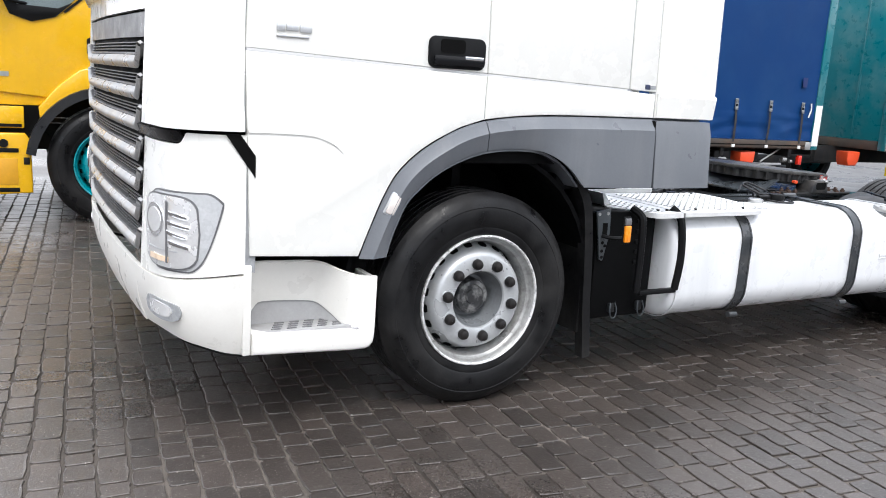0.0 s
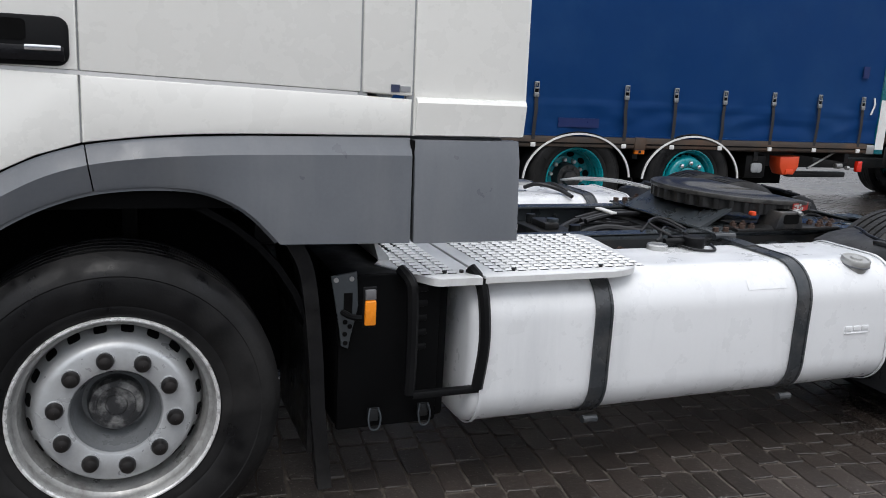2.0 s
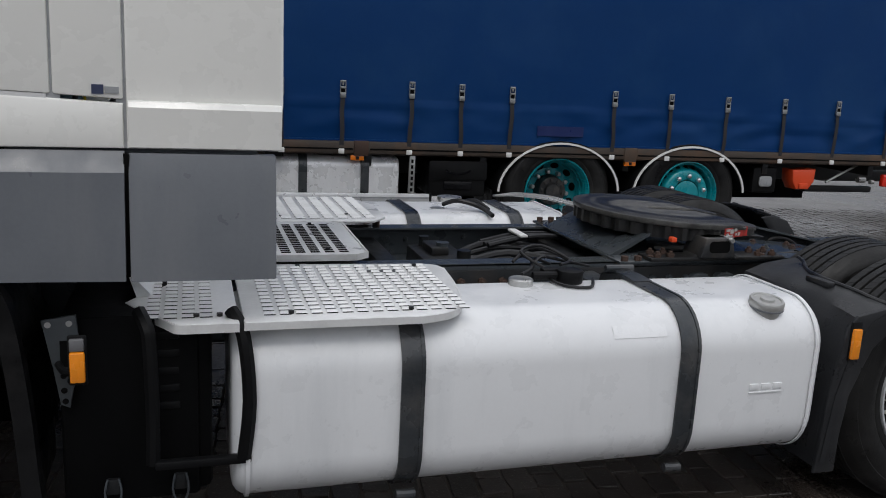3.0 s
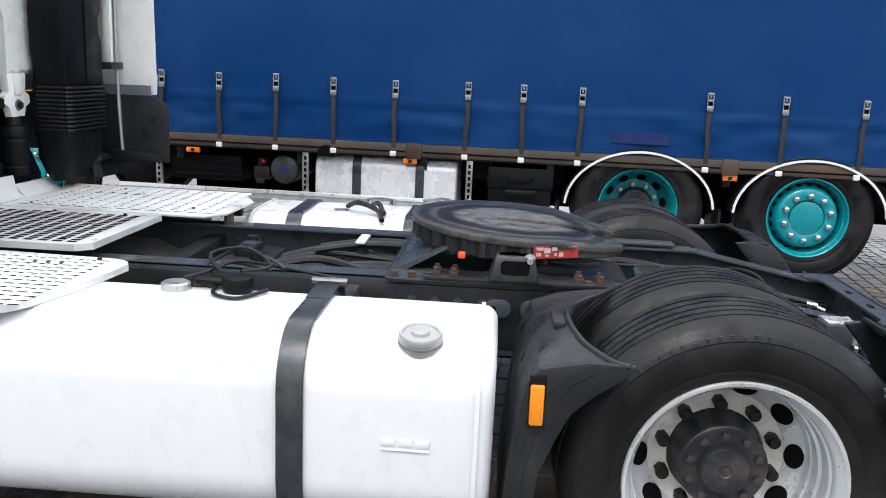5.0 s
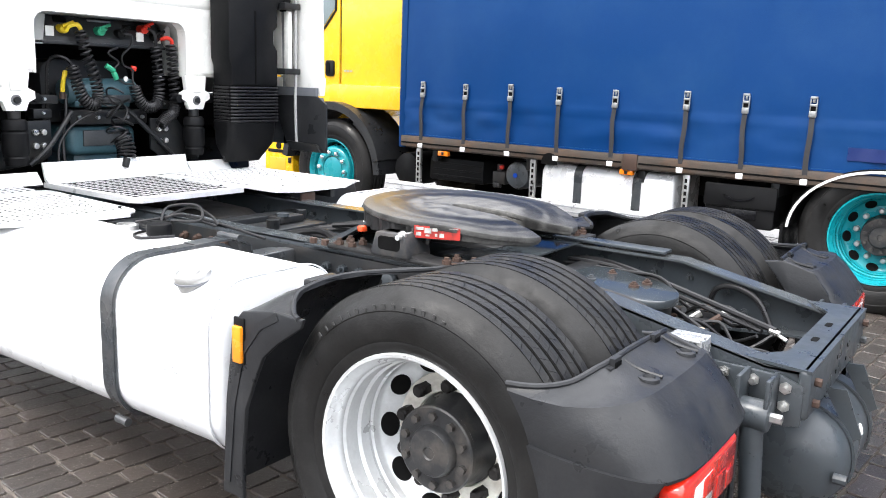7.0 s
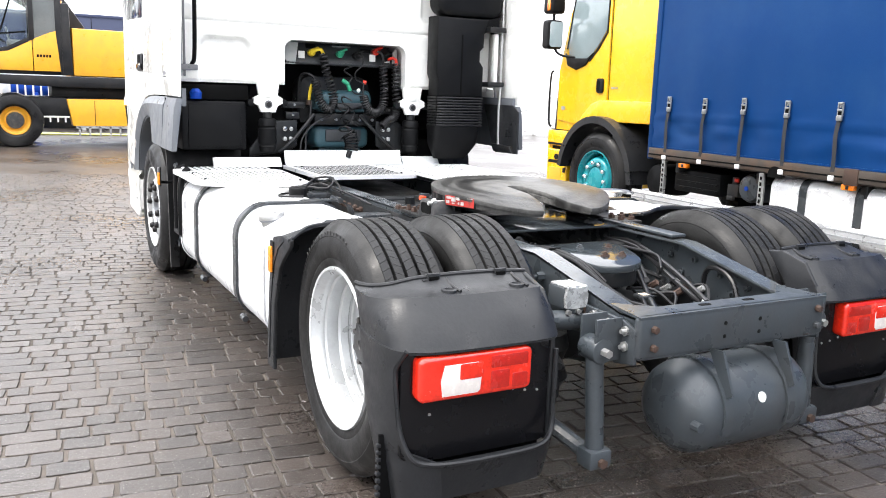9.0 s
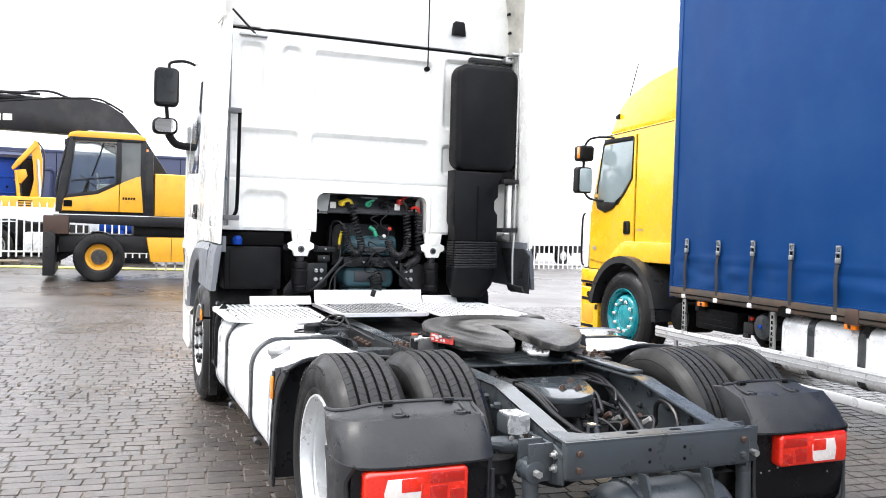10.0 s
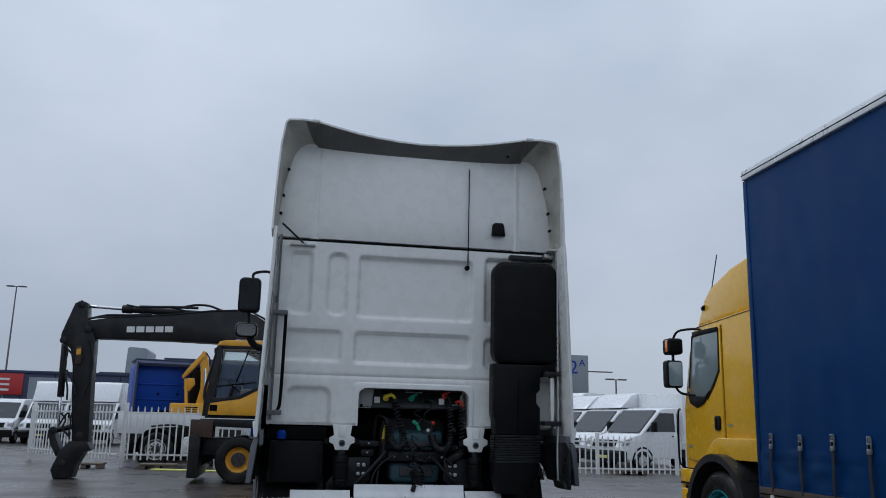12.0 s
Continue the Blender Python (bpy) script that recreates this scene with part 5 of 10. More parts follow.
part("rear_camera_box", bm_prism([(0.575, 2.985), (0.69, 2.985), (0.68, 3.08), (0.665, 3.095), (0.60, 3.095), (0.585, 3.08)], "x", RX + 0.01, RX + 0.06, 0.012), BLACK, T, "small black plastic box")

def tilted(bm, c, deg):
    """Leans a piece about the y axis through c."""
    return moved(bm, Matrix.Translation(c) @ Matrix.Rotation(radians(deg), 4, "Y") @ Matrix.Translation((-c[0], -c[1], -c[2])))


# mirrors on both sides
for s in (-1, 1):
    def mm(b):
        return b if s < 0 else mirrored(b)
    part("mirror", mm(bm_prism(rounded(-1.56, -1.345, 2.46, 2.81, 0.05), "x", -1.02, -0.90, 0.03, 3)), BLACK, T, "black wide mirror housing")
    # dark opaque glass stands in for the dark view this mirror reflects
    part("mirror_glass", mm(tilted(bm_prism(rounded(-1.54, -1.365, 2.48, 2.79, 0.04), "x", -0.89, -0.883), (-0.888, 0, 2.635), 7)), DARK_GLASS, T)
    part("wide_mirror", mm(bm_prism(rounded(-1.57, -1.35, 2.21, 2.36, 0.05), "x", -1.02, -0.90, 0.03, 3)), BLACK_GLOSS, T)
    part("wide_mirror_glass", mm(tilted(bm_prism(rounded(-1.55, -1.37, 2.228, 2.342, 0.04), "x", -0.895, -0.888), (-0.89, 0, 2.285), 5)), MIRROR, T)
    part("mirror_arm", mm(bm_tube([(-0.98, -1.20, 2.86), (-0.97, -1.30, 2.885), (-0.96, -1.42, 2.86), (-0.96, -1.43, 2.80)], 0.014, 8)), BLACK, T)
    part("mirror_arm", mm(bm_tube([(-0.96, -1.45, 2.46), (-0.96, -1.44, 2.36)], 0.018, 8)), BLACK, T)
    part("mirror_foot", mm(bm_tube([(-0.96, -1.43, 2.22), (-0.97, -1.36, 2.13), (-0.98, -1.22, 2.11)], 0.035, 10)), BLACK, T)

# front: rounded plan line shared by bumper, lamp panel and grille
plan = [(-0.99, -1.261), (-1.10, -1.256), (-1.18, -1.235), (-1.25, -1.190), (-1.29, -1.130), (-1.312, -1.04), (-1.326, -0.93), (-1.336, -0.78), (-1.346, -0.5), (-1.352, -0.2), (-1.354, CAB_MID)]


def plan_point(t):
    f = max(0.0, min(0.9999, t)) * (len(plan) - 1)
    i = int(f)
    k = f - i
    p, a, b, q = (Vector(plan[max(0, min(len(plan) - 1, n))]) for n in (i - 1, i, i + 1, i + 2))
    return 0.5 * ((2 * a) + (b - p) * k + (2 * p - 5 * a + 4 * b - q) * k * k + (3 * a - p - 3 * b + q) * k ** 3)


def plan_at(t):
    """Point and outward normal of the front plan line, t in 0..1 from the door to the middle."""
    p, d = plan_point(t), (plan_point(t + 0.02) - plan_point(t - 0.02)).normalized()
    return (p.x, p.y), (-d.y, d.x)


def wrap(t0, t1, zlo, zhi, out, nu=24, nv=6, thick=0.02):
    """A sheet that follows the plan line between two heights."""
    def f(u, v):
        t = t0 + (t1 - t0) * u
        (x, y), (nx, ny) = plan_at(t)
        lo = zlo(u) if callable(zlo) else zlo
        hi = zhi(u) if callable(zhi) else zhi
        o = out(u, v) if callable(out) else out
        return (x + nx * o, y + ny * o, lo + (hi - lo) * v)
    return bm_grid(f, nu, nv, -thick)


for s in (-1, 1):
    def mm(b):
        return b if s < 0 else mirrored(b)
    part("lamp_panel", mm(wrap(0.042, 0.66, lambda u: 0.665 - 0.045 * u, lambda u: 1.172 - 0.042 * max(0.0, min(1.0, (u - 0.385) / 0.04)), lambda u, v: 0.0 - 0.02 * v * u)), WHITE, T)
    def low_edge(u, g=0.0):
        return 0.672 - g + 0.245 * max(0, 1 - u / 0.34) ** 2.2 + 0.075 * max(0, (u - 0.74) / 0.26) ** 2

    def high_edge(u, g=0.0):
        return 0.957 + g - 0.035 * max(0, (0.16 - u) / 0.16) ** 2 - 0.075 * max(0, (u - 0.72) / 0.28) ** 2
    part("lamp_seal", mm(wrap(0.108, 0.567, lambda u: low_edge(u, 0.006), lambda u: high_edge(u, 0.006), 0.0035, 44, 10, 0.012)), GRILLE_GREY, T)
    h = part("headlight", mm(wrap(0.115, 0.56, low_edge, high_edge, lambda u, v: 0.005 + 0.006 * math.sin(math.pi * u) * math.sin(math.pi * v), 44, 10, 0.012)), LAMP_PALE, T, "pale grey headlight unit with clear cover")
    def oval(u, e=4.0):
        return max(0.0, 1 - abs(2 * u - 1) ** e) ** (1 / e)
    part("lamp_rim", mm(wrap(0.205, 0.557, lambda u: 0.812 - 0.138 * oval(u), lambda u: 0.812 + 0.138 * oval(u), 0.0105, 34, 10, 0.006)), GRILLE_GREY, h)
    part("lamp_bowl", mm(wrap(0.212, 0.552, lambda u: 0.812 - 0.132 * oval(u), lambda u: 0.812 + 0.132 * oval(u), lambda u, v: 0.0125 + 0.008 * math.sin(math.pi * u) * math.sin(math.pi * v), 34, 10, 0.006)), LAMP_BOWL, h, "bright silver reflector")
    for t0, t1, z0 in ((0.255, 0.34, 0.86), (0.245, 0.345, 0.825), (0.26, 0.35, 0.79), (0.25, 0.34, 0.755)):
        part("lamp_facet", mm(wrap(t0, t1, lambda u: z0 + 0.016 * u, lambda u: z0 + 0.012 + 0.020 * u, lambda u, v: 0.021 + 0.008 * v, 8, 2, 0.004)), CHROME, h, "polished facet")
    part("lamp_divider", mm(wrap(0.352, 0.362, 0.70, 0.925, 0.0225, 2, 8, 0.004)), GRILLE_GREY, h)
    part("lamp_eye", mm(wrap(0.375, 0.515, lambda u: 0.85 - 0.062 * oval(u, 2), lambda u: 0.85 + 0.062 * oval(u, 2), 0.0215, 20, 6, 0.003)), CHROME, h)
    part("lamp_eye_glass", mm(wrap(0.392, 0.498, lambda u: 0.85 - 0.046 * oval(u, 2), lambda u: 0.85 + 0.046 * oval(u, 2), 0.0235, 20, 6, 0.003)), LAMP_BOWL, h)
    for a, b, z0, z1, mt in ((0.30, 0.50, 0.742, 0.747, LAMP_GREY), (0.35, 0.49, 0.702, 0.722, AMBER_PALE)):
        part("lamp_reflector", mm(wrap(a, b, z0, z1, 0.0195, 8, 2, 0.003)), mt, h)
    part("bumper_corner", mm(wrap(0.03, 0.72, lambda u: 0.335 + 0.07 * math.sin(math.pi * u * 0.8), lambda u: 0.657 - 0.045 * u, lambda u, v: -0.045 * (1 - v) ** 2.6 + 0.004, 40, 10)), CREAM, T, "off-white front bumper corner")
    part("bumper_lip", mm(wrap(0.03, 0.74, lambda u: 0.322 + 0.07 * math.sin(math.pi * u * 0.8), lambda u: 0.338 + 0.07 * math.sin(math.pi * u * 0.8), -0.055, 30, 1)), BLACK, T)
    fog = part("fog_lamp", mm(wrap(0.29, 0.58, lambda u: 0.512 - 0.040 * oval(u, 3), lambda u: 0.512 + 0.036 * oval(u, 3), 0.0050, 22, 5, 0.012)), LAMP_GREY, T)
    part("fog_lens", mm(wrap(0.34, 0.54, lambda u: 0.512 - 0.026 * oval(u, 2.5), lambda u: 0.512 + 0.024 * oval(u, 2.5), 0.0080, 16, 4, 0.006)), LAMP_BOWL, fog)
    part("lamp_gap", mm(wrap(0.0, 0.06, 0.665, 1.16, -0.010, 4, 4)), LAMP_GREY, T)
    # near-black sheet drawn for the shade behind the grille corner
    part("grille_shadow", mm(wrap(0.25, 0.68, 1.10, 1.19, -0.04, 8, 2)), SEAM, T)
    part("corner_vent", mm(wrap(0.295, 0.70, lambda u: 1.136 + 0.012 * (u < 0.05), 1.176, lambda u, v: 0.004 - 0.02 * (1 - v), 16, 3, 0.012)), BLACK_GLOSS, T, "gloss black vent under the corner cap")
    part("corner_joint", mm(wrap(0.02, 0.08, 1.186, 2.30, -0.012, 4, 4)), LAMP_GREY, T)
    part("corner_cap", mm(wrap(0.052, 0.62, 1.186, 2.30, lambda u, v: 0.004 - 0.045 * v * u + 0.014 * max(0, min(1, (0.075 - v) / 0.035)) * max(0, min(1, (0.72 - u) / 0.15)), 40, 48, 0.02)), WHITE, T)
    part("lamp_gap", mm(bm_prism([(-1.105, 1.176), (-1.055, 1.176), (-0.998, 1.10), (-0.998, 1.02)], "y", -1.2655, -1.23)), SEAM, T)
    # boarding step
    def along(x, pts):
        for (x0, z0), (x1, z1) in zip(pts, pts[1:]):
            if x <= x1:
                return z0 + (z1 - z0) * (x - x0) / (x1 - x0)
        return pts[-1][1]
    rim_top = fair([(-1.02, 0.694), (-0.88, 0.690), (-0.77, 0.686), (-0.71, 0.676), (-0.65, 0.652), (-0.58, 0.634), (-0.494, 0.625)], 4)
    rim_low = fair([(-1.02, 0.44), (-0.985, 0.46), (-0.955, 0.505), (-0.92, 0.520), (-0.76, 0.512), (-0.70, 0.498), (-0.655, 0.460), (-0.62, 0.425), (-0.56, 0.400), (-0.494, 0.388)], 4)

    def hollow(x):
        k = max(0.0, min(1.0, (-0.575 - x) / 0.13))
        return 0.118 * k * k * (3 - 2 * k)

    def riser(u, v):
        x = -1.015 + 0.521 * u
        hi, lo = along(x, rim_top), along(x, rim_low)
        return (x, -1.262 + 0.006 * v + hollow(x) * (0.42 + 0.58 * v ** 0.8), hi + (lo - hi) * v)

    def tray_wall(u, v):
        x = -1.0 + 0.435 * u
        return (x, -1.254 + hollow(x) + 0.006 * (1 - v), along(x, rim_low) + (0.418 - along(x, rim_low)) * v)
    part("step_side", mm(bm_box(-1.035, -1.004, -1.260, -1.08, 0.345, 0.694, 0.004)), CREAM, T)
    part("step_riser", mm(bm_grid(riser, 44, 8, -0.012)), CREAM, T)
    part("step_tray", mm(bm_grid(tray_wall, 36, 4, -0.010)), STEP_GREY, T, "grey moulded tray of the boarding step")
    part("step_tread", mm(bm_prism([(-0.985, -1.20), (-0.93, -1.248), (-0.56, -1.250), (-0.545, -1.235), (-0.62, -1.19), (-0.67, -1.13), (-0.99, -1.13)], "z", 0.404, 0.428, 0.006)), STEP_GREY, T, "grey ribbed step tread")
    part("step_lower", mm(bm_prism([(-1.0, 0.428), (-0.54, 0.412), (-0.503, 0.402), (-0.494, 0.388), (-0.494, 0.366), (-0.499, 0.346), (-0.512, 0.330), (-0.535, 0.322), (-0.60, 0.322), (-1.0, 0.342)], "y", -1.266, -1.10, 0.016, 3)), CREAM, T)
    part("step_end", mm(bm_prism([(-0.52, 0.62), (-0.494, 0.62), (-0.494, 0.36), (-0.52, 0.335)], "y", -1.252, -0.95, 0.005)), CREAM, T)
    for i in range(5):
        for j in range(4):
            x, y = -0.915 + 0.062 * i + 0.012 * j, -1.232 + 0.026 * j
            if x < -0.62:
                part("tread_slot", mm(bm_prism(rounded(x, x + 0.040, y, y + 0.013, 0.006, 3), "z", 0.4275, 0.4305)), GRILLE_GREY, T)
    # near-black box stands in for the shade behind the step
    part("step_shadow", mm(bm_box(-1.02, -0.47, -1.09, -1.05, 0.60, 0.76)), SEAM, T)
part("bumper_middle", merged(wrap(0.70, 1.0, 0.375, 0.612, lambda u, v: 0.004 - 0.04 * (1 - v) ** 2.6, 12, 8), mirrored(wrap(0.70, 1.0, 0.375, 0.612, lambda u, v: 0.004 - 0.04 * (1 - v) ** 2.6, 12, 8))), CREAM, T)
part("grille_back", merged(wrap(0.60, 1.0, 0.64, 1.78, -0.05, 14, 6), mirrored(wrap(0.60, 1.0, 0.64, 1.78, -0.05, 14, 6))), SEAM, T)
part("radiator_panel", merged(wrap(0.62, 1.0, 1.60, 1.80, -0.012, 12, 4), mirrored(wrap(0.62, 1.0, 1.60, 1.80, -0.012, 12, 4))), WHITE, T)
part("emblem_panel", merged(wrap(0.62, 1.0, 1.50, 1.59, -0.018, 12, 4), mirrored(wrap(0.62, 1.0, 1.50, 1.59, -0.018, 12, 4))), GRILLE_GREY, T)
def both(*args):
    return merged(wrap(*args), mirrored(wrap(*args)))


for k in range(7):
    z = 0.668 + 0.119 * k
    t0 = 0.672 - 0.003 * k

    def lift(u):
        return 0.078 * max(0.0, 1 - u / 0.10) ** 2
    g = part("grille_slat", both(t0, 1.0, lambda u: z + lift(u), lambda u: z + 0.050 + 0.7 * lift(u), lambda u, v: -0.016 + 0.026 * math.sin(math.pi * (0.12 + 0.76 * v)), 40, 7), SLAT, T, "silver grey rounded grille slat")
    part("slat_recess", both(t0 + 0.006, 1.0, z + 0.045, z + 0.121, -0.030, 14, 2, 0.004), SEAM, g)
    part("slat_frame", both(t0 + 0.010, 1.0, lambda u: z + 0.052 + 0.5 * lift(u), lambda u: z + 0.060 + 0.5 * lift(u), -0.006, 24, 2, 0.02), GRILLE_GREY, g)
    for dz in (0.070, 0.083, 0.096):
        part("slat_bar", both(t0 + 0.026, 1.0, z + dz, z + dz + 0.004, -0.016, 14, 1, 0.006), GRILLE_GREY, g)

# chassis rails
def rail_top(x):
    return 0.792 if x < 3.85 else 0.792 - 0.10 * min(1, (x - 3.85) / 0.5)


def rail_low(x):
    return 0.525 if x < 3.6 else 0.525 + 0.06 * min(1, (x - 3.6) / 0.7)


xs = [0.1, 1.0, 2.0, 3.0, 3.6, 3.85, 3.95, 4.1, 4.25, 4.35, 4.47]
for s in (-1, 1):
    yo = YC + s * 0.405
    web = bm_prism([(x, rail_top(x)) for x in xs] + [(x, rail_low(x)) for x in reversed(xs)], "y", yo, yo - s * 0.010, 0.0)
    r = part("chassis_rail", web, CHASSIS, T, "dark grey painted steel chassis rail")
    part("rail_flange", bm_band([(x, rail_top(x) - 0.006) for x in xs], "y", yo, yo - s * 0.085, 0.009), RAIL_TOP, r)
    part("rail_flange", bm_band([(x, rail_low(x)) for x in xs], "y", yo, yo - s * 0.085, 0.009), CHASSIS, r)
    for x, dz in [(1.92 + 0.085 * i, -0.065) for i in range(4)] + [(2.75 + 0.08 * i, -0.07) for i in range(6)] + [(3.55 + 0.12 * i, -0.06) for i in range(5)] + [(4.12, -0.07), (4.2, -0.11)]:
        part("rail_bolt", merged(bm_rod((x, yo, rail_top(x) + dz), (x, yo + s * 0.030, rail_top(x) + dz), 0.017, 6), bm_rod((x, yo, rail_top(x) + dz), (x, yo + s * 0.046, rail_top(x) + dz), 0.008, 8)), RUST if (int(x * 50) % 4 == 0) else (HUB_GREY if x < 2.3 else CHASSIS), r)
    # dark overlay: black brackets, with the shade on the web painted in
    part("rail_bracket", bm_box(1.70, 3.50, min(yo, yo + s * 0.012), max(yo, yo + s * 0.012), 0.56, 0.772, 0.004), CHASSIS_DARK, T)
    for x in (3.0, 3.12):
        part("lifting_lug", bm_prism(rounded(x, x + 0.09, 0.68, 0.745, 0.03), "y", yo + s * 0.012, yo + s * 0.045, 0.004), CHASSIS, T)
        part("lug_hole", bm_rod((x + 0.03, yo + s * 0.044, 0.712), (x + 0.03, yo + s * 0.0465, 0.712), 0.011, 10), SEAM, T)
for x in (0.9, 1.75, 2.62, 3.45):
    part("crossmember", bm_box(x, x + 0.09, YC - 0.39, YC + 0.39, 0.56, 0.74, 0.012), CHASSIS_DARK, T)

# rear crossmember with its open mouth towards the chassis
xm = merged(bm_box(4.440, 4.475, YC - 0.425, YC + 0.425, 0.565, 0.707, 0.014, 3),
            bm_prism([(4.28, YC - 0.395), (4.36, YC - 0.30), (4.38, YC - 0.27), (4.38, YC + 0.27), (4.36, YC + 0.30), (4.28, YC + 0.395), (4.475, YC + 0.425), (4.475, YC - 0.425)], "z", 0.698, 0.707, 0.0),
            bm_box(4.40, 4.47, YC - 0.40, YC + 0.40, 0.565, 0.575))
cm = part("rear_crossmember", xm, CHASSIS, T, "grey steel rear crossmember")
for y, z in ((-0.37, 0.665), (-0.37, 0.605), (0.38, 0.665), (0.38, 0.605)):
    part("crossmember_bolt", bm_rod((4.475, YC + y, z), (4.493, YC + y, z), 0.0125, 6, bev=0.002), RUST if y < 0 or z > 0.64 else HUB_GREY, cm)
for y in (-0.10, 0.10):
    part("crossmember_slot", bm_prism(rounded(4.405, 4.425, YC + y - 0.025, YC + y + 0.025, 0.009), "z", 0.7065, 0.7085), SEAM, cm)
for y in (-0.06, 0.10):
    for z in (0.655, 0.61):
        part("crossmember_hole", bm_rod((4.474, YC + y, z), (4.4768, YC + y, z), 0.007, 10), SEAM, cm)
for s in (-1, 1):
    yo = YC + s * 0.415
    pl = part("shackle_plate", bm_prism([(4.17, 0.685), (4.40, 0.68), (4.46, 0.66), (4.46, 0.55), (4.37, 0.53), (4.20, 0.58)], "y", yo, yo + s * 0.014, 0.003), CHASSIS, T)
    for x, z in ((4.19, 0.665), (4.25, 0.66), (4.33, 0.655), (4.415, 0.65), (4.415, 0.60)):
        part("plate_bolt", merged(bm_rod((x, yo, z), (x, yo + s * 0.022, z), 0.017, 6), bm_rod((x, yo, z), (x, yo + s * 0.036, z), 0.008, 8)), RUST if x < 4.24 else STEEL, pl)
    for x in (4.31, 4.385):
        part("shackle_arm", bm_prism([(x, 0.69), (x + 0.012, 0.69), (x + 0.012, 0.55), (x, 0.55)], "y", yo + s * 0.014, yo + s * 0.115, 0.003), CHASSIS, T)
    top = (4.352, yo + s * 0.085, 0.585)
    part("strut_eye", bm_rod((4.315, top[1], top[2]), (4.40, top[1], top[2]), 0.042, 18, bev=0.006), CHASSIS, T)
    part("eye_bolt", bm_rod((4.29, top[1], top[2]), (4.43, top[1], top[2]), 0.014, 6), STEEL, T)
    part("stabiliser_strut", bm_rod((4.355, yo + s * 0.085, 0.57), (4.375, yo + s * 0.075, 0.245), 0.03, 16), CHASSIS, T, "grey tubular stabiliser strut")
    part("strut_fork", bm_box(4.335, 4.415, yo + s * 0.075 - 0.045, yo + s * 0.075 + 0.045, 0.19, 0.255, 0.012), CHASSIS, T)
    part("fork_bolt", bm_rod((4.41, yo + s * 0.075, 0.215), (4.43, yo + s * 0.075, 0.215), 0.016, 6), RUST, T)
    part("stabiliser_arm", bm_tube([(4.36, yo + s * 0.075, 0.22), (4.20, yo + s * 0.11, 0.26), (4.0, yo + s * 0.14, 0.30), (3.85, yo + s * 0.14, 0.32)], 0.028, 10), CHASSIS, T)
    # mudguard stay with a torn foil sticker
    part("mudguard_stay", merged(bm_rod((4.18, yo, 0.625), (4.18, yo + s * 0.13, 0.635), 0.034, 16, bev=0.004), bm_loft([[(4.18 + a * math.cos(q), yo + s * w, z + b * math.sin(q)) for q in (k * math.pi / 6 for k in range(12))] for w, z, a, b in ((0.125, 0.635, 0.034, 0.034), (0.17, 0.645, 0.034, 0.022), (0.22, 0.652, 0.036, 0.010))])), CHASSIS, T)
    part("stay_foot", bm_prism([(4.10, 0.58), (4.26, 0.58), (4.23, 0.68), (4.13, 0.68)], "y", yo, yo + s * 0.012), CHASSIS, T)
    if s < 0:
        vb = part("height_valve", merged(bm_box(4.10, 4.19, yo - 0.10, yo - 0.005, 0.672, 0.745, 0.008), bm_box(4.14, 4.20, yo - 0.085, yo + 0.03, 0.655, 0.68, 0.004)), CHASSIS, T, "foil wrapped valve on the rail")
        part("valve_label", bm_prism([(yo - 0.094, 0.678), (yo - 0.06, 0.672), (yo - 0.008, 0.676), (yo - 0.004, 0.72), (yo - 0.012, 0.752), (yo - 0.05, 0.746), (yo - 0.09, 0.755), (yo - 0.098, 0.71)], "x", 4.189, 4.204, 0.002, 1), FOIL, vb, "torn silver foil label")
        part("valve_top", bm_box(4.105, 4.20, yo - 0.094, yo - 0.012, 0.744, 0.752, 0.003), FOIL, vb)
        for dy in (-0.085, -0.045, -0.005):
            part("valve_nut", bm_rod((4.20, yo + dy, 0.664), (4.212, yo + dy, 0.664), 0.010, 6), STEEL, vb)

# rear air tank under the crossmember
prof = [(0.0005, -0.305), (0.05, -0.302), (0.09, -0.292), (0.125, -0.272), (0.148, -0.242), (0.158, -0.21), (0.160, -0.18), (0.160, 0.18), (0.158, 0.21), (0.148, 0.242), (0.125, 0.272), (0.09, 0.292), (0.05, 0.302), (0.0005, 0.305)]
at = part("air_tank", bm_lathe([(r, h) for r, h in prof], 36, "y", (4.40, YC + 0.055, 0.355)), CHASSIS, T, "grey painted cylindrical air tank")
part("tank_nub", bm_rod((4.53, YC - 0.22, 0.345), (4.565, YC - 0.22, 0.345), 0.016, 10), CHASSIS, at)
part("tank_sticker", bm_rod((4.53, YC + 0.06, 0.40), (4.5525, YC + 0.06, 0.4075), 0.018, 14), STRIPE, at, "small round white sticker")
for y in (-0.12, 0.17):
    part("tank_strap", bm_band(arc(4.40, 0.355, 0.162, -20, 200, 16), "y", YC + y, YC + y + 0.035, -0.008), CHASSIS, at)
    part("tank_hanger", bm_prism([(4.46, 0.57), (4.52, 0.575), (4.575, 0.44), (4.548, 0.42)], "y", YC + y + 0.012, YC + y + 0.022), CHASSIS, at)

# fifth wheel
FX, FZ = 3.092, 0.904
PLATE_GREASE = grease_plate("greased_coupling_plate", FX, YC)
RXF, RYF = 0.435, 0.418
out = [(FX + (RXF if abs(a - 180) > 90 else 0.392) * math.cos(radians(a)), YC + RYF * math.sin(radians(a))) for a in range(24, 337, 3)]
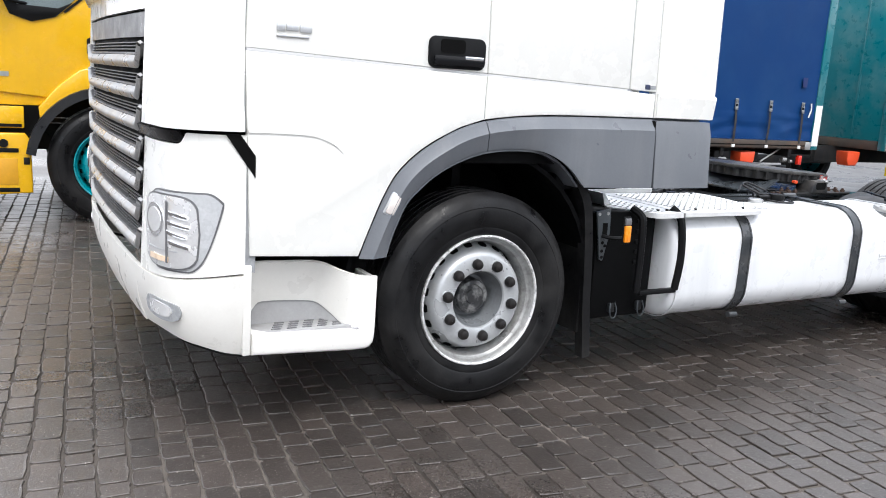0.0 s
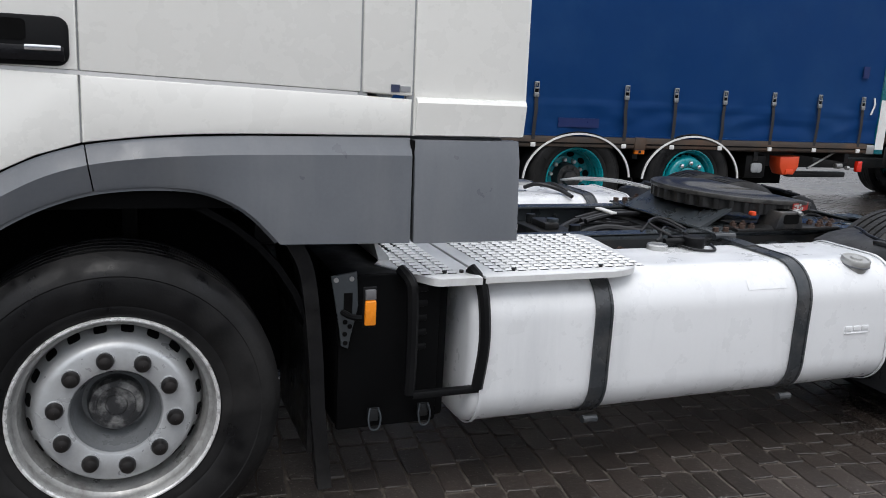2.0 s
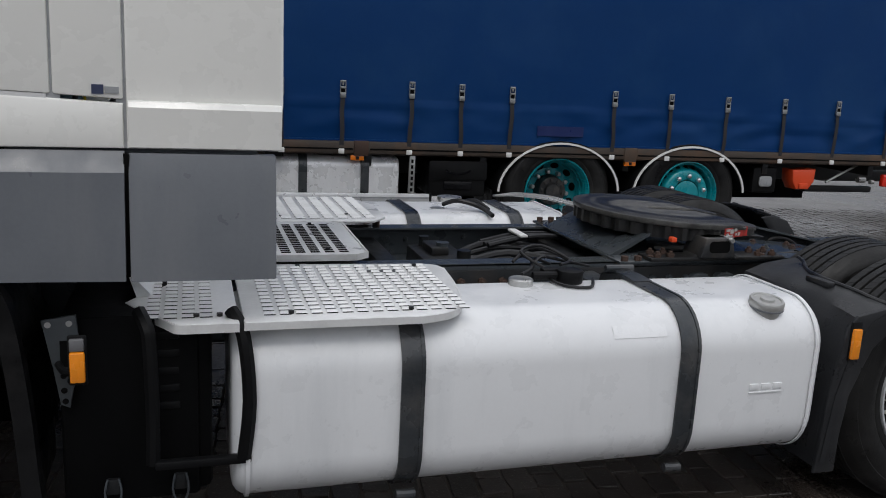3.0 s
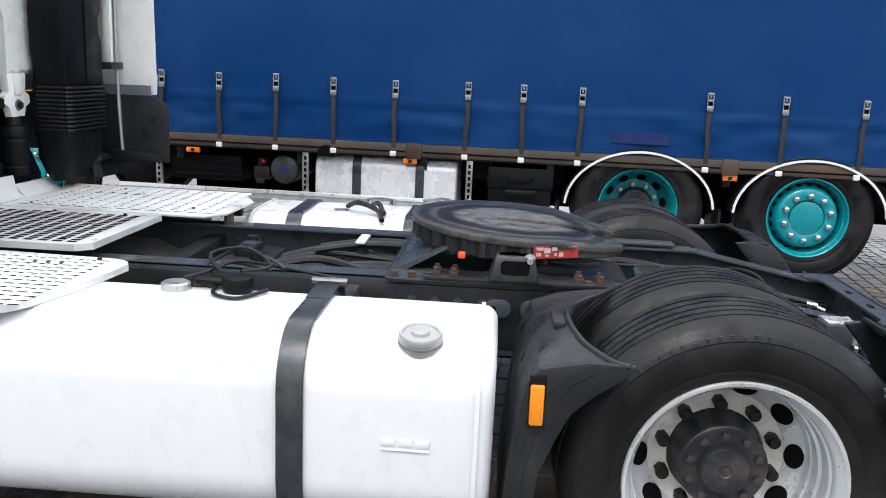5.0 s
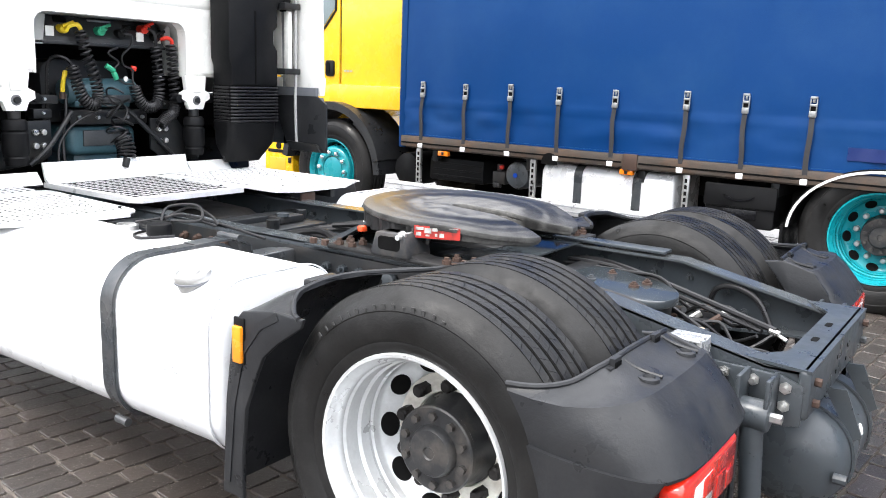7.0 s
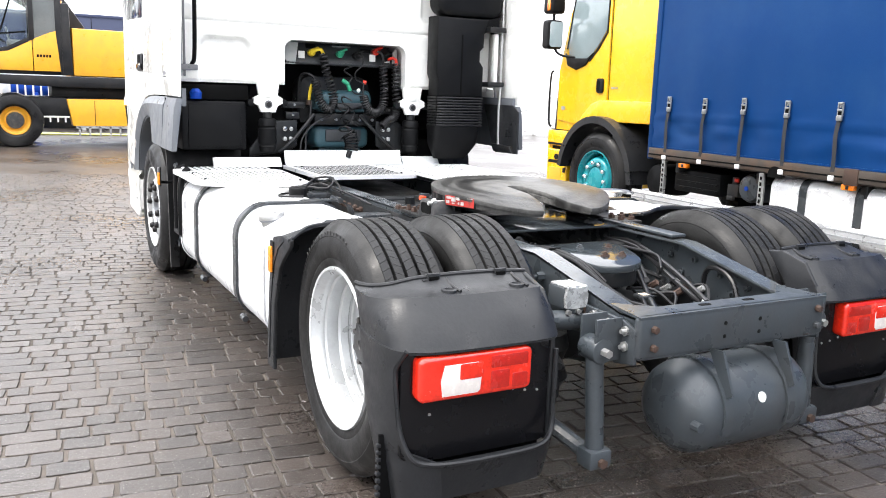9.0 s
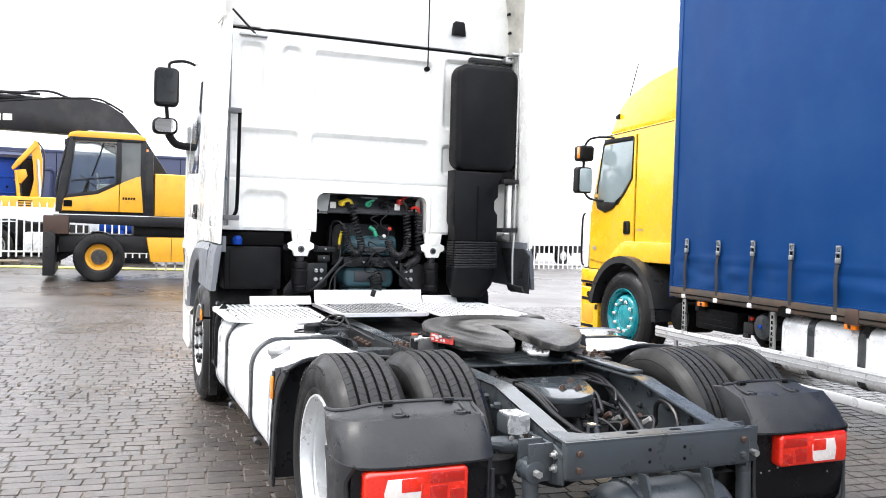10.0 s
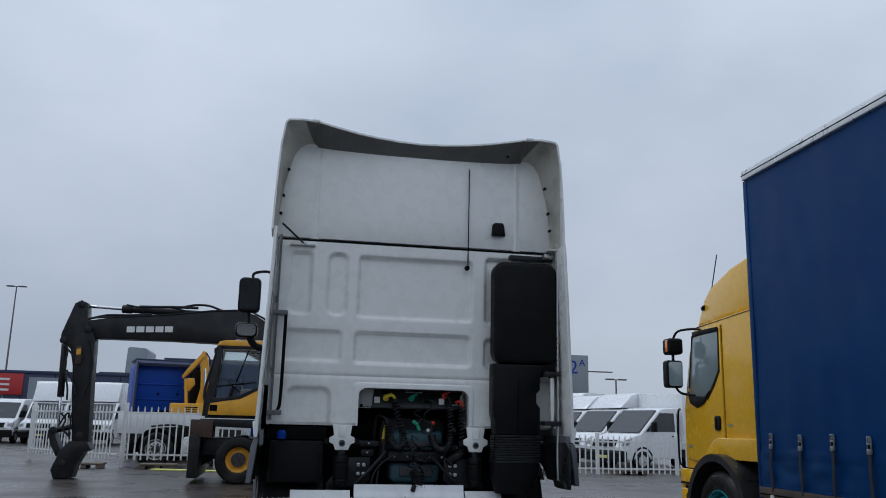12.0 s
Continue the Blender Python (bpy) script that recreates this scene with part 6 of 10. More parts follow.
throat = [(FX + 0.400, YC - 0.125), (FX + 0.33, YC - 0.082), (FX + 0.25, YC - 0.058), (FX + 0.13, YC - 0.046)] + [(FX - 0.02 + 0.040 * math.cos(radians(a)), YC + 0.040 * math.sin(radians(a))) for a in range(-70, -291, -20)] + [(FX + 0.13, YC + 0.046), (FX + 0.25, YC + 0.058), (FX + 0.33, YC + 0.082), (FX + 0.400, YC + 0.125)]


def ramped(bm, x0, drop):
    """Bends the rear of the plate down behind x0."""
    bmesh.ops.bisect_plane(bm, geom=bm.verts[:] + bm.edges[:] + bm.faces[:], plane_co=(x0, 0, 0), plane_no=(1, 0, 0))
    for v in bm.verts:
        if v.co.x > x0:
            v.co.z -= drop * (v.co.x - x0) * (1.0 if v.co.z > FZ + 0.02 else 0.35)
    return bm


# the plate rocks back a little on its pivot
ROCK = Matrix(((1, 0, 0, 0), (0, 1, 0, 0), (-0.045, 0, 1, 0.045 * 3.15 - 0.004), (0, 0, 0, 1)))
fw = part("fifth_wheel", moved(ramped(bm_prism(out + throat, "z", FZ + 0.018, FZ + 0.042, 0.006, 2), FX + 0.16, 0.13), ROCK), PLATE_GREASE, T, "greasy black cast fifth wheel coupling plate")
horn = bm_prism([(FX + (x - FX) * 0.985, YC + (y - YC) * 0.985) for x, y in out + throat], "z", FZ - 0.010, FZ + 0.022, 0.004, 1)
bmesh.ops.bisect_plane(horn, geom=horn.verts[:] + horn.edges[:] + horn.faces[:], plane_co=(FX + 0.02, 0, 0), plane_no=(1, 0, 0), clear_inner=True)
part("horn_body", moved(ramped(horn, FX + 0.16, 0.13), ROCK), PLATE_GREASE, fw)
flutes = []
for k in range(141):
    a = radians(75 + 1.5 * k)
    r = 0.988 - (0.0, 0.004, 0.030, 0.040, 0.040, 0.030, 0.004)[k % 7]
    flutes.append((FX + (RXF if math.cos(a) > 0 else 0.392) * r * math.cos(a), YC + RYF * r * math.sin(a)))
part("coupling_skirt", moved(bm_prism(flutes + [(FX + 0.05, YC - 0.30), (FX - 0.05, YC - 0.2), (FX - 0.05, YC + 0.2), (FX + 0.05, YC + 0.30)], "z", FZ - 0.036, FZ + 0.022, 0.002, 1), ROCK), GREASE, fw, "fluted cast edge of the plate")
for s in (-1, 1):
    part("horn_rib", moved(ramped(bm_prism([(FX + 0.04, FZ - 0.006), (FX + 0.04, FZ - 0.045), (FX + 0.24, FZ - 0.030), (FX + 0.34, FZ - 0.006)], "y", YC + s * 0.14, YC + s * 0.33, 0.006), FX + 0.16, 0.13), ROCK), GREASE, fw)
for s in (-1, 1):
    yy = YC + s * 0.415
    ped = bm_prism([(FX - 0.16, 0.805), (FX - 0.07, 0.83), (FX - 0.05, 0.90), (FX + 0.06, 0.90), (FX + 0.08, 0.83), (FX + 0.20, 0.805)], "y", yy - 0.05, yy + 0.05, 0.012)
    pd = part("pedestal", ped, GREASE, fw)
    part("pedestal_pocket", bm_prism(rounded(FX - 0.045, FX + 0.05, 0.84, 0.888, 0.014), "y", yy - 0.072, yy + 0.072), SEAM, fw)
    part("pedestal_face", bm_prism([(FX - 0.085, 0.815), (FX - 0.06, 0.90), (FX + 0.065, 0.90), (FX + 0.085, 0.815)], "y", yy - 0.07, yy + 0.07, 0.008), HUB, fw)
    part("pedestal_foot", bm_box(FX - 0.30, FX + 0.34, yy - 0.055, yy + 0.055, 0.803, 0.818, 0.004), GREASE, fw)
    for x in (-0.26, -0.20, 0.22, 0.29):
        for dy in (-0.03, 0.03):
            part("mount_bolt", merged(bm_rod((FX + x, yy + dy, 0.816), (FX + x, yy + dy, 0.832), 0.016, 6), bm_rod((FX + x, yy + dy, 0.83), (FX + x, yy + dy, 0.842), 0.009, 8)), RUST, fw)
LAB = pose(3.222, -0.419, FZ + 0.002, 0, 0, 21)
lab = part("warning_label", bm_box(-0.082, 0.082, -0.0265, -0.0235, -0.020, 0.022), LABEL_RED, fw, "worn red and white warning label", m=LAB)
part("label_back", bm_box(-0.086, 0.086, -0.024, 0.05, -0.024, 0.018, 0.004), GREASE, fw, m=LAB)
for x0, x1, z0, z1 in ((0.080, 0.108, 0.012, 0.022), (0.082, 0.100, -0.008, 0.004), (0.112, 0.136, 0.002, 0.020), (0.116, 0.130, -0.009, -0.003), (0.140, 0.160, 0.010, 0.022), (0.150, 0.158, -0.008, 0.002), (0.166, 0.182, -0.010, 0.004), (0.188, 0.232, 0.021, 0.0235)):
    part("label_block", bm_box(x0 - 0.156, x1 - 0.156, -0.0285, -0.026, z0 - 0.004, z1 - 0.004), LABEL_WHITE, lab)
part("release_bolt", merged(bm_rod((FX + 0.05, YC - 0.42, FZ - 0.01), (FX + 0.05, YC - 0.50, FZ - 0.012), 0.010, 10), bm_rod((FX + 0.05, YC - 0.465, FZ - 0.01), (FX + 0.05, YC - 0.478, FZ - 0.01), 0.019, 6)), STEEL, fw)
part("release_loop", bm_tube([(2.93, 0.38, 0.875), (2.85, 0.60, 0.888), (2.76, 0.86, 0.868), (2.70, 0.975, 0.842), (2.665, 0.985, 0.836), (2.66, 0.95, 0.842), (2.72, 0.84, 0.862), (2.81, 0.58, 0.884), (2.90, 0.37, 0.875)], 0.007, 8), STEEL, fw, "bare steel release handle loop")
part("handle_tip", bm_box(FX - 0.19, FX - 0.165, YC - 0.43, YC - 0.40, FZ - 0.03, FZ - 0.01, 0.004), RED_ORANGE, fw)
part("mounting_plate", bm_box(2.66, 3.425, YC - 0.455, YC + 0.455, 0.793, 0.803, 0.002), PLATE_DARK, T, "wet dark grey mounting plate under the coupling")
part("plate_rise", bm_prism([(2.68, 0.803), (2.86, 0.895), (2.88, 0.895), (2.72, 0.803)], "y", YC - 0.33, YC + 0.33), CHASSIS, T)
for x in [2.69 + 0.06 * i for i in range(3)] + [3.34, 3.39]:
    for s in (-1, 1):
        part("mount_bolt", bm_rod((x, YC + s * 0.435, 0.803), (x, YC + s * 0.435, 0.822), 0.015, 6), RUST, T)

# things between the rails
part("gearbox", bm_prism([(0.9, 0.62), (0.9, 0.76), (1.6, 0.74), (1.75, 0.68), (1.75, 0.5), (0.9, 0.45)], "y", YC - 0.25, YC + 0.25, 0.03), CHASSIS_DARK, T)
part("prop_shaft", bm_rod((1.75, YC, 0.60), (3.4, YC, 0.55), 0.06, 16), CHASSIS_DARK, T)
part("axle_housing", merged(bm_rod((XR, -1.0, 0.46), (XR, 0.9, 0.46), 0.075, 16), bm_lathe([(0.05, -0.22), (0.16, -0.14), (0.20, 0.0), (0.16, 0.14), (0.05, 0.22)], 24, "y", (XR, YC, 0.47), caps=True)), CHASSIS_DARK, T)
part("front_axle", bm_rod((0.0, -1.0, 0.44), (0.0, 1.0, 0.44), 0.06, 12), CHASSIS_DARK, T)
sp = fair([(3.60, -0.228), (3.566, -0.175), (3.562, -0.11), (3.572, 0.03), (3.61, 0.088), (3.673, 0.099), (3.815, 0.057), (3.925, -0.003), (3.972, -0.080), (3.975, -0.15), (3.94, -0.215), (3.87, -0.235), (3.75, -0.222), (3.60, -0.228)], 3)[:-1]
PLATE_LEAN = Matrix(((1, 0, 0, 0), (0, 1, 0, 0), (-0.028, 0.021, 1, 0.1065), (0, 0, 0, 1)))
pl = part("suspension_plate", moved(bm_prism(sp, "z", 0.727, 0.757, 0.006), PLATE_LEAN), WET_GREY, T, "wet grey suspension plate with bolts")
part("plate_skirt", bm_prism([(3.75 + (x - 3.75) * 0.9, -0.07 + (y + 0.07) * 0.9) for x, y in sp], "z", 0.66, 0.722, 0.004), CHASSIS_DARK, pl)
for x, y in ((3.661, -0.104), (3.684, 0.026), (3.818, -0.098), (3.838, -0.030)):
    part("plate_bolt", merged(bm_rod((x, y, 0.752), (x, y, 0.7615), 0.018, 14), bm_rod((x, y, 0.7615), (x, y, 0.769), 0.0125, 6), bm_rod((x, y, 0.769), (x, y, 0.774), 0.007, 8)), RUST if y > -0.1 else HUB_GREY, pl)
for s in (-1, 1):
    part("air_bellows", bm_lathe([(0.06, 0.58), (0.11, 0.57), (0.12, 0.52), (0.10, 0.47), (0.12, 0.41), (0.09, 0.36)], 24, "z", (4.06, YC + s * 0.53, 0), caps=True), RUBBER, T)
    part("shock_absorber", bm_rod((3.45, YC + s * 0.52, 0.72), (3.56, YC + s * 0.56, 0.42), 0.04, 14), CHASSIS_DARK, T)
    part("bellows_beam", bm_box(3.4, 4.2, YC + s * 0.56 - 0.05, YC + s * 0.56 + 0.05, 0.36, 0.44, 0.012), CHASSIS_DARK, T)
valve = merged(bm_box(1.95, 2.16, YC - 0.14, YC + 0.22, 0.66, 0.74, 0.012), bm_box(2.0, 2.08, YC - 0.02, YC + 0.14, 0.74, 0.775, 0.008), bm_rod((2.12, YC - 0.1, 0.74), (2.12, YC - 0.1, 0.78), 0.03, 12), bm_rod((2.02, YC + 0.18, 0.74), (2.02, YC + 0.18, 0.785), 0.024, 12))
part("valve_block", valve, CHASSIS_DARK, T, "dark air valve block between the rails")
part("valve_shelf", bm_prism([(1.80, YC - 0.38), (2.15, YC - 0.36), (2.40, YC - 0.12), (2.40, YC + 0.15), (2.15, YC + 0.38), (1.80, YC + 0.38)], "z", 0.645, 0.655), CHASSIS, T)
for k in range(7):
    y0 = YC - 0.20 + 0.065 * k
    rr = random.Random(k)
    part("air_line", bm_tube([(2.15, y0 * 0.6 + YC * 0.4, 0.71), (2.35, y0 + rr.uniform(-.05, .05), 0.73 + rr.uniform(-.03, .02)), (2.6, y0 + rr.uniform(-.05, .05), 0.72), (2.9, y0 + rr.uniform(-.04, .04), 0.69), (3.5, y0, 0.66)], 0.012 if k % 2 else 0.018, 8), HOSE, T)
for k, (pts, r) in enumerate(((((3.40, 0.28, 0.735), (3.55, 0.27, 0.745), (3.80, 0.20, 0.72), (4.03, 0.12, 0.69), (4.27, 0.01, 0.665)), 0.011), (((3.40, 0.24, 0.74), (3.60, 0.245, 0.735), (3.78, 0.20, 0.70), (4.0, 0.11, 0.675), (4.22, 0.03, 0.65)), 0.009),
                              (((3.40, 0.20, 0.73), (3.66, 0.22, 0.73), (3.80, 0.19, 0.735), (3.87, 0.15, 0.70), (3.84, 0.17, 0.67), (3.79, 0.20, 0.70)), 0.007), (((3.84, 0.05, 0.70), (4.0, -0.04, 0.66), (4.12, -0.11, 0.63), (4.24, -0.17, 0.62), (4.33, -0.10, 0.60)), 0.010),
                              (((3.98, -0.06, 0.62), (4.10, -0.14, 0.65), (4.22, -0.20, 0.64), (4.34, -0.12, 0.62), (4.38, 0.0, 0.60)), 0.007), (((4.05, -0.20, 0.64), (4.18, -0.24, 0.66), (4.30, -0.20, 0.65), (4.36, -0.15, 0.60)), 0.007),
                              (((3.55, -0.30, 0.745), (3.66, -0.285, 0.765), (3.85, -0.275, 0.755), (4.0, -0.26, 0.70), (4.10, -0.20, 0.64)), 0.008), (((3.52, -0.28, 0.75), (3.68, -0.265, 0.77), (3.86, -0.255, 0.75), (3.99, -0.235, 0.69), (4.08, -0.17, 0.63)), 0.008),
                              (((3.50, -0.26, 0.75), (3.70, -0.25, 0.768), (3.88, -0.24, 0.745), (3.97, -0.21, 0.69)), 0.007))):
    part("cable", bm_tube(pts, r, 8), HOSE, T)
part("cable_tie", bm_box(3.71, 3.718, -0.295, -0.240, 0.757, 0.780, 0.003), SEAM, T)
part("cable_clip", merged(bm_rod((4.25, 0.015, 0.662), (4.285, 0.0, 0.658), 0.011, 10), bm_rod((4.28, 0.0, 0.655), (4.31, -0.012, 0.645), 0.007, 8)), STEEL, T)
part("sensor_plug", merged(bm_rod((4.10, -0.10, 0.64), (4.19, -0.15, 0.625), 0.012, 10), bm_box(4.02, 4.08, -0.12, -0.06, 0.635, 0.652, 0.006)), CHASSIS_DARK, T, "grey sensor plug")
part("plug_label", bm_box(4.035, 4.065, -0.105, -0.075, 0.652, 0.654), AMBER_PALE, T)
part("flange_pad", bm_box(3.30, 3.78, YC + 0.33, YC + 0.41, 0.803, 0.815, 0.003), CHASSIS, T)

bolt_in = part("rail_bolt", merged(bm_rod((0, 0, 0), (0, -0.014, 0), 0.015, 6), bm_rod((0, 0, 0), (0, -0.026, 0), 0.007, 8)), CHASSIS, T, m=pose(1.9, YC + 0.393, 0.73))
random.seed(9)
for k in range(34):
    x = 1.92 + 0.072 * k
    if k % 5 != 3:
        again(bolt_in, pose(x, YC + 0.393, rail_top(x) - (0.06 if k % 2 else 0.12) - random.uniform(0, 0.02)))
    if k % 4 == 1:
        again(bolt_in, pose(x + 0.02, YC + 0.393, rail_top(x) - 0.18))
part("hose_loop", bm_tube([(3.95, YC + 0.36, 0.60), (3.98, YC + 0.34, 0.70), (4.05, YC + 0.33, 0.725), (4.14, YC + 0.32, 0.69), (4.20, YC + 0.30, 0.60)], 0.011, 8), HOSE, T)
part("coiled_hose", coil(((3.42, YC - 0.20, 0.755), (3.47, YC - 0.21, 0.745), (3.52, YC - 0.18, 0.74)), 0.018, 6, 0.0045), HOSE, T)
for k, (y0, z0) in enumerate(((0.05, 0.775), (0.10, 0.77), (0.16, 0.768))):
    part("air_line", bm_tube([(2.30, YC + y0 + 0.05, z0 - 0.02), (2.5, YC + y0 + 0.10, z0 + 0.004), (2.72, YC + y0 + 0.13, z0 - 0.004), (2.9, YC + y0 + 0.16, z0 - 0.04)], 0.013, 8), HOSE, T)
part("line_clip", bm_box(2.46, 2.50, YC + 0.12, YC + 0.28, 0.785, 0.797, 0.004), STRIPE, T)
part("valve_cap", bm_rod((2.06, YC + 0.02, 0.775), (2.06, YC + 0.02, 0.79), 0.03, 12), CHASSIS, T)
for k in range(5):
    part("valve_port", bm_rod((1.97 + 0.04 * k, YC - 0.145, 0.70), (1.97 + 0.04 * k, YC - 0.175, 0.705), 0.011, 8), STEEL if k % 2 else RUST, T)
    part("valve_line", bm_tube([(1.97 + 0.04 * k, YC - 0.17, 0.705), (2.0 + 0.04 * k, YC - 0.22, 0.725), (2.12 + 0.04 * k, YC - 0.27 + 0.01 * k, 0.72), (2.35, YC - 0.28 + 0.02 * k, 0.70)], 0.006, 6), HOSE, T)

random.seed(31)
for k in range(9):
    x0, y0 = random.uniform(3.5, 4.0), YC + random.uniform(-0.05, 0.30)
    z0 = random.uniform(0.60, 0.72)
    pts = [(x0 + 0.10 * j, y0 + random.uniform(-0.07, 0.07), z0 + random.uniform(-0.05, 0.04)) for j in range(4)]
    part("air_line", bm_tube(pts, random.choice((0.006, 0.008, 0.011)), 8), HOSE, T)
for k in range(6):
    x0, y0 = 3.90 + 0.07 * (k % 3), YC + 0.12 + 0.11 * (k // 3)
    part("line_fitting", bm_rod((x0, y0, 0.635), (x0 + 0.03, y0 + 0.012, 0.66), 0.013, 6), STEEL if k % 2 else RUST, T)
part("levelling_valve", bm_box(3.96, 4.05, YC + 0.10, YC + 0.22, 0.58, 0.645, 0.010), BLACK, T)

# rear mudguards, tail lamps
for s in (-1, 1):
    def mm(b):
        return b if s < 0 else moved(mirrored(b), Matrix.Translation((0, -0.09, 0)))
    off = Matrix.Identity(4)
    side_f = [(3.065, 0.22), (3.085, 0.52), (3.12, 0.745), (3.155, 0.782), (3.27, 0.805), (3.385, 0.802), (3.375, 0.775), (3.29, 0.715), (3.235, 0.665), (3.205, 0.60), (3.165, 0.50), (3.15, 0.36), (3.15, 0.22)]
    f = part("front_mudguard", mm(bm_prism(side_f, "y", -1.250, -1.232, 0.006)), MUDGUARD, T, "dark grey plastic front mudguard half")
    low = [(3.070, 0.24), (3.085, 0.50), (3.112, 0.70), (3.15, 0.772), (3.22, 0.792), (3.27, 0.801), (3.375, 0.800)]
    rows_f = [(-1.248, 0.0, 3.375, 0.800), (-1.225, 0.3, 3.335, 0.806), (-1.17, 0.75, 3.280, 0.826), (-1.11, 0.95, 3.252, 0.836), (-0.97, 1.0, 3.238, 0.842), (-0.85, 1.0, 3.27, 0.843), (-0.72, 1.0, 3.36, 0.843), (-0.64, 1.0, 3.40, 0.842)]

    def front_sheet(u, v):
        i, j = int(round(u * 6)), int(round(v * 7))
        y, k, lx, lz = rows_f[j]
        x, z = low[i]
        if i > 3:
            q = (i - 3) / 3
            x = 3.15 + (lx - 3.15) * q
            z = z + (lz - z) * k * (0.35 + 0.65 * q)
        return (x, y, z + (0.018 * k if i == 3 else 0))
    part("mudguard_top", mm(bm_grid(front_sheet, 6, 7, 0.008)), MUDGUARD, f)
    lipf = [front_sheet(1, j / 7) for j in range(8)]
    part("mudguard_lip", mm(bm_tube([(x - 0.004, y, z) for x, y, z in lipf], 0.008, 8, 3)), MUDGUARD, f)
    part("mudguard_clip", mm(bm_box(3.19, 3.225, -1.05, -0.93, 0.822, 0.846, 0.008)), MUDGUARD, f)
    part("mudguard_rib", mm(bm_band([(3.10, 0.26), (3.125, 0.50), (3.165, 0.66), (3.23, 0.745), (3.30, 0.785)], "y", -1.2535, -1.249, 0.022)), MUDGUARD, f)
    ref = part("side_reflector", mm(bm_box(3.130, 3.166, -1.266, -1.250, 0.635, 0.742, 0.006)), ORANGE, T, "orange side reflector")
    part("reflector_base", mm(bm_box(3.127, 3.169, -1.256, -1.246, 0.630, 0.765, 0.004)), BLACK, T)
    # rear half: side flank, a sloping rear band with a crease, and a dished top up to the lip
    crease = [(3.99, -1.228), (4.06, -1.238), (4.13, -1.240), (4.19, -1.228), (4.232, -1.20), (4.258, -1.165), (4.270, -1.12), (4.275, -1.06), (4.277, -0.98), (4.277, -0.90), (4.275, -0.82), (4.272, -0.76), (4.265, -0.72), (4.25, -0.698)]
    crease_z = [0.757, 0.757, 0.760, 0.768, 0.775, 0.779] + [0.780] * 8
    foot = [(4.055, -1.232), (4.12, -1.245), (4.20, -1.250), (4.27, -1.248), (4.325, -1.236), (4.362, -1.205), (4.380, -1.16), (4.388, -1.10), (4.391, -1.02), (4.391, -0.93), (4.390, -0.84), (4.386, -0.77), (4.375, -0.72), (4.355, -0.698)]
    edge = [(3.985, -1.224), (4.04, -1.214), (4.085, -1.195), (4.115, -1.165), (4.13, -1.13), (4.14, -1.09), (4.147, -1.05), (4.15, -1.0), (4.15, -0.95), (4.15, -0.90), (4.15, -0.84), (4.15, -0.78), (4.15, -0.73), (4.15, -0.700)]
    edge_z = [0.772, 0.775, 0.782, 0.790, 0.800, 0.808, 0.812, 0.815, 0.816, 0.816, 0.815, 0.812, 0.810, 0.808]

    def foot_at(f):
        i = min(12, int(f))
        k = f - i
        return (foot[i][0] + (foot[i + 1][0] - foot[i][0]) * k, foot[i][1] + (foot[i + 1][1] - foot[i][1]) * k)

    def rear_shell(u, v):
        i, j = int(round(u * 13)), int(round(v * 12))
        cx, cy, cz = *crease[i], crease_z[i]
        if j <= 6:
            k = j / 6
            fx, fy = foot[i]
            bow = 0.010 * math.sin(math.pi * k)
            z = 0.648 + (cz - 0.648) * k
            return (fx + (cx - fx) * k + bow, fy + (cy - fy) * k - (bow * 0.5 if i < 6 else 0), z)
        k = (j - 6) / 6
        ex, ey, ez = *edge[i], edge_z[i]
        return (cx + (ex - cx) * k, cy + (ey - cy) * k, cz + (ez - cz) * k - 0.010 * math.sin(math.pi * k) * min(1, i / 4))
    flank_rows = ((0.650, 4.7, 0.0), (0.60, 4.05, 0.020), (0.56, 4.0, 0.034), (0.42, 4.3, 0.066), (0.34, 5.0, 0.080), (0.30, 6.6, 0.086), (0.17, 6.6, 0.102))

    def flank(u, v):
        z, lim, dx = flank_rows[int(round(v * 6))]
        x, y = foot_at(lim * u)
        tuck = 0.16 * max(0.0, 0.42 - z)
        return (x + dx * max(0.0, 1 - u * 1.6) - tuck * max(0.0, u * 2 - 1), y + tuck, z)
    rr = part("rear_mudguard", mm(bm_grid(rear_shell, 13, 12, 0.010)), MUDGUARD, T, "dark grey plastic rear mudguard with tail lamp")
    part("mudguard_flank", mm(bm_grid(flank, 10, 6, 0.010)), MUDGUARD, rr)
    part("mudguard_skirt", mm(bm_grid(lambda u, v: (foot_at(6.4 + 6.6 * u)[0] - 0.018 - 0.04 * v, foot_at(6.4 + 6.6 * u)[1], 0.305 - 0.135 * v), 10, 3, 0.010)), MUDGUARD, rr)
    part("mudguard_soffit", mm(bm_grid(lambda u, v: (foot_at(4.4 + 8.6 * u)[0] - 0.075 * v - 0.002, foot_at(4.4 + 8.6 * u)[1] + 0.02 * v * (1 - u), 0.646), 14, 2, 0.006)), MUDGUARD, rr)
    recess = [(*foot_at(lim), z) for z, lim, dx in flank_rows[:5]] + [(4.372, -1.165, 0.310), (4.388, -1.08, 0.302), (4.391, -0.92, 0.300), (4.386, -0.78, 0.303), (4.372, -0.722, 0.325), (4.358, -0.702, 0.40), (4.352, -0.700, 0.60)]
    part("recess_rim", mm(bm_tube(recess, 0.0085, 8, 3)), MUDGUARD, rr)
    part("mudguard_lip", mm(bm_tube([(x, y, z) for (x, y), z in zip(edge, edge_z)], 0.0075, 8, 3)), MUDGUARD, rr)
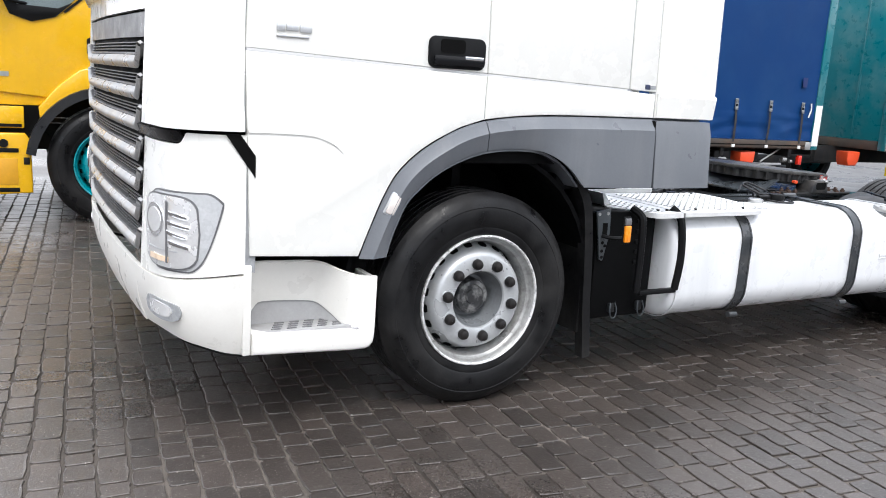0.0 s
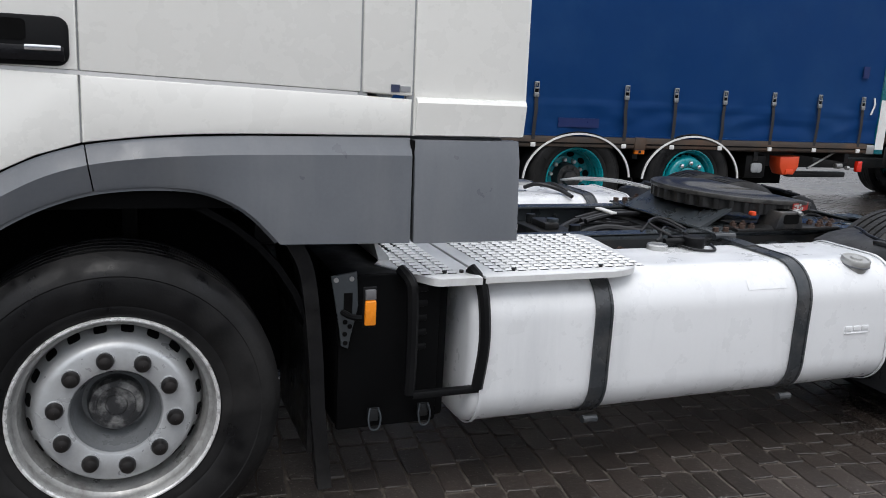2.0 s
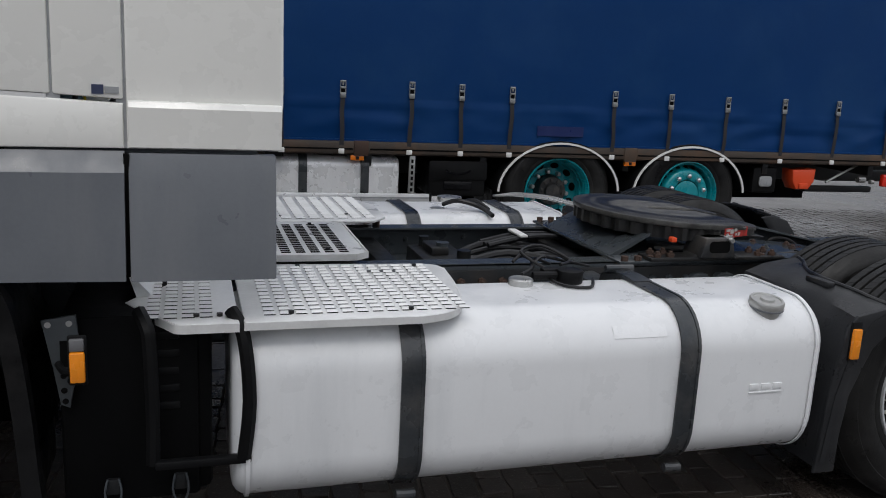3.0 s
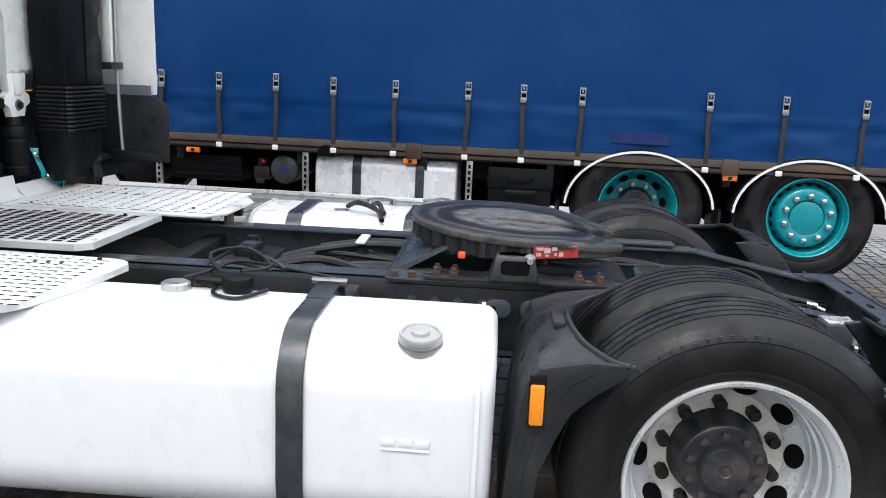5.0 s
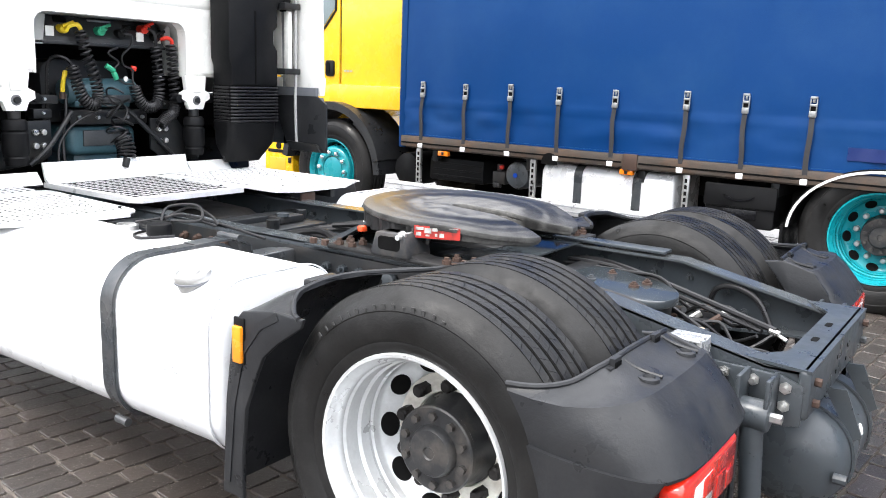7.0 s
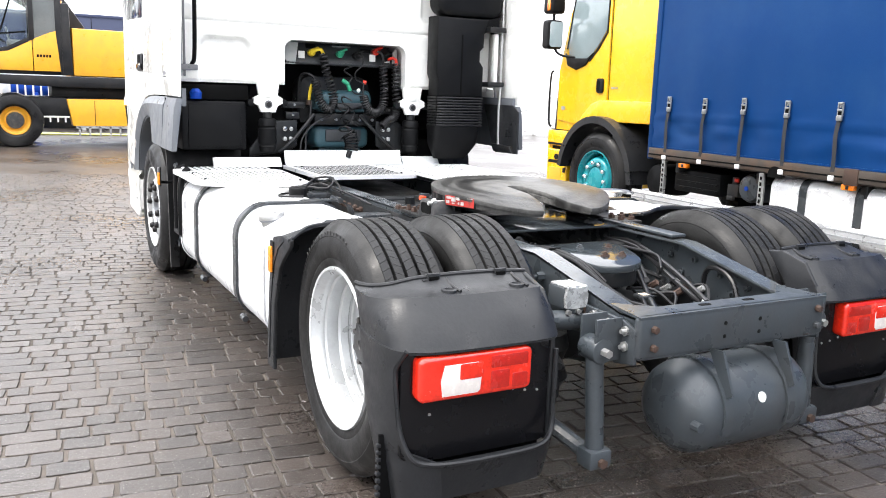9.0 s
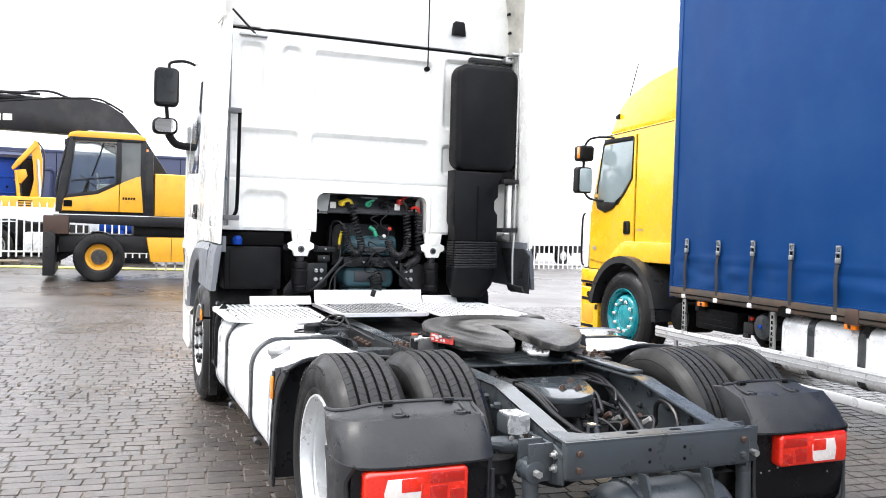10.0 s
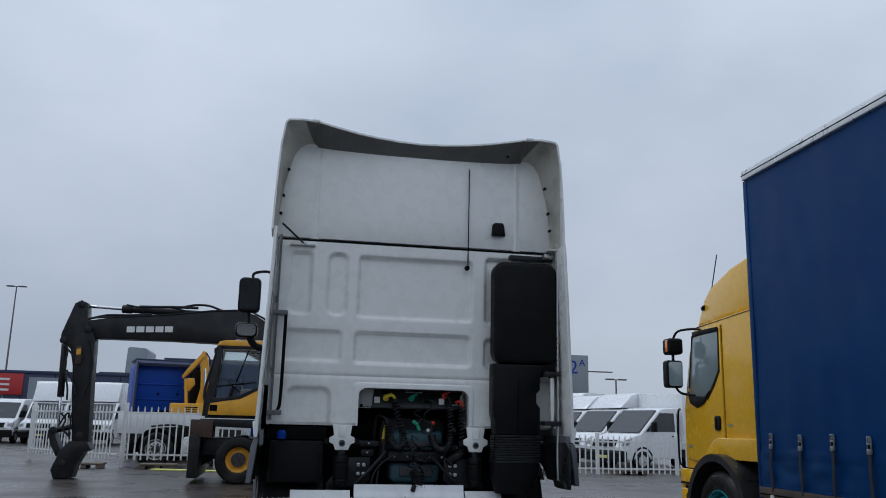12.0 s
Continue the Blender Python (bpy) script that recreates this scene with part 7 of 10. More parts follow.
    part("mudguard_inner", mm(bm_prism([(4.09, 0.795), (4.16, 0.806), (4.27, 0.775), (4.33, 0.70), (4.345, 0.62), (4.345, 0.30), (4.28, 0.28), (4.25, 0.45), (4.22, 0.62), (4.17, 0.70)], "y", -0.715, -0.695, 0.008)), MUDGUARD, rr)
    for yy in (-1.04, -0.80):
        part("mudguard_clip", mm(bm_prism([(yy - 0.036, 0.792), (yy - 0.036, 0.806), (yy - 0.018, 0.806), (yy - 0.018, 0.824), (yy + 0.022, 0.824), (yy + 0.022, 0.806), (yy + 0.036, 0.806), (yy + 0.036, 0.792)], "x", 4.152, 4.166, 0.002)), MUDGUARD, rr)
        part("clip_slot", mm(bm_box(4.166, 4.1685, yy - 0.016, yy + 0.016, 0.797, 0.815)), SEAM, rr)
        part("clip_strap", mm(bm_tube([(4.160, yy + 0.044, 0.806), (4.20, yy + 0.046, 0.792), (4.255, yy + 0.048, 0.785)], 0.005, 6)), MUDGUARD, rr)
        part("clip_knob", mm(bm_lathe([(0.026, 0.776), (0.024, 0.789), (0.015, 0.791), (0.013, 0.785), (0.0005, 0.785)], 14, "z", (4.235, yy + 0.018, 0))), MUDGUARD, rr)
    part("lamp_carrier", mm(bm_prism(rounded(-1.225, -0.700, 0.296, 0.655, 0.05), "x", 4.30, 4.338, 0.006)), BLACK_GLOSS, rr)
    for y, z in ((-1.13, 0.445), (-0.845, 0.485), (-0.80, 0.475), (-0.755, 0.47)):
        part("carrier_screw", mm(bm_rod((4.336, y, z), (4.341, y, z), 0.0045, 8)), STEEL, rr)
    lamp = part("tail_lamp", mm(bm_prism(rounded(-1.190, -0.808, 0.498, 0.634, 0.022), "x", 4.33, 4.388, 0.014, 3)), RED_LENS, T, "red tail lamp with a clear reversing field")
    part("reversing_lens", mm(bm_prism([(-1.116, 0.512), (-1.122, 0.56), (-1.110, 0.606), (-0.998, 0.606), (-0.985, 0.58), (-0.990, 0.520), (-1.0, 0.512)], "x", 4.384, 4.3905, 0.003)), WHITE_LENS, lamp)
    part("lens_field", mm(bm_prism(rounded(-1.060, -0.988, 0.558, 0.605, 0.005), "x", 4.388, 4.3925, 0.002)), RED_LENS, lamp)
    for y0, y1, z0, z1 in ((-0.955, -0.890, 0.515, 0.572), (-0.880, -0.826, 0.512, 0.556), (-0.955, -0.826, 0.580, 0.618)):
        part("lens_cell", mm(bm_prism(rounded(y0, y1, z0, z1, 0.006), "x", 4.385, 4.3895, 0.002)), RED_DEEP, lamp)
    part("mud_flap", mm(bm_prism([(-1.262, 0.38), (-0.70, 0.32), (-0.70, 0.150), (-1.258, 0.150)], "x", 4.268, 4.279, 0.003)), BOX_BLACK, T)
    for k in range(8):
        part("flap_tooth", mm(bm_box(4.268, 4.282, -1.270, -1.256, 0.185 + 0.022 * k, 0.197 + 0.022 * k, 0.002)), MUDGUARD, T)

part("brake_line", bm_tube([(4.10, -0.55, 0.52), (4.25, -0.60, 0.50), (4.28, -0.63, 0.51)], 0.012, 8), HOSE, T)

# fuel tanks
def fuel_tank(x0, x1, y0, y1, z0, z1, straps, flip, rc=0.15):
    pts = rounded(y0, y1, z0, z1, rc, 9)
    tk = part("fuel_tank", bm_prism(pts, "x", x0, x1, 0.045, 4), TANK, T, "white painted fuel tank with black straps")
    edge = rounded(y0 - 0.003, y1 + 0.003, z0 - 0.003, z1 + 0.003, rc, 9)
    for x in (x0 + 0.035, x1 - 0.05):
        part("tank_seam", bm_band(edge + edge[:1], "x", x, x + 0.012, -0.004), TANK, tk)
    for x in straps:
        st = part("tank_strap", bm_band(edge + edge[:1], "x", x, x + 0.07, -0.007), STRAP, tk)
        part("strap_edge", bm_band([(y * 1.0, z) for y, z in edge + edge[:1]], "x", x + 0.058, x + 0.068, -0.010), STRAP, st)
        ys = y0 if not flip else y1
        o = 0.03 if flip else -0.03
        part("strap_foot", bm_tube([(x + 0.006, ys - o * 1.1, z0 - 0.006), (x + 0.064, ys - o * 1.1, z0 - 0.008)], 0.015, 10), STRAP, st)
        part("strap_bolt", bm_rod((x + 0.035, ys - o * 1.3, z0 - 0.006), (x + 0.035, ys - o * 1.9, z0 - 0.034), 0.008, 6), RUST, st)
    return tk


tk = fuel_tank(1.12, 3.045, -1.242, -0.71, 0.285, 0.822, (1.585, 2.488), False)
for x in (1.585, 2.488):
    part("strap_bracket", merged(bm_band([(-0.92, 0.829), (-0.84, 0.832), (-0.74, 0.830), (-0.68, 0.80), (-0.66, 0.74)], "x", x, x + 0.07, 0.007), bm_rod((x - 0.02, -0.745, 0.838), (x + 0.09, -0.745, 0.838), 0.014, 10), bm_box(x - 0.015, x + 0.085, -0.70, -0.455, 0.70, 0.76, 0.01)), STRAP, T)
# filler neck and cap, leaning outwards on the rounded shoulder
neck = bm_lathe([(0.042, -0.06), (0.043, 0.0), (0.046, 0.018), (0.050, 0.020), (0.052, 0.024), (0.052, 0.040), (0.049, 0.045), (0.043, 0.045), (0.041, 0.041), (0.022, 0.041), (0.020, 0.048), (0.0005, 0.049)], 32, "z")
part("filler_cap", neck, CAP_METAL, tk, "grey metal filler cap on a slanting neck", m=pose(2.845, -1.160, 0.782, 9, 0, 0) @ Matrix.Scale(1.10, 4))
part("cap_seal", bm_lathe([(0.0505, 0.017), (0.0535, 0.019), (0.0535, 0.023), (0.0505, 0.024)], 32, "z"), GREY_TRIM, tk, m=pose(2.845, -1.160, 0.782, 9, 0, 0) @ Matrix.Scale(1.10, 4))
part("filler_collar", bm_lathe([(0.060, -0.055), (0.052, -0.030), (0.043, -0.022)], 28, "z"), TANK, tk, m=pose(2.845, -1.160, 0.782, 9, 0, 0) @ Matrix.Scale(1.10, 4))
part("level_sender", bm_lathe([(0.043, 0.815), (0.043, 0.840), (0.037, 0.845), (0.0005, 0.845)], 20, "z", (2.085, -0.87, 0)), STEEL, tk)
part("fuel_module", merged(bm_rod((2.27, -0.86, 0.822), (2.27, -0.86, 0.868), 0.046, 20, bev=0.006), bm_box(2.18, 2.25, -0.84, -0.80, 0.83, 0.865, 0.006), bm_rod((2.14, -0.84, 0.845), (2.24, -0.85, 0.845), 0.014, 10)), BLACK, tk)
for pts in (((2.10, -0.84, 0.85), (2.15, -0.80, 0.86), (2.20, -0.70, 0.87), (2.30, -0.62, 0.83)), ((2.20, -0.80, 0.86), (2.14, -0.72, 0.90), (2.24, -0.66, 0.91), (2.33, -0.72, 0.87), (2.26, -0.80, 0.87)), ((2.16, -0.78, 0.85), (2.22, -0.72, 0.88), (2.36, -0.62, 0.84), (2.5, -0.55, 0.80)),
            ((2.20, -0.85, 0.832), (2.22, -0.93, 0.83), (2.30, -0.96, 0.83), (2.36, -0.86, 0.832)), ((2.12, -0.70, 0.86), (2.2, -0.66, 0.90), (2.30, -0.65, 0.88), (2.36, -0.66, 0.85))):
    part("fuel_hose", bm_tube(pts, 0.0058, 8), HOSE, tk)
for k in range(3):
    part("tank_emblem", bm_box(2.76 + 0.045 * k, 2.795 + 0.045 * k, -1.2465, -1.24, 0.545, 0.565, 0.002), TANK, tk, "raised emblem bars")
part("tank_emblem", bm_box(2.76, 2.885, -1.2465, -1.24, 0.532, 0.538, 0.002), TANK, tk)
part("tank_label", bm_grid(lambda u, v: (2.258 + 0.185 * u, -1.092 - 0.1515 * math.cos(radians(26 + 16 * v)), 0.672 + 0.1515 * math.sin(radians(26 + 16 * v))), 4, 4, 0.0006), VAN, tk, "faded pale label")
tk2 = fuel_tank(1.84, 2.95, 0.52, 1.10, 0.285, 0.80, (2.05, 2.60), True, 0.12)
part("filler_cap", bm_lathe([(0.062, 0.76), (0.060, 0.795), (0.068, 0.797), (0.070, 0.820), (0.0005, 0.826)], 24, "z", (2.42, 1.05, 0)), STEEL, tk2, "grey metal filler cap")
part("level_sender", bm_lathe([(0.040, 0.785), (0.040, 0.803), (0.0005, 0.808)], 20, "z", (2.27, 0.78, 0)), STEEL, tk2)
for pts in (((2.30, 0.78, 0.82), (2.36, 0.72, 0.85), (2.46, 0.66, 0.83), (2.5, 0.55, 0.80)), ((2.42, 0.80, 0.83), (2.46, 0.72, 0.85), (2.5, 0.62, 0.82))):
    part("fuel_hose", bm_tube(pts, 0.012, 8), HOSE, tk2)
part("rear_box", bm_box(2.96, 3.05, 0.60, 1.1, 0.45, 0.72, 0.015), BLACK, T)

# deck plates behind the cab, with raised louvres
def deck(name, pts, z, cols, rows, label, gap=0.13):
    d = part(name, bm_prism(pts, "z", z - 0.012, z, 0.004), PLATE, T, label)
    x0, x1 = min(p[0] for p in pts), max(p[0] for p in pts)
    y0, y1 = min(p[1] for p in pts), max(p[1] for p in pts)
    lou = bmesh.new()
    for i in range(cols):
        for j in range(rows):
            cx, cy = x0 + 0.05 + (x1 - x0 - 0.11) * (i + 0.5) / cols, y0 + 0.05 + (y1 - y0 - 0.10) * (j + 0.5) / rows
            w, h = (x1 - x0 - 0.11) / cols * 0.36, (y1 - y0 - 0.10) / rows * 0.24
            vs = [lou.verts.new(p) for p in ((cx - w, cy - h, z), (cx + w, cy - h, z), (cx + w, cy + h, z), (cx - w, cy + h, z), (cx - w * 0.9, cy - h * 0.2, z + 0.006), (cx + w * 0.9, cy - h * 0.2, z + 0.006), (cx + w * 0.9, cy + h * 0.5, z + 0.006), (cx - w * 0.9, cy + h * 0.5, z + 0.006))]
            for f in ((4, 5, 6, 7), (0, 1, 5, 4), (1, 2, 6, 5), (2, 3, 7, 6), (3, 0, 4, 7)):
                lou.faces.new([vs[k] for k in f])
    if gap < 0.2:
        part("louvre_pattern", lou, PLATE, d)["kind"] = "stuff"
    slots = bmesh.new()
    for i in range(cols):
        for j in range(rows):
            cx, cy = x0 + 0.05 + (x1 - x0 - 0.11) * (i + 0.5) / cols, y0 + 0.05 + (y1 - y0 - 0.10) * (j + 0.5) / rows
            w, h = (x1 - x0 - 0.11) / cols * (0.36 if gap < 0.2 else 0.33), (y1 - y0 - 0.10) / rows * gap
            cy -= (y1 - y0 - 0.10) / rows * 0.34
            slots.faces.new([slots.verts.new(p) for p in ((cx - w, cy - h, z + 0.0006), (cx + w, cy - h, z + 0.0006), (cx + w, cy + h, z + 0.0006), (cx - w, cy + h, z + 0.0006))])
    part("slot_pattern", slots, SEAM, d)["kind"] = "stuff"
    return d


d1 = deck("deck_plate", [(1.15, -1.255), (1.64, -1.255)] + fair([(1.64, -1.255), (1.72, -1.225), (1.78, -1.15), (1.83, -0.95), (1.86, -0.70), (1.80, -0.64)], 4)[1:] + [(1.15, -0.60)], 0.846, 14, 14, "perforated aluminium deck plate over the fuel tank")
part("deck_edge", bm_band([(1.15, -1.255)] + fair([(1.64, -1.255), (1.72, -1.225), (1.78, -1.15), (1.83, -0.95), (1.86, -0.70)], 4), "z", 0.823, 0.844, -0.004), PLATE, d1)
d2 = deck("deck_plate", [(0.985, -1.255), (1.138, -1.255), (1.138, -0.60), (1.10, -0.60), (0.86, -0.99), (0.845, -1.02), (0.90, -1.12), (0.950, -1.20)], 0.846, 4, 14, "perforated aluminium deck plate beside the tank")
part("deck_edge", bm_band(fair([(0.845, -1.02), (0.90, -1.12), (0.950, -1.20), (0.975, -1.245), (1.0, -1.255)], 3) + [(1.138, -1.255)], "z", 0.820, 0.844, -0.004), PLATE, d2)
d3 = deck("deck_plate", [(0.90, -0.515), (1.59, -0.515), (1.635, -0.48), (1.64, 0.10), (1.60, 0.135), (0.90, 0.135)], 0.852, 12, 17, "perforated aluminium deck plate between the rails", 0.38)
part("deck_upstand", bm_prism([(0.850, 0.948), (0.862, 0.950), (0.872, 0.905), (0.886, 0.872), (0.912, 0.853), (0.895, 0.846), (0.872, 0.862), (0.858, 0.900)], "y", -0.50, 0.36, 0.0), PLATE, d3)
part("deck_edge", bm_band([(0.90, -0.515), (1.59, -0.515), (1.635, -0.48), (1.64, 0.10), (1.60, 0.135)], "z", 0.832, 0.856, -0.006), PLATE, d3)
d4 = deck("deck_plate", [(0.90, 0.165), (1.80, 0.165), (1.87, 0.26), (1.885, 0.60), (1.76, 0.84), (0.90, 0.86)], 0.850, 14, 14, "perforated aluminium deck plate on the far side")
part("deck_upstand", bm_prism([(0.850, 0.905), (0.862, 0.905), (0.912, 0.851), (0.89, 0.845)], "y", 0.37, 0.66, 0.0), PLATE, d4)
part("deck_upstand", bm_prism([(0.850, 0.905), (0.862, 0.905), (0.912, 0.847), (0.87, 0.842)], "y", -0.98, -0.53, 0.0), PLATE, d2)
part("deck_slot", bm_box(1.12, 1.36, 0.60, 0.63, 0.8505, 0.8515), SEAM, d4)
for d, pts in ((d1, ((1.28, -1.19), (1.62, -1.19), (1.36, -0.66), (1.76, -0.68))), (d2, ((1.03, -1.19), (1.09, -1.19))), (d3, ((1.0, -0.42), (1.5, -0.42), (1.5, 0.08), (1.2, 0.08))), (d4, ((1.0, 0.25), (1.4, 0.28), (1.7, 0.32), (1.2, 0.75), (1.55, 0.72)))):
    for x, y in pts:
        part("deck_screw", bm_rod((x, y, 0.842), (x, y, 0.8575 if d is d3 else 0.8545), 0.008, 8), CHASSIS_DARK, d)
part("deck_support", bm_box(0.9, 1.74, -0.64, -0.60, 0.79, 0.832, 0.004), CHASSIS_DARK, T)
part("deck_support", bm_box(0.9, 1.85, 0.52, 0.56, 0.79, 0.836, 0.004), CHASSIS_DARK, T)
part("deck_bracket", bm_box(1.84, 1.855, 0.30, 0.40, 0.785, 0.832, 0.004), RUST, T, "rusty bracket under the deck")

# battery box and guard bars ahead of the tank
bb = part("battery_box", bm_box(0.68, 1.07, -1.150, -0.60, 0.325, 0.84, 0.02), BOX_BLACK, T, "black plastic equipment box")
part("box_lid", bm_box(0.685, 1.035, -1.166, -1.145, 0.318, 0.845, 0.012), BOX_BLACK, bb)
for z in (0.58, 0.63, 0.68, 0.73, 0.78):
    part("lid_rib", bm_box(0.925, 0.985, -1.172, -1.160, z, z + 0.022, 0.004), BLACK, bb)
for x in (0.809, 0.983):
    la = part("latch", bm_box(x - 0.018, x + 0.018, -1.182, -1.163, 0.345, 0.390, 0.005), CHASSIS_DARK, bb)
    part("latch_wire", bm_tube([(x - 0.014, -1.185, 0.395), (x - 0.021, -1.194, 0.36), (x - 0.012, -1.196, 0.325), (x + 0.012, -1.196, 0.325), (x + 0.021, -1.194, 0.36), (x + 0.014, -1.185, 0.395)], 0.0032, 6), CHASSIS, la)
part("side_reflector", bm_box(0.730, 0.766, -1.314, -1.298, 0.722, 0.802, 0.006), ORANGE, T, "orange side reflector")
part("reflector_cap", bm_box(0.731, 0.765, -1.311, -1.298, 0.803, 0.835, 0.004), GRILLE_GREY, T)
part("reflector_base", bm_box(0.726, 0.770, -1.300, -1.292, 0.712, 0.842, 0.004), BLACK, T)
part("reflector_arm", bm_tube([(0.69, -1.20, 0.735), (0.71, -1.25, 0.733), (0.748, -1.294, 0.74)], 0.010, 8), BLACK, T)
part("hinge_plate", bm_prism([(0.652, 0.85), (0.735, 0.862), (0.742, 0.75), (0.722, 0.66), (0.712, 0.61), (0.690, 0.62), (0.675, 0.72)], "y", -1.192, -1.180, 0.003), CHASSIS, T)
part("hinge_slot", bm_box(0.694, 0.722, -1.1945, -1.191, 0.725, 0.795), SEAM, T)
for x, z in ((0.668, 0.838), (0.718, 0.840), (0.700, 0.700), (0.716, 0.685), (0.700, 0.660), (0.702, 0.630)):
    part("hinge_hole", bm_rod((x, -1.1905, z), (x, -1.1945, z), 0.008, 10), STEEL if z > 0.8 else SEAM, T)
guard = bm_tube([(0.885, -1.17, 0.86), (0.905, -1.215, 0.83), (0.912, -1.225, 0.78), (0.916, -1.225, 0.60), (0.914, -1.225, 0.45)], 0.019, 8)
part("guard_bar", guard, BLACK, T)
part("guard_bar", bm_tube([(1.12, -1.19, 0.86), (1.15, -1.235, 0.80), (1.165, -1.245, 0.62), (1.15, -1.24, 0.455)], 0.020, 8), BLACK, T)
part("guard_bar", bm_box(0.92, 1.17, -1.248, -1.222, 0.438, 0.462, 0.005), BLACK, T)
fl = bm_band([(0.50, 1.0), (0.56, 0.86), (0.585, 0.6), (0.585, 0.27)], "y", -1.20, -0.72, 0.015)
part("mud_flap", fl, RUBBER, T)
part("mud_flap", mirrored(bm_band([(0.50, 1.0), (0.56, 0.86), (0.585, 0.6), (0.60, 0.24)], "y", -1.20, -0.72, 0.015)), RUBBER, T)
part("flap_edge", bm_band(fair([(0.445, 1.05), (0.50, 0.97), (0.55, 0.86), (0.578, 0.62), (0.590, 0.42), (0.605, 0.27), (0.618, 0.145)]), "y", -1.225, -1.17, 0.045), RUBBER, T)
part("exhaust_box", bm_box(0.66, 1.5, 0.55, 1.16, 0.35, 0.80, 0.05, 3), CHASSIS_DARK, T)

# wheels
WS = Matrix.Diagonal((0.95, 0.95, 0.95, 1))
fw_l = steer_wheel(T, pose(0.02, -1.095, 0.476, 0, 9, 0) @ WS, rim=RIM_FRONT, R=0.501)
copy_thing(fw_l, pose(0.02, 0.97, 0.476, 0, 0, 180) @ WS)
rw_l = dual_wheel(T, pose(XR, -1.034, 0.460, 0, 15, 0) @ WS, R=0.483)
copy_thing(rw_l, pose(XR, 0.93, 0.460, 0, 0, 180) @ WS)
tagged(fw_l, "silver front wheel with dark wheel nuts")
tagged(rw_l, "silver deep-dished twin rear wheel")
TREAD_MARK = material("scuffed_rubber", (0.026, 0.026, 0.026), 0.55, vary=0.5)
# raised sidewall lettering left as plain bars
for k in range(15):
    a = radians(136 - 4.3 * k)
    b = bm_box(-0.006 + 0.003 * (k % 3 == 1), 0.005, -0.0012, 0.0012, -0.008, 0.008 - 0.005 * (k % 4 == 2), 0.001, 1)
    r = 0.435
    part("sidewall_mark", b, TREAD_MARK, rw_l, m=Matrix.Rotation(-a + math.pi / 2 - radians(15), 4, "Y") @ pose(0, -0.1548, r))


# ---------------------------------------------------------------- yellow curtain-sided truck alongside
Y = thing("curtain_truck", pose(0.0, 3.41, 0, 0, 0, -1.75), "yellow rigid truck with a blue curtain-sided body and teal wheels", "truck")
BX0, BX1, BTOP = 0.06, 7.86, 4.005
# body: roof, floor, walls, corner posts
part("body_floor", bm_box(BX0, BX1, 0.02, 2.48, 0.80, 0.93, 0.01), RAIL_BROWN, Y)
part("body_roof", bm_box(BX0, BX1, 0.0, 2.50, BTOP - 0.03, BTOP + 0.005, 0.01), STRIPE, Y)
part("front_wall", bm_box(BX0, BX0 + 0.05, 0.03, 2.47, 0.93, BTOP - 0.03), TARP, Y)
part("rear_wall", bm_box(BX1 - 0.06, BX1, 0.03, 2.47, 0.93, BTOP - 0.03), TEAL, Y)
part("far_curtain", bm_box(BX0 + 0.05, BX1 - 0.06, 2.46, 2.49, 0.90, BTOP - 0.06), TARP, Y)


def curtain_sheet(x0, x1, z0, z1, seed):
    """A slack tarpaulin: soft vertical pulls at the straps and a weld line across its foot."""
    def f(u, v):
        x, z = x0 + (x1 - x0) * u, z0 + (z1 - z0) * v
        pull = 0.006 * math.sin(x * 13.6 + seed) * max(0, 1 - v * 2.2)
        slack = 0.012 * noise.noise((x * 0.9, z * 0.7, seed)) + 0.005 * noise.noise((x * 3.1, z * 2.2, seed + 4))
        weld = -0.010 * math.exp(-((z - 1.205) / 0.02) ** 2) - 0.006 * math.exp(-((z - 1.13) / 0.015) ** 2)
        low = 0.020 * noise.noise((x * 3.4, z * 9.0, seed + 9)) * max(0, 1 - abs(z - 1.08) / 0.28)
        return (x, 0.004 + pull + slack + weld + low, z)
    return bm_grid(f, 190, 90, 0.004)


part("side_curtain", curtain_sheet(BX0 + 0.04, BX1 - 0.10, 0.915, BTOP - 0.09, 2.0), TARP, Y, "slack royal blue tarpaulin curtain")
part("curtain_hem", bm_box(BX0 + 0.06, BX1 - 0.12, -0.012, -0.003, 0.915, 0.930), TARP, Y)
part("cant_rail", bm_box(BX0, BX1, -0.03, 0.05, BTOP - 0.10, BTOP, 0.012), ALU, Y, "aluminium cant rail above the curtain")
part("cant_groove", bm_box(BX0, BX1, -0.032, -0.029, BTOP - 0.055, BTOP - 0.045), SEAM, Y)
part("corner_post", bm_box(BX1 - 0.13, BX1, -0.012, 0.10, 0.80, BTOP - 0.10, 0.01), TEAL, Y, "scuffed teal rear corner post")
part("post_patch", bm_box(BX1 - 0.125, BX1 - 0.01, -0.0155, -0.010, 0.85, 1.38), STRIPE, Y, "worn white scuff")
part("corner_post", bm_box(BX0 - 0.02, BX0 + 0.05, -0.006, 0.10, 0.80, BTOP - 0.10, 0.01), TARP, Y)
part("post_foot", bm_box(BX1 - 0.24, BX1 - 0.13, -0.016, 0.05, 0.80, 0.90, 0.006), STEEL, Y)
# side rail in lengths with joint plates
for x0, x1 in ((0.08, 2.30), (2.42, 4.72), (4.84, 7.62)):
    rl = part("side_rail", bm_box(x0, x1, -0.022, 0.05, 0.815, 0.912, 0.006), RAIL_BROWN, Y, "rusty brown steel side rail")
    part("rail_groove", bm_box(x0 + 0.01, x1 - 0.01, -0.0255, -0.020, 0.845, 0.857), SEAM, rl)
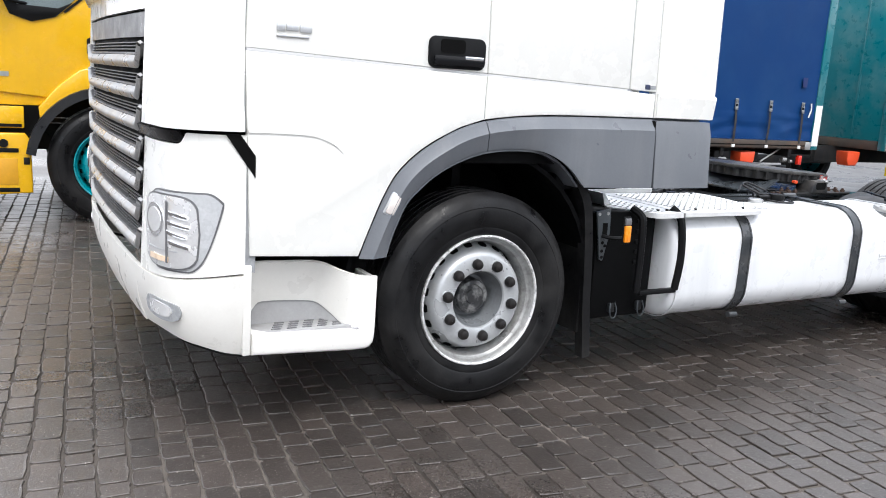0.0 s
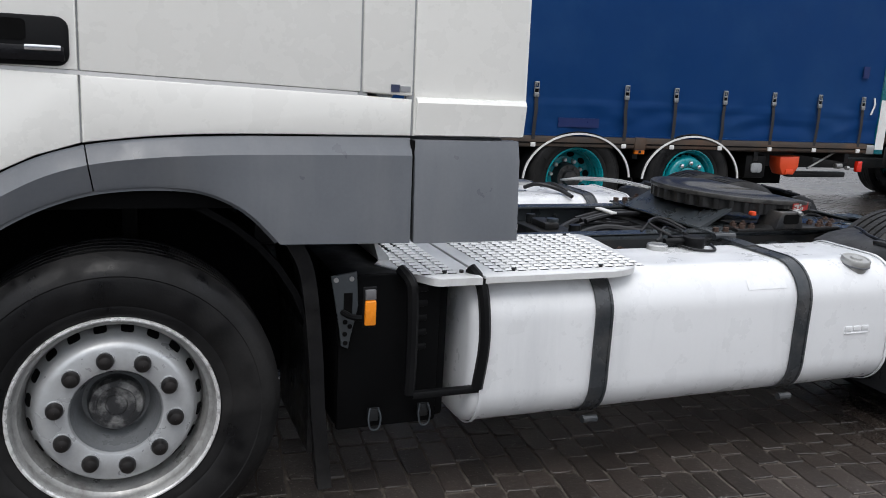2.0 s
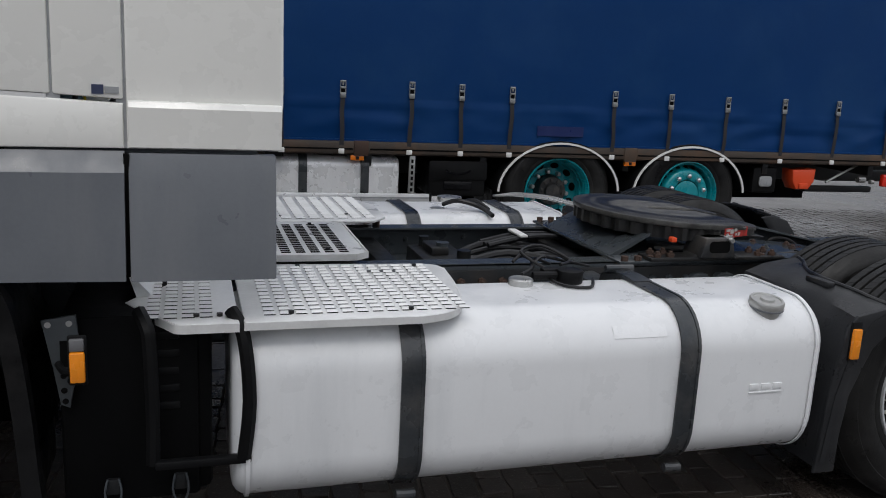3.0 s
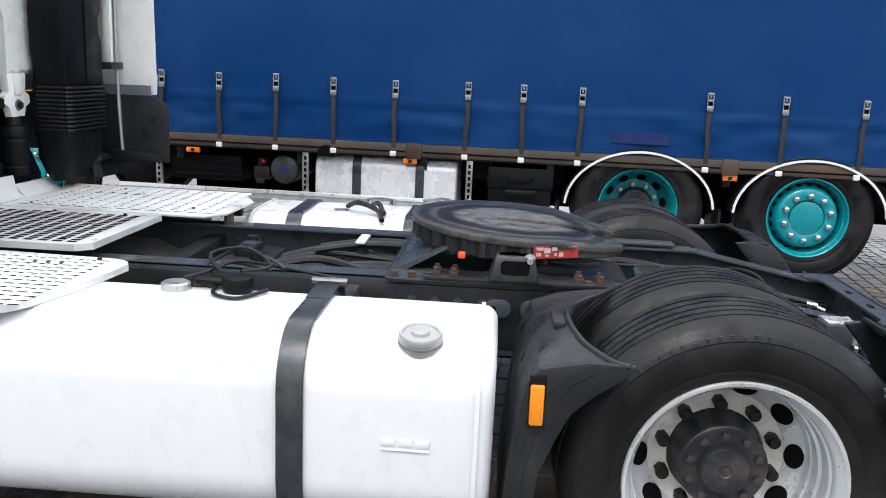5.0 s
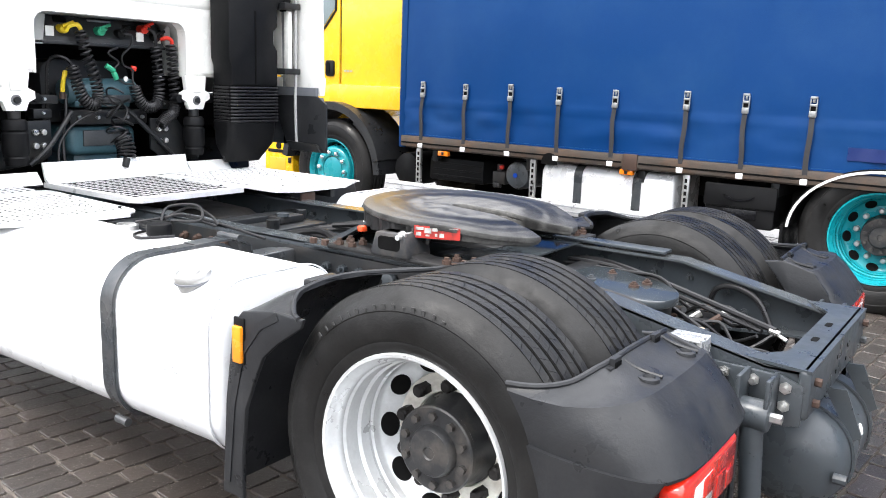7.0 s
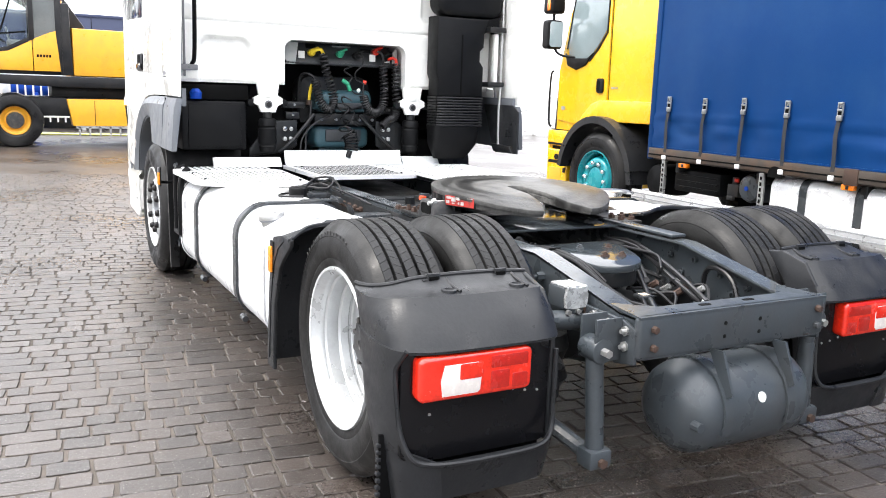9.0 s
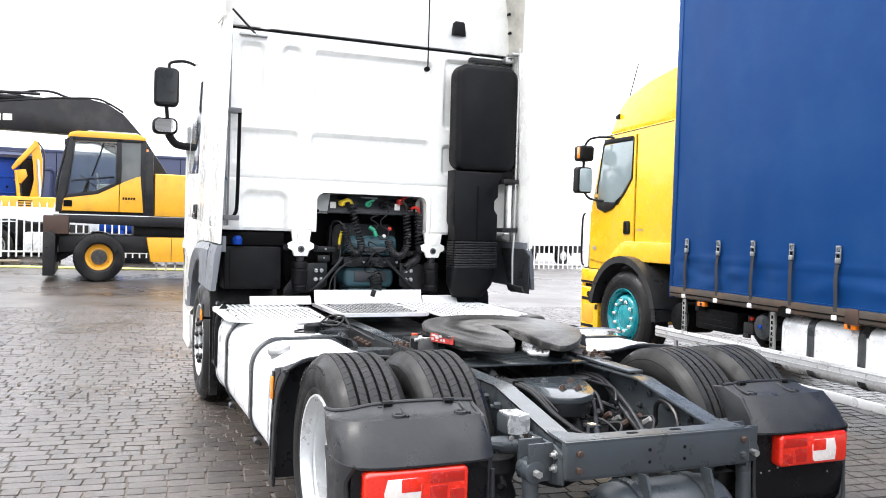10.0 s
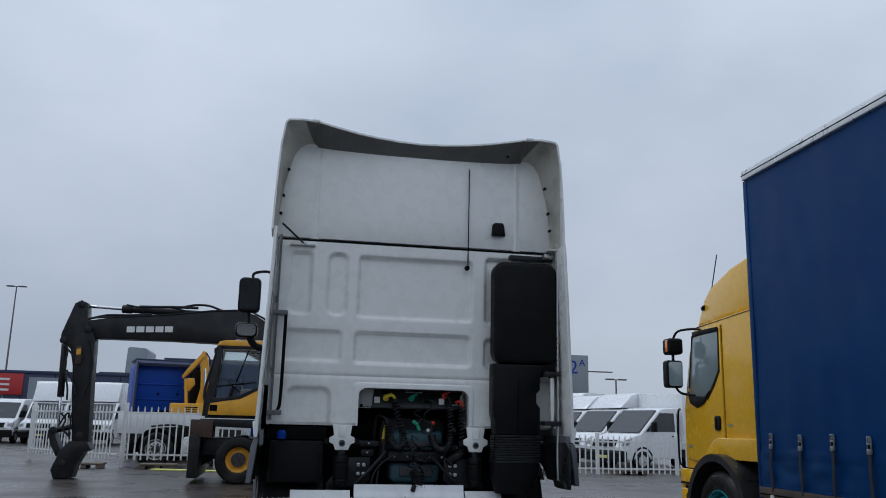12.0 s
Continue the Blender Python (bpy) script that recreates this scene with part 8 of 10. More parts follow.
for x in (2.30, 4.72):
    part("joint_plate", bm_box(x, x + 0.12, -0.026, 0.05, 0.795, 0.918, 0.006), RUST if x < 3 else RAIL_BROWN, Y)

bx = [0.32, 0.79, 1.25, 1.71, 2.20, 2.765, 3.19, 3.635, 4.585, 5.135, 5.71, 6.31, 6.90, 7.48]


def buckle_bm():
    frame_b = merged(bm_box(-0.024, -0.017, -0.014, 0.0, 1.275, 1.40, 0.003), bm_box(0.017, 0.024, -0.014, 0.0, 1.275, 1.40, 0.003), bm_box(-0.024, 0.024, -0.016, 0.0, 1.385, 1.402, 0.004),
                     bm_box(-0.022, 0.022, -0.020, -0.004, 1.335, 1.352, 0.004), bm_box(-0.024, 0.024, -0.022, -0.002, 1.262, 1.305, 0.006), bm_box(-0.007, 0.007, -0.012, 0.002, 1.36, 1.395, 0.002))
    return frame_b


b0 = part("buckle", buckle_bm(), BUCKLE, Y, "zinc over-centre buckle", m=pose(bx[0], -0.008, 0))
s0 = part("buckle_slot", bm_box(-0.016, 0.016, -0.012, -0.009, 1.305, 1.336), SEAM, b0)
random.seed(4)
for i, x in enumerate(bx):
    lean = random.uniform(-0.012, 0.012)
    if i:
        nb = copy_thing(b0, pose(x, -0.008, random.uniform(-.008, .008)))
    bend = random.uniform(-0.01, 0.01)
    path = [(x, 1.27), (x + lean * 0.3 + bend, 1.15), (x + lean * 0.7 - bend * 0.5, 1.0), (x + lean, 0.85)]

    def web(u, v, path=path, x=x):
        k = u * 3
        j = min(2, int(k))
        a, b = path[j], path[j + 1]
        t = k - j
        cx, cz = a[0] + (b[0] - a[0]) * t, a[1] + (b[1] - a[1]) * t
        return (cx + (v - 0.5) * 0.035, -0.020 - 0.010 * math.sin(math.pi * u), cz)
    st = part("curtain_strap", bm_grid(web, 10, 2, 0.003), WEB, Y, "dark grey webbing strap")
    part("strap_hook", bm_box(path[3][0] - 0.024, path[3][0] + 0.024, -0.038, -0.020, 0.812, 0.852, 0.005), STRIPE, st)
part("curtain_patch", bm_grid(lambda u, v: (3.88 + 0.43 * u, -0.016 + 0.004 * math.sin(u * 9), 1.0 + 0.085 * v), 8, 2, 0.003), TARP_DARK, Y, "darker blue repair patch")
part("curtain_patch", bm_box(7.42, 7.50, -0.016, -0.012, 1.60, 1.72), TARP_DARK, Y)
part("curtain_tail", bm_tube([(7.62, -0.02, 1.40), (7.63, -0.024, 1.32), (7.60, -0.02, 1.22)], 0.010, 6), STRIPE, Y)

# chassis under the body
for y in (0.85, 1.60):
    part("chassis_rail", bm_box(-1.6, 7.7, y - 0.04, y + 0.04, 0.56, 0.80, 0.01), CHASSIS_DARK, Y)
for x in (0.4, 1.4, 2.4, 3.4, 4.75, 6.2, 7.4):
    part("cross_bearer", bm_box(x, x + 0.06, 0.05, 2.45, 0.70, 0.80, 0.006), CHASSIS_DARK, Y)
# near-black sheet painted in for the shade under the body
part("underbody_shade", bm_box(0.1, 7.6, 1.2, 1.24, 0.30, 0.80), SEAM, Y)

# perforated hangers
for x in (0.235, 1.455, 2.775):
    h = part("hanger", bm_box(x, x + 0.05, 0.02, 0.05, 0.47, 0.80, 0.003), STEEL, Y, "perforated zinc hanger")
    for k in range(6):
        part("hanger_slot", bm_box(x + 0.015, x + 0.035, 0.0175, 0.021, 0.50 + 0.048 * k, 0.53 + 0.048 * k), SEAM, h)
# dark box, valves, round air tank, fuel tank, tool box
part("battery_carrier", bm_box(0.32, 0.92, 0.12, 0.60, 0.52, 0.73, 0.02), BLACK, Y)
for k in range(3):
    part("carrier_rib", bm_box(0.36, 0.90, 0.108, 0.121, 0.56 + 0.055 * k, 0.575 + 0.055 * k, 0.003), BLACK, Y)
part("air_filter", bm_lathe([(0.0005, -0.02), (0.08, -0.015), (0.15, 0.0), (0.16, 0.04), (0.16, 0.35)], 24, "y", (0.02, 0.16, 0.58)), BLACK, Y)
vv = part("valve_group", merged(bm_box(1.03, 1.16, 0.10, 0.22, 0.55, 0.66, 0.012), bm_rod((1.08, 0.15, 0.66), (1.08, 0.15, 0.72), 0.03, 12), bm_box(1.05, 1.12, 0.08, 0.12, 0.52, 0.56, 0.006)), CHASSIS_DARK, Y)
part("valve_cap", bm_rod((1.10, 0.14, 0.68), (1.10, 0.14, 0.71), 0.022, 12), RED, vv)
air = part("air_tank", bm_lathe([(0.0005, -0.03), (0.07, -0.022), (0.11, -0.004), (0.125, 0.03), (0.125, 0.60)], 28, "y", (1.285, 0.10, 0.645)), CHASSIS, Y, "grey round end of an air tank")
part("tank_plug", bm_rod((1.285, 0.075, 0.645), (1.285, 0.062, 0.645), 0.020, 14), BLUE_PAINT, air)
ft = part("fuel_tank", bm_prism(rounded(0.05, 0.62, 0.30, 0.782, 0.09), "x", 1.55, 2.70, 0.03, 3), ALU_TANK, Y, "bare aluminium fuel tank")
for x in (1.86, 2.37):
    part("tank_strap", bm_band(rounded(0.047, 0.623, 0.297, 0.785, 0.09) + rounded(0.047, 0.623, 0.297, 0.785, 0.09)[:1], "x", x, x + 0.07, -0.006), STRAP, ft)
part("filler_neck", bm_lathe([(0.045, 0.77), (0.045, 0.81), (0.0005, 0.815)], 16, "z", (1.66, 0.16, 0)), STEEL, ft)
part("fill_opening", bm_prism(arc(1.66, 0.80, 0.072, 0, 180, 12) + [(1.588, 0.78), (1.732, 0.78)], "y", -0.03, -0.02), SEAM, Y)
tb = part("tool_box", bm_prism(rounded(2.955, 3.45, 0.46, 0.755, 0.025), "y", 0.03, 0.48, 0.012), BLACK, Y, "black plastic tool box")
part("box_lid", bm_prism(rounded(2.945, 3.46, 0.60, 0.765, 0.02), "y", 0.015, 0.04, 0.006), BLACK, tb)
part("box_handle", bm_band(arc(3.2, 0.70, 0.12, 200, 340, 10, 0.05), "y", 0.006, 0.016, 0.015), BLACK_GLOSS, tb)
part("box_panel", bm_prism(rounded(3.08, 3.33, 0.52, 0.59, 0.006), "y", 0.02, 0.031, 0.004), BLACK_GLOSS, tb)
for x in (0.56, 2.33, 4.79):
    mk = part("side_marker", bm_box(x - 0.055, x + 0.055, -0.012, 0.03, 0.755, 0.798, 0.006), AMBER, Y, "amber side marker lamp")
    part("marker_core", bm_box(x - 0.014, x + 0.014, -0.016, -0.010, 0.763, 0.790, 0.003), NUT, mk)
ch = part("wheel_chock", bm_prism([(6.52, 0.75), (6.78, 0.76), (6.775, 0.64), (6.72, 0.56), (6.58, 0.56), (6.53, 0.64)], "y", 0.02, 0.20, 0.02), RED_ORANGE, Y, "red-orange plastic wheel chock in its holder")
part("chock_rib", bm_box(6.60, 6.70, 0.005, 0.022, 0.57, 0.62, 0.006), RED_ORANGE, ch)
part("spare_carrier", bm_box(6.12, 6.38, 0.06, 0.30, 0.52, 0.76, 0.02), BLACK, Y)
part("carrier_lamp", bm_prism(rounded(6.18, 6.32, 0.58, 0.68, 0.03), "y", 0.04, 0.062, 0.008), LAMP_GREY, Y)
part("tail_bar", bm_box(6.9, 7.7, 0.30, 0.38, 0.50, 0.56, 0.01), CHASSIS_DARK, Y)
part("tail_stay", bm_rod((7.0, 0.14, 0.62), (7.35, 0.14, 0.80), 0.012, 8), STEEL, Y)
part("tail_marker", bm_box(7.55, 7.62, 0.0, 0.05, 0.60, 0.72, 0.01), RED_LENS, Y)
part("air_coupling", bm_rod((7.30, 0.06, 0.66), (7.38, 0.06, 0.66), 0.03, 10), STEEL, Y)
part("air_coupling", bm_rod((7.44, 0.05, 0.64), (7.48, 0.05, 0.64), 0.022, 10), STEEL, Y)

# side guard
sg = part("side_guard", bm_box(-0.02, 2.93, -0.115, -0.085, 0.395, 0.50, 0.008), ALU, Y, "ribbed aluminium side guard rail")
for z in (0.425, 0.468):
    part("guard_groove", bm_box(-0.01, 2.92, -0.1185, -0.114, z - 0.005, z + 0.005), LAMP_GREY, sg)
part("guard_end", bm_box(2.925, 2.945, -0.12, -0.08, 0.39, 0.505, 0.004), BLACK, sg)
for x in (0.26, 1.48, 2.80):
    part("guard_post", bm_box(x, x + 0.04, -0.085, 0.03, 0.42, 0.49, 0.004), STEEL, sg)
sg2 = part("side_guard", bm_box(0.05, 2.93, -0.115, -0.085, 0.20, 0.27, 0.008), ALU, Y, "ribbed aluminium side guard rail")
for x in (0.26, 1.48, 2.80):
    part("guard_post", bm_box(x, x + 0.04, -0.085, -0.06, 0.20, 0.42, 0.004), STEEL, sg2)

# wheels with mudguards
wA = dual_wheel(Y, pose(4.12, 0.155, 0.5, 0, 10, 0), rim=TEAL_RIM, edge=TEAL_RIM, nut=STEEL, hub=HUB, lugs=False, face=TEAL_RIM)
tagged(wA, "teal deep-dished twin wheel")
wB = steer_wheel(Y, pose(5.40, 0.15, 0.5, 0, 20, 0), rim=TEAL_RIM, edge=TEAL_RIM, nut=CHROME, cover=True)
tagged(wB, "teal wheel with chrome wheel nuts")
copy_thing(wB, pose(-0.88, 0.20, 0.5, 0, 5, 0))
for x in (4.12, 5.40):
    copy_thing(wB, pose(x, 2.33, 0.5, 0, 0, 180))
copy_thing(wB, pose(-0.83, 2.33, 0.5, 0, 0, 180))
for x in (4.12, 5.40):
    mg = part("mudguard", bm_band(arc(x, 0.50, 0.565, 178, 4, 20, 0.44), "y", -0.02, 0.50, 0.02), BLACK, Y, "black mudguard with a white edge")
    part("mudguard_edge", bm_band(arc(x, 0.50, 0.557, 178, 4, 24, 0.432), "y", -0.034, -0.020, 0.017), STRIPE, mg)
part("mud_flap", bm_box(4.74, 4.76, 0.02, 0.48, 0.14, 0.52), RUBBER, Y)
part("mud_flap", bm_box(3.50, 3.52, 0.02, 0.48, 0.16, 0.52), RUBBER, Y)
for x in (4.12, 5.40, -0.83):
    part("axle", bm_rod((x, 0.2, 0.5), (x, 2.3, 0.5), 0.07, 12), CHASSIS_DARK, Y)

# yellow cab
YX = lambda pts, y0, y1, bev=0.02: bm_prism(pts, "y", y0, y1, bev, 3)
CAB_AT, STEP_AT, ARCH_AT, MIRROR_AT = ((-0.17, 0.125, 0), (-0.05, 0.11, 0), (-0.05, 0.05, 0), (0.04, 0.15, 0.04))


def set_part(at, name, bm, mat, parent, label=""):
    return part(name, moved(bm, Matrix.Translation(at)), mat, parent, label)


cab = set_part(CAB_AT, "cab", YX([(-1.68, 0.98), (-1.67, 1.70), (-1.49, 2.30), (-1.36, 2.60), (0.12, 2.667), (0.12, 1.13), (-0.85, 1.13), (-1.12, 1.06), (-1.28, 0.98)], 0.045, 2.26), YELLOW, Y, "yellow truck cab")
set_part(CAB_AT, "cab_roof", YX([(-1.365, 2.585), (-1.30, 2.70), (-1.17, 2.90), (-1.0, 3.02), (-0.55, 3.16), (0.12, 3.26), (0.12, 2.645)], 0.075, 2.23, 0.05), YELLOW, Y)
set_part(CAB_AT, "roof_line", bm_prism([(-1.36, 2.578), (-0.05, 2.634), (-0.05, 2.642), (-1.36, 2.586)], "y", 0.0415, 0.10), SEAM, Y)
dr = set_part(CAB_AT, "cab_door", YX([(-1.64, 1.10), (-1.64, 1.66), (-1.47, 2.28), (-1.345, 2.53), (-0.715, 2.555), (-0.705, 1.10), (-1.20, 1.06)], 0.024, 0.07, 0.01), YELLOW, Y, "yellow cab door")
set_part(CAB_AT, "door_window", bm_prism([(-1.36, 2.47), (-0.755, 2.50), (-0.77, 2.08), (-0.90, 1.93), (-1.06, 1.79), (-1.44, 1.80), (-1.48, 1.95)], "y", 0.0175, 0.03, 0.003), CAB_GLASS, dr)
set_part(CAB_AT, "window_frame", bm_band([(-1.48, 1.90), (-1.365, 2.48), (-0.75, 2.51), (-0.765, 2.06), (-0.90, 1.91), (-1.06, 1.77)], "y", 0.014, 0.026, 0.02), BLACK, dr)
set_part(CAB_AT, "window_sill", bm_prism([(-1.52, 1.86), (-1.40, 1.80), (-1.10, 1.79), (-0.98, 1.85), (-1.12, 1.72), (-1.30, 1.67), (-1.46, 1.72)], "y", 0.005, 0.03, 0.006), BLACK, dr)
set_part(CAB_AT, "sun_visor", bm_box(-1.36, -0.76, 0.01, 0.03, 2.485, 2.54, 0.006), BLACK, dr)
set_part(CAB_AT, "door_handle", bm_prism(rounded(-0.885, -0.765, 1.42, 1.575, 0.03), "y", 0.004, 0.03, 0.01), BLACK, dr)
set_part(CAB_AT, "handle_cup", bm_prism(rounded(-0.865, -0.82, 1.44, 1.555, 0.012), "y", 0.0, 0.01), SEAM, dr)
set_part(CAB_AT, "door_gap", bm_prism([(-0.703, 1.10), (-0.695, 1.10), (-0.703, 2.56), (-0.713, 2.56)], "y", 0.0435, 0.06), SEAM, Y)
for x in (-0.66, -0.62, -0.58):
    set_part(CAB_AT, "cab_emblem", bm_box(x, x + 0.03, 0.040, 0.046, 1.465, 1.485), STEEL, Y)
set_part(CAB_AT, "cab_label", bm_box(-1.55, -1.48, 0.018, 0.026, 1.22, 1.26), STEEL, Y)
wing = [(-1.27, 0.98), (-1.12, 1.16), (-0.95, 1.30), (-0.80, 1.345), (0.12, 1.345), (0.12, 1.12), (-0.45, 1.12)] + arc(-0.71, 0.50, 0.63, 62, 140, 12) + [(-1.26, 0.86)]
set_part(CAB_AT, "wing", YX(wing, 0.0, 0.10, 0.015), YELLOW, Y, "yellow front wing over the wheel")
set_part(ARCH_AT, "wheel_arch", bm_band(arc(-0.83, 0.50, 0.60, 172, 12, 18), "y", -0.045, 0.45, 0.075), MUDGUARD, Y, "dark grey wheel arch trim")
set_part(ARCH_AT, "rear_wing", bm_band(arc(-0.83, 0.48, 0.58, 58, 2, 12), "y", -0.02, 0.42, 0.075), MUDGUARD, Y, "grey plastic rear part of the wheel arch")
stp = set_part(STEP_AT, "boarding_steps", YX([(-1.84, 0.24), (-1.84, 0.76), (-1.50, 0.76), (-1.455, 0.70), (-1.45, 0.26)], 0.0, 0.40, 0.015), YELLOW, Y, "yellow boarding steps")
for z in (0.29, 0.62):
    set_part(STEP_AT, "step_opening", bm_box(-1.83, -1.55, -0.006, 0.01, z - 0.02, z + 0.015, 0.004), BLACK, stp)
set_part(STEP_AT, "step_inner", bm_box(-1.80, -1.56, -0.004, 0.008, 0.33, 0.55, 0.004), DIGGER_YELLOW, stp)
set_part(STEP_AT, "step_cap", bm_rod((-1.66, 0.0, 0.675), (-1.66, -0.012, 0.675), 0.035, 18), BLACK, stp)
set_part(STEP_AT, "step_reflector", bm_box(-1.515, -1.47, -0.010, 0.0, 0.50, 0.56, 0.005), NUT, stp)
set_part(STEP_AT, "step_gap", bm_box(-1.9, -1.38, 0.06, 0.40, 0.74, 0.99), SEAM, Y)
set_part(STEP_AT, "upper_step", bm_box(-1.90, -1.50, 0.02, 0.06, 0.80, 0.98, 0.01), YELLOW, Y)
set_part(STEP_AT, "upper_step_slot", bm_box(-1.88, -1.52, 0.012, 0.022, 0.81, 0.835), BLACK, Y)
set_part(STEP_AT, "front_bumper", YX([(-1.95, 0.24), (-1.95, 0.95), (-1.84, 0.98), (-1.84, 0.24)], 0.05, 2.26, 0.03), YELLOW, Y)
set_part(CAB_AT, "front_grille", YX([(-1.84, 0.95), (-1.80, 1.62), (-1.69, 1.66), (-1.69, 0.95)], 0.12, 2.3, 0.03), BLACK, Y)
set_part(CAB_AT, "windscreen", YX([(-1.70, 1.68), (-1.50, 2.34), (-1.40, 2.58), (-1.36, 2.55), (-1.47, 2.25), (-1.64, 1.66)], 0.10, 2.32, 0.01), DARK_GLASS, Y)
set_part(CAB_AT, "grab_rail", bm_tube([(-1.72, 0.0, 1.02), (-1.76, -0.01, 1.10), (-1.76, -0.01, 1.58), (-1.72, 0.0, 1.66)], 0.012, 8), BLACK, Y)
set_part(MIRROR_AT, "mirror", bm_prism(rounded(-1.90, -1.70, 2.25, 2.44, 0.04), "y", -0.24, -0.06, 0.03, 3), BLACK, Y, "black mirror housing with amber lens")
set_part(MIRROR_AT, "mirror_lens", bm_prism(rounded(-1.80, -1.74, 2.28, 2.42, 0.02), "y", -0.248, -0.235, 0.004), AMBER, Y)
set_part(MIRROR_AT, "mirror", bm_prism(rounded(-1.87, -1.72, 1.86, 2.18, 0.04), "y", -0.26, -0.06, 0.03, 3), BLACK, Y, "black tall mirror housing")
set_part(MIRROR_AT, "mirror_glass", bm_prism(rounded(-0.245, -0.075, 1.88, 2.16, 0.03), "x", -1.722, -1.716), MIRROR, Y)
set_part(MIRROR_AT, "mirror_arm", bm_tube([(-1.36, 0.05, 2.50), (-1.5, -0.02, 2.53), (-1.70, -0.12, 2.52), (-1.78, -0.15, 2.44)], 0.014, 8), BLACK, Y)
set_part(MIRROR_AT, "mirror_arm", bm_tube([(-1.80, -0.15, 2.26), (-1.80, -0.15, 2.18)], 0.018, 8), BLACK, Y)
set_part(MIRROR_AT, "mirror_arm", bm_tube([(-1.78, -0.14, 1.88), (-1.72, -0.10, 1.80), (-1.55, 0.0, 1.77), (-1.44, 0.04, 1.78)], 0.014, 8), BLACK, Y)
set_part(CAB_AT, "roof_lamp", bm_rod((-1.20, 0.09, 2.80), (-1.13, 0.07, 2.80), 0.03, 10), BLACK, Y)
set_part(CAB_AT, "antenna", bm_rod((-1.05, 0.10, 2.86), (-0.80, 0.08, 3.36), 0.006, 6), BLACK, Y)
set_part(CAB_AT, "antenna_foot", bm_rod((-1.08, 0.10, 2.82), (-1.02, 0.10, 2.92), 0.016, 8), BLACK, Y)
# near-black sheet added as the shade between cab and body
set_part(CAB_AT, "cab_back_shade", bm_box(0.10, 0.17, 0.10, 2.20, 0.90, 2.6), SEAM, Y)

# ---------------------------------------------------------------- drawbar trailer behind it
D = thing("drawbar_trailer", pose(9.30, 3.17, 0, 0, 0, -1.43), "blue curtain-sided drawbar trailer with a teal front wall", "trailer")
part("trailer_floor", bm_box(0.0, 7.5, 0.02, 2.48, 0.80, 0.93, 0.01), RAIL_BROWN, D)
part("front_wall", bm_box(0.0, 0.06, 0.10, 2.42, 0.93, 3.0, 0.006), TEAL, D, "teal sheet steel front wall")
part("front_wall_upper", bm_box(0.02, 0.06, 0.10, 2.42, 3.0, 3.95, 0.006), TARP, D)
part("wall_cap", bm_box(-0.02, 0.06, 0.04, 2.46, 2.98, 3.02, 0.004), STEEL, D)
for y in (0.55, 1.3, 1.9):
    part("wall_strut", bm_box(-0.015, 0.0, y - 0.015, y + 0.015, 1.0, 2.98, 0.004), TEAL, D)
for y in (0.30, 0.95):
    part("upper_strut", bm_box(-0.01, 0.02, y - 0.03, y + 0.03, 3.02, 3.95, 0.004), STRIPE, D)
part("corner_post", bm_box(-0.02, 0.12, -0.01, 0.10, 0.80, 3.95, 0.01), TEAL, D)
part("post_foot", bm_box(0.0, 0.20, -0.02, 0.05, 0.80, 0.92, 0.006), STEEL, D)
for z in (1.25, 1.6, 2.2):
    part("post_hinge", bm_box(-0.035, -0.02, 0.0, 0.06, z, z + 0.10, 0.006), TEAL, D)
part("side_curtain", bm_grid(lambda u, v: (0.13 + 7.2 * u, 0.004 + 0.012 * noise.noise((u * 8, v * 2.5, 7)), 0.915 + 2.95 * v), 60, 24, 0.004), TARP, D, "royal blue tarpaulin curtain")
part("roof", bm_box(0.0, 7.5, 0.0, 2.5, 3.93, 3.98, 0.01), STRIPE, D)
part("side_rail", bm_box(0.14, 7.4, -0.02, 0.05, 0.815, 0.912, 0.006), RAIL_BROWN, D)
part("rear_wall", bm_box(7.44, 7.5, 0.03, 2.47, 0.93, 3.95), TEAL, D)
for y in (0.85, 1.60):
    part("chassis_rail", bm_box(-0.4, 7.4, y - 0.04, y + 0.04, 0.56, 0.80, 0.01), CHASSIS_DARK, D)
part("drawbar", bm_box(-1.5, 0.4, 1.15, 1.31, 0.50, 0.62, 0.01), CHASSIS_DARK, D)
part("wheel_chock", bm_prism([(-0.35, 0.76), (-0.08, 0.76), (-0.09, 0.64), (-0.14, 0.56), (-0.30, 0.56), (-0.34, 0.64)], "y", 0.30, 0.50, 0.02), RED_ORANGE, D, "red-orange plastic wheel chock")
part("front_marker", bm_box(0.10, 0.20, -0.01, 0.03, 0.75, 0.79, 0.006), AMBER, D)
part("front_plate", bm_box(0.16, 0.30, 0.02, 0.05, 0.45, 0.74, 0.008), YELLOW_CAP, D)
part("side_guard", bm_box(0.10, 3.0, -0.10, -0.07, 0.50, 0.60, 0.008), ALU, D)
twD = steer_wheel(D, pose(1.3, 0.15, 0.5, 0, 0, 0), rim=TEAL_RIM, edge=TEAL_RIM, nut=CHROME, cover=True)
copy_thing(twD, pose(6.0, 0.15, 0.5))
copy_thing(twD, pose(1.3, 2.33, 0.5, 0, 0, 180))
copy_thing(twD, pose(6.0, 2.33, 0.5, 0, 0, 180))


# ---------------------------------------------------------------- wheeled excavator across the yard
E = thing("wheeled_excavator", pose(-12.8, 0, 0), "yellow and charcoal wheeled excavator with its boom stretched out", "excavator")


def EX(name, pts, x0, x1, mat, bev=0.02, label="", parent=None):
    return part(name, bm_prism(pts, "x", x0, x1, bev), mat, parent or E, label)


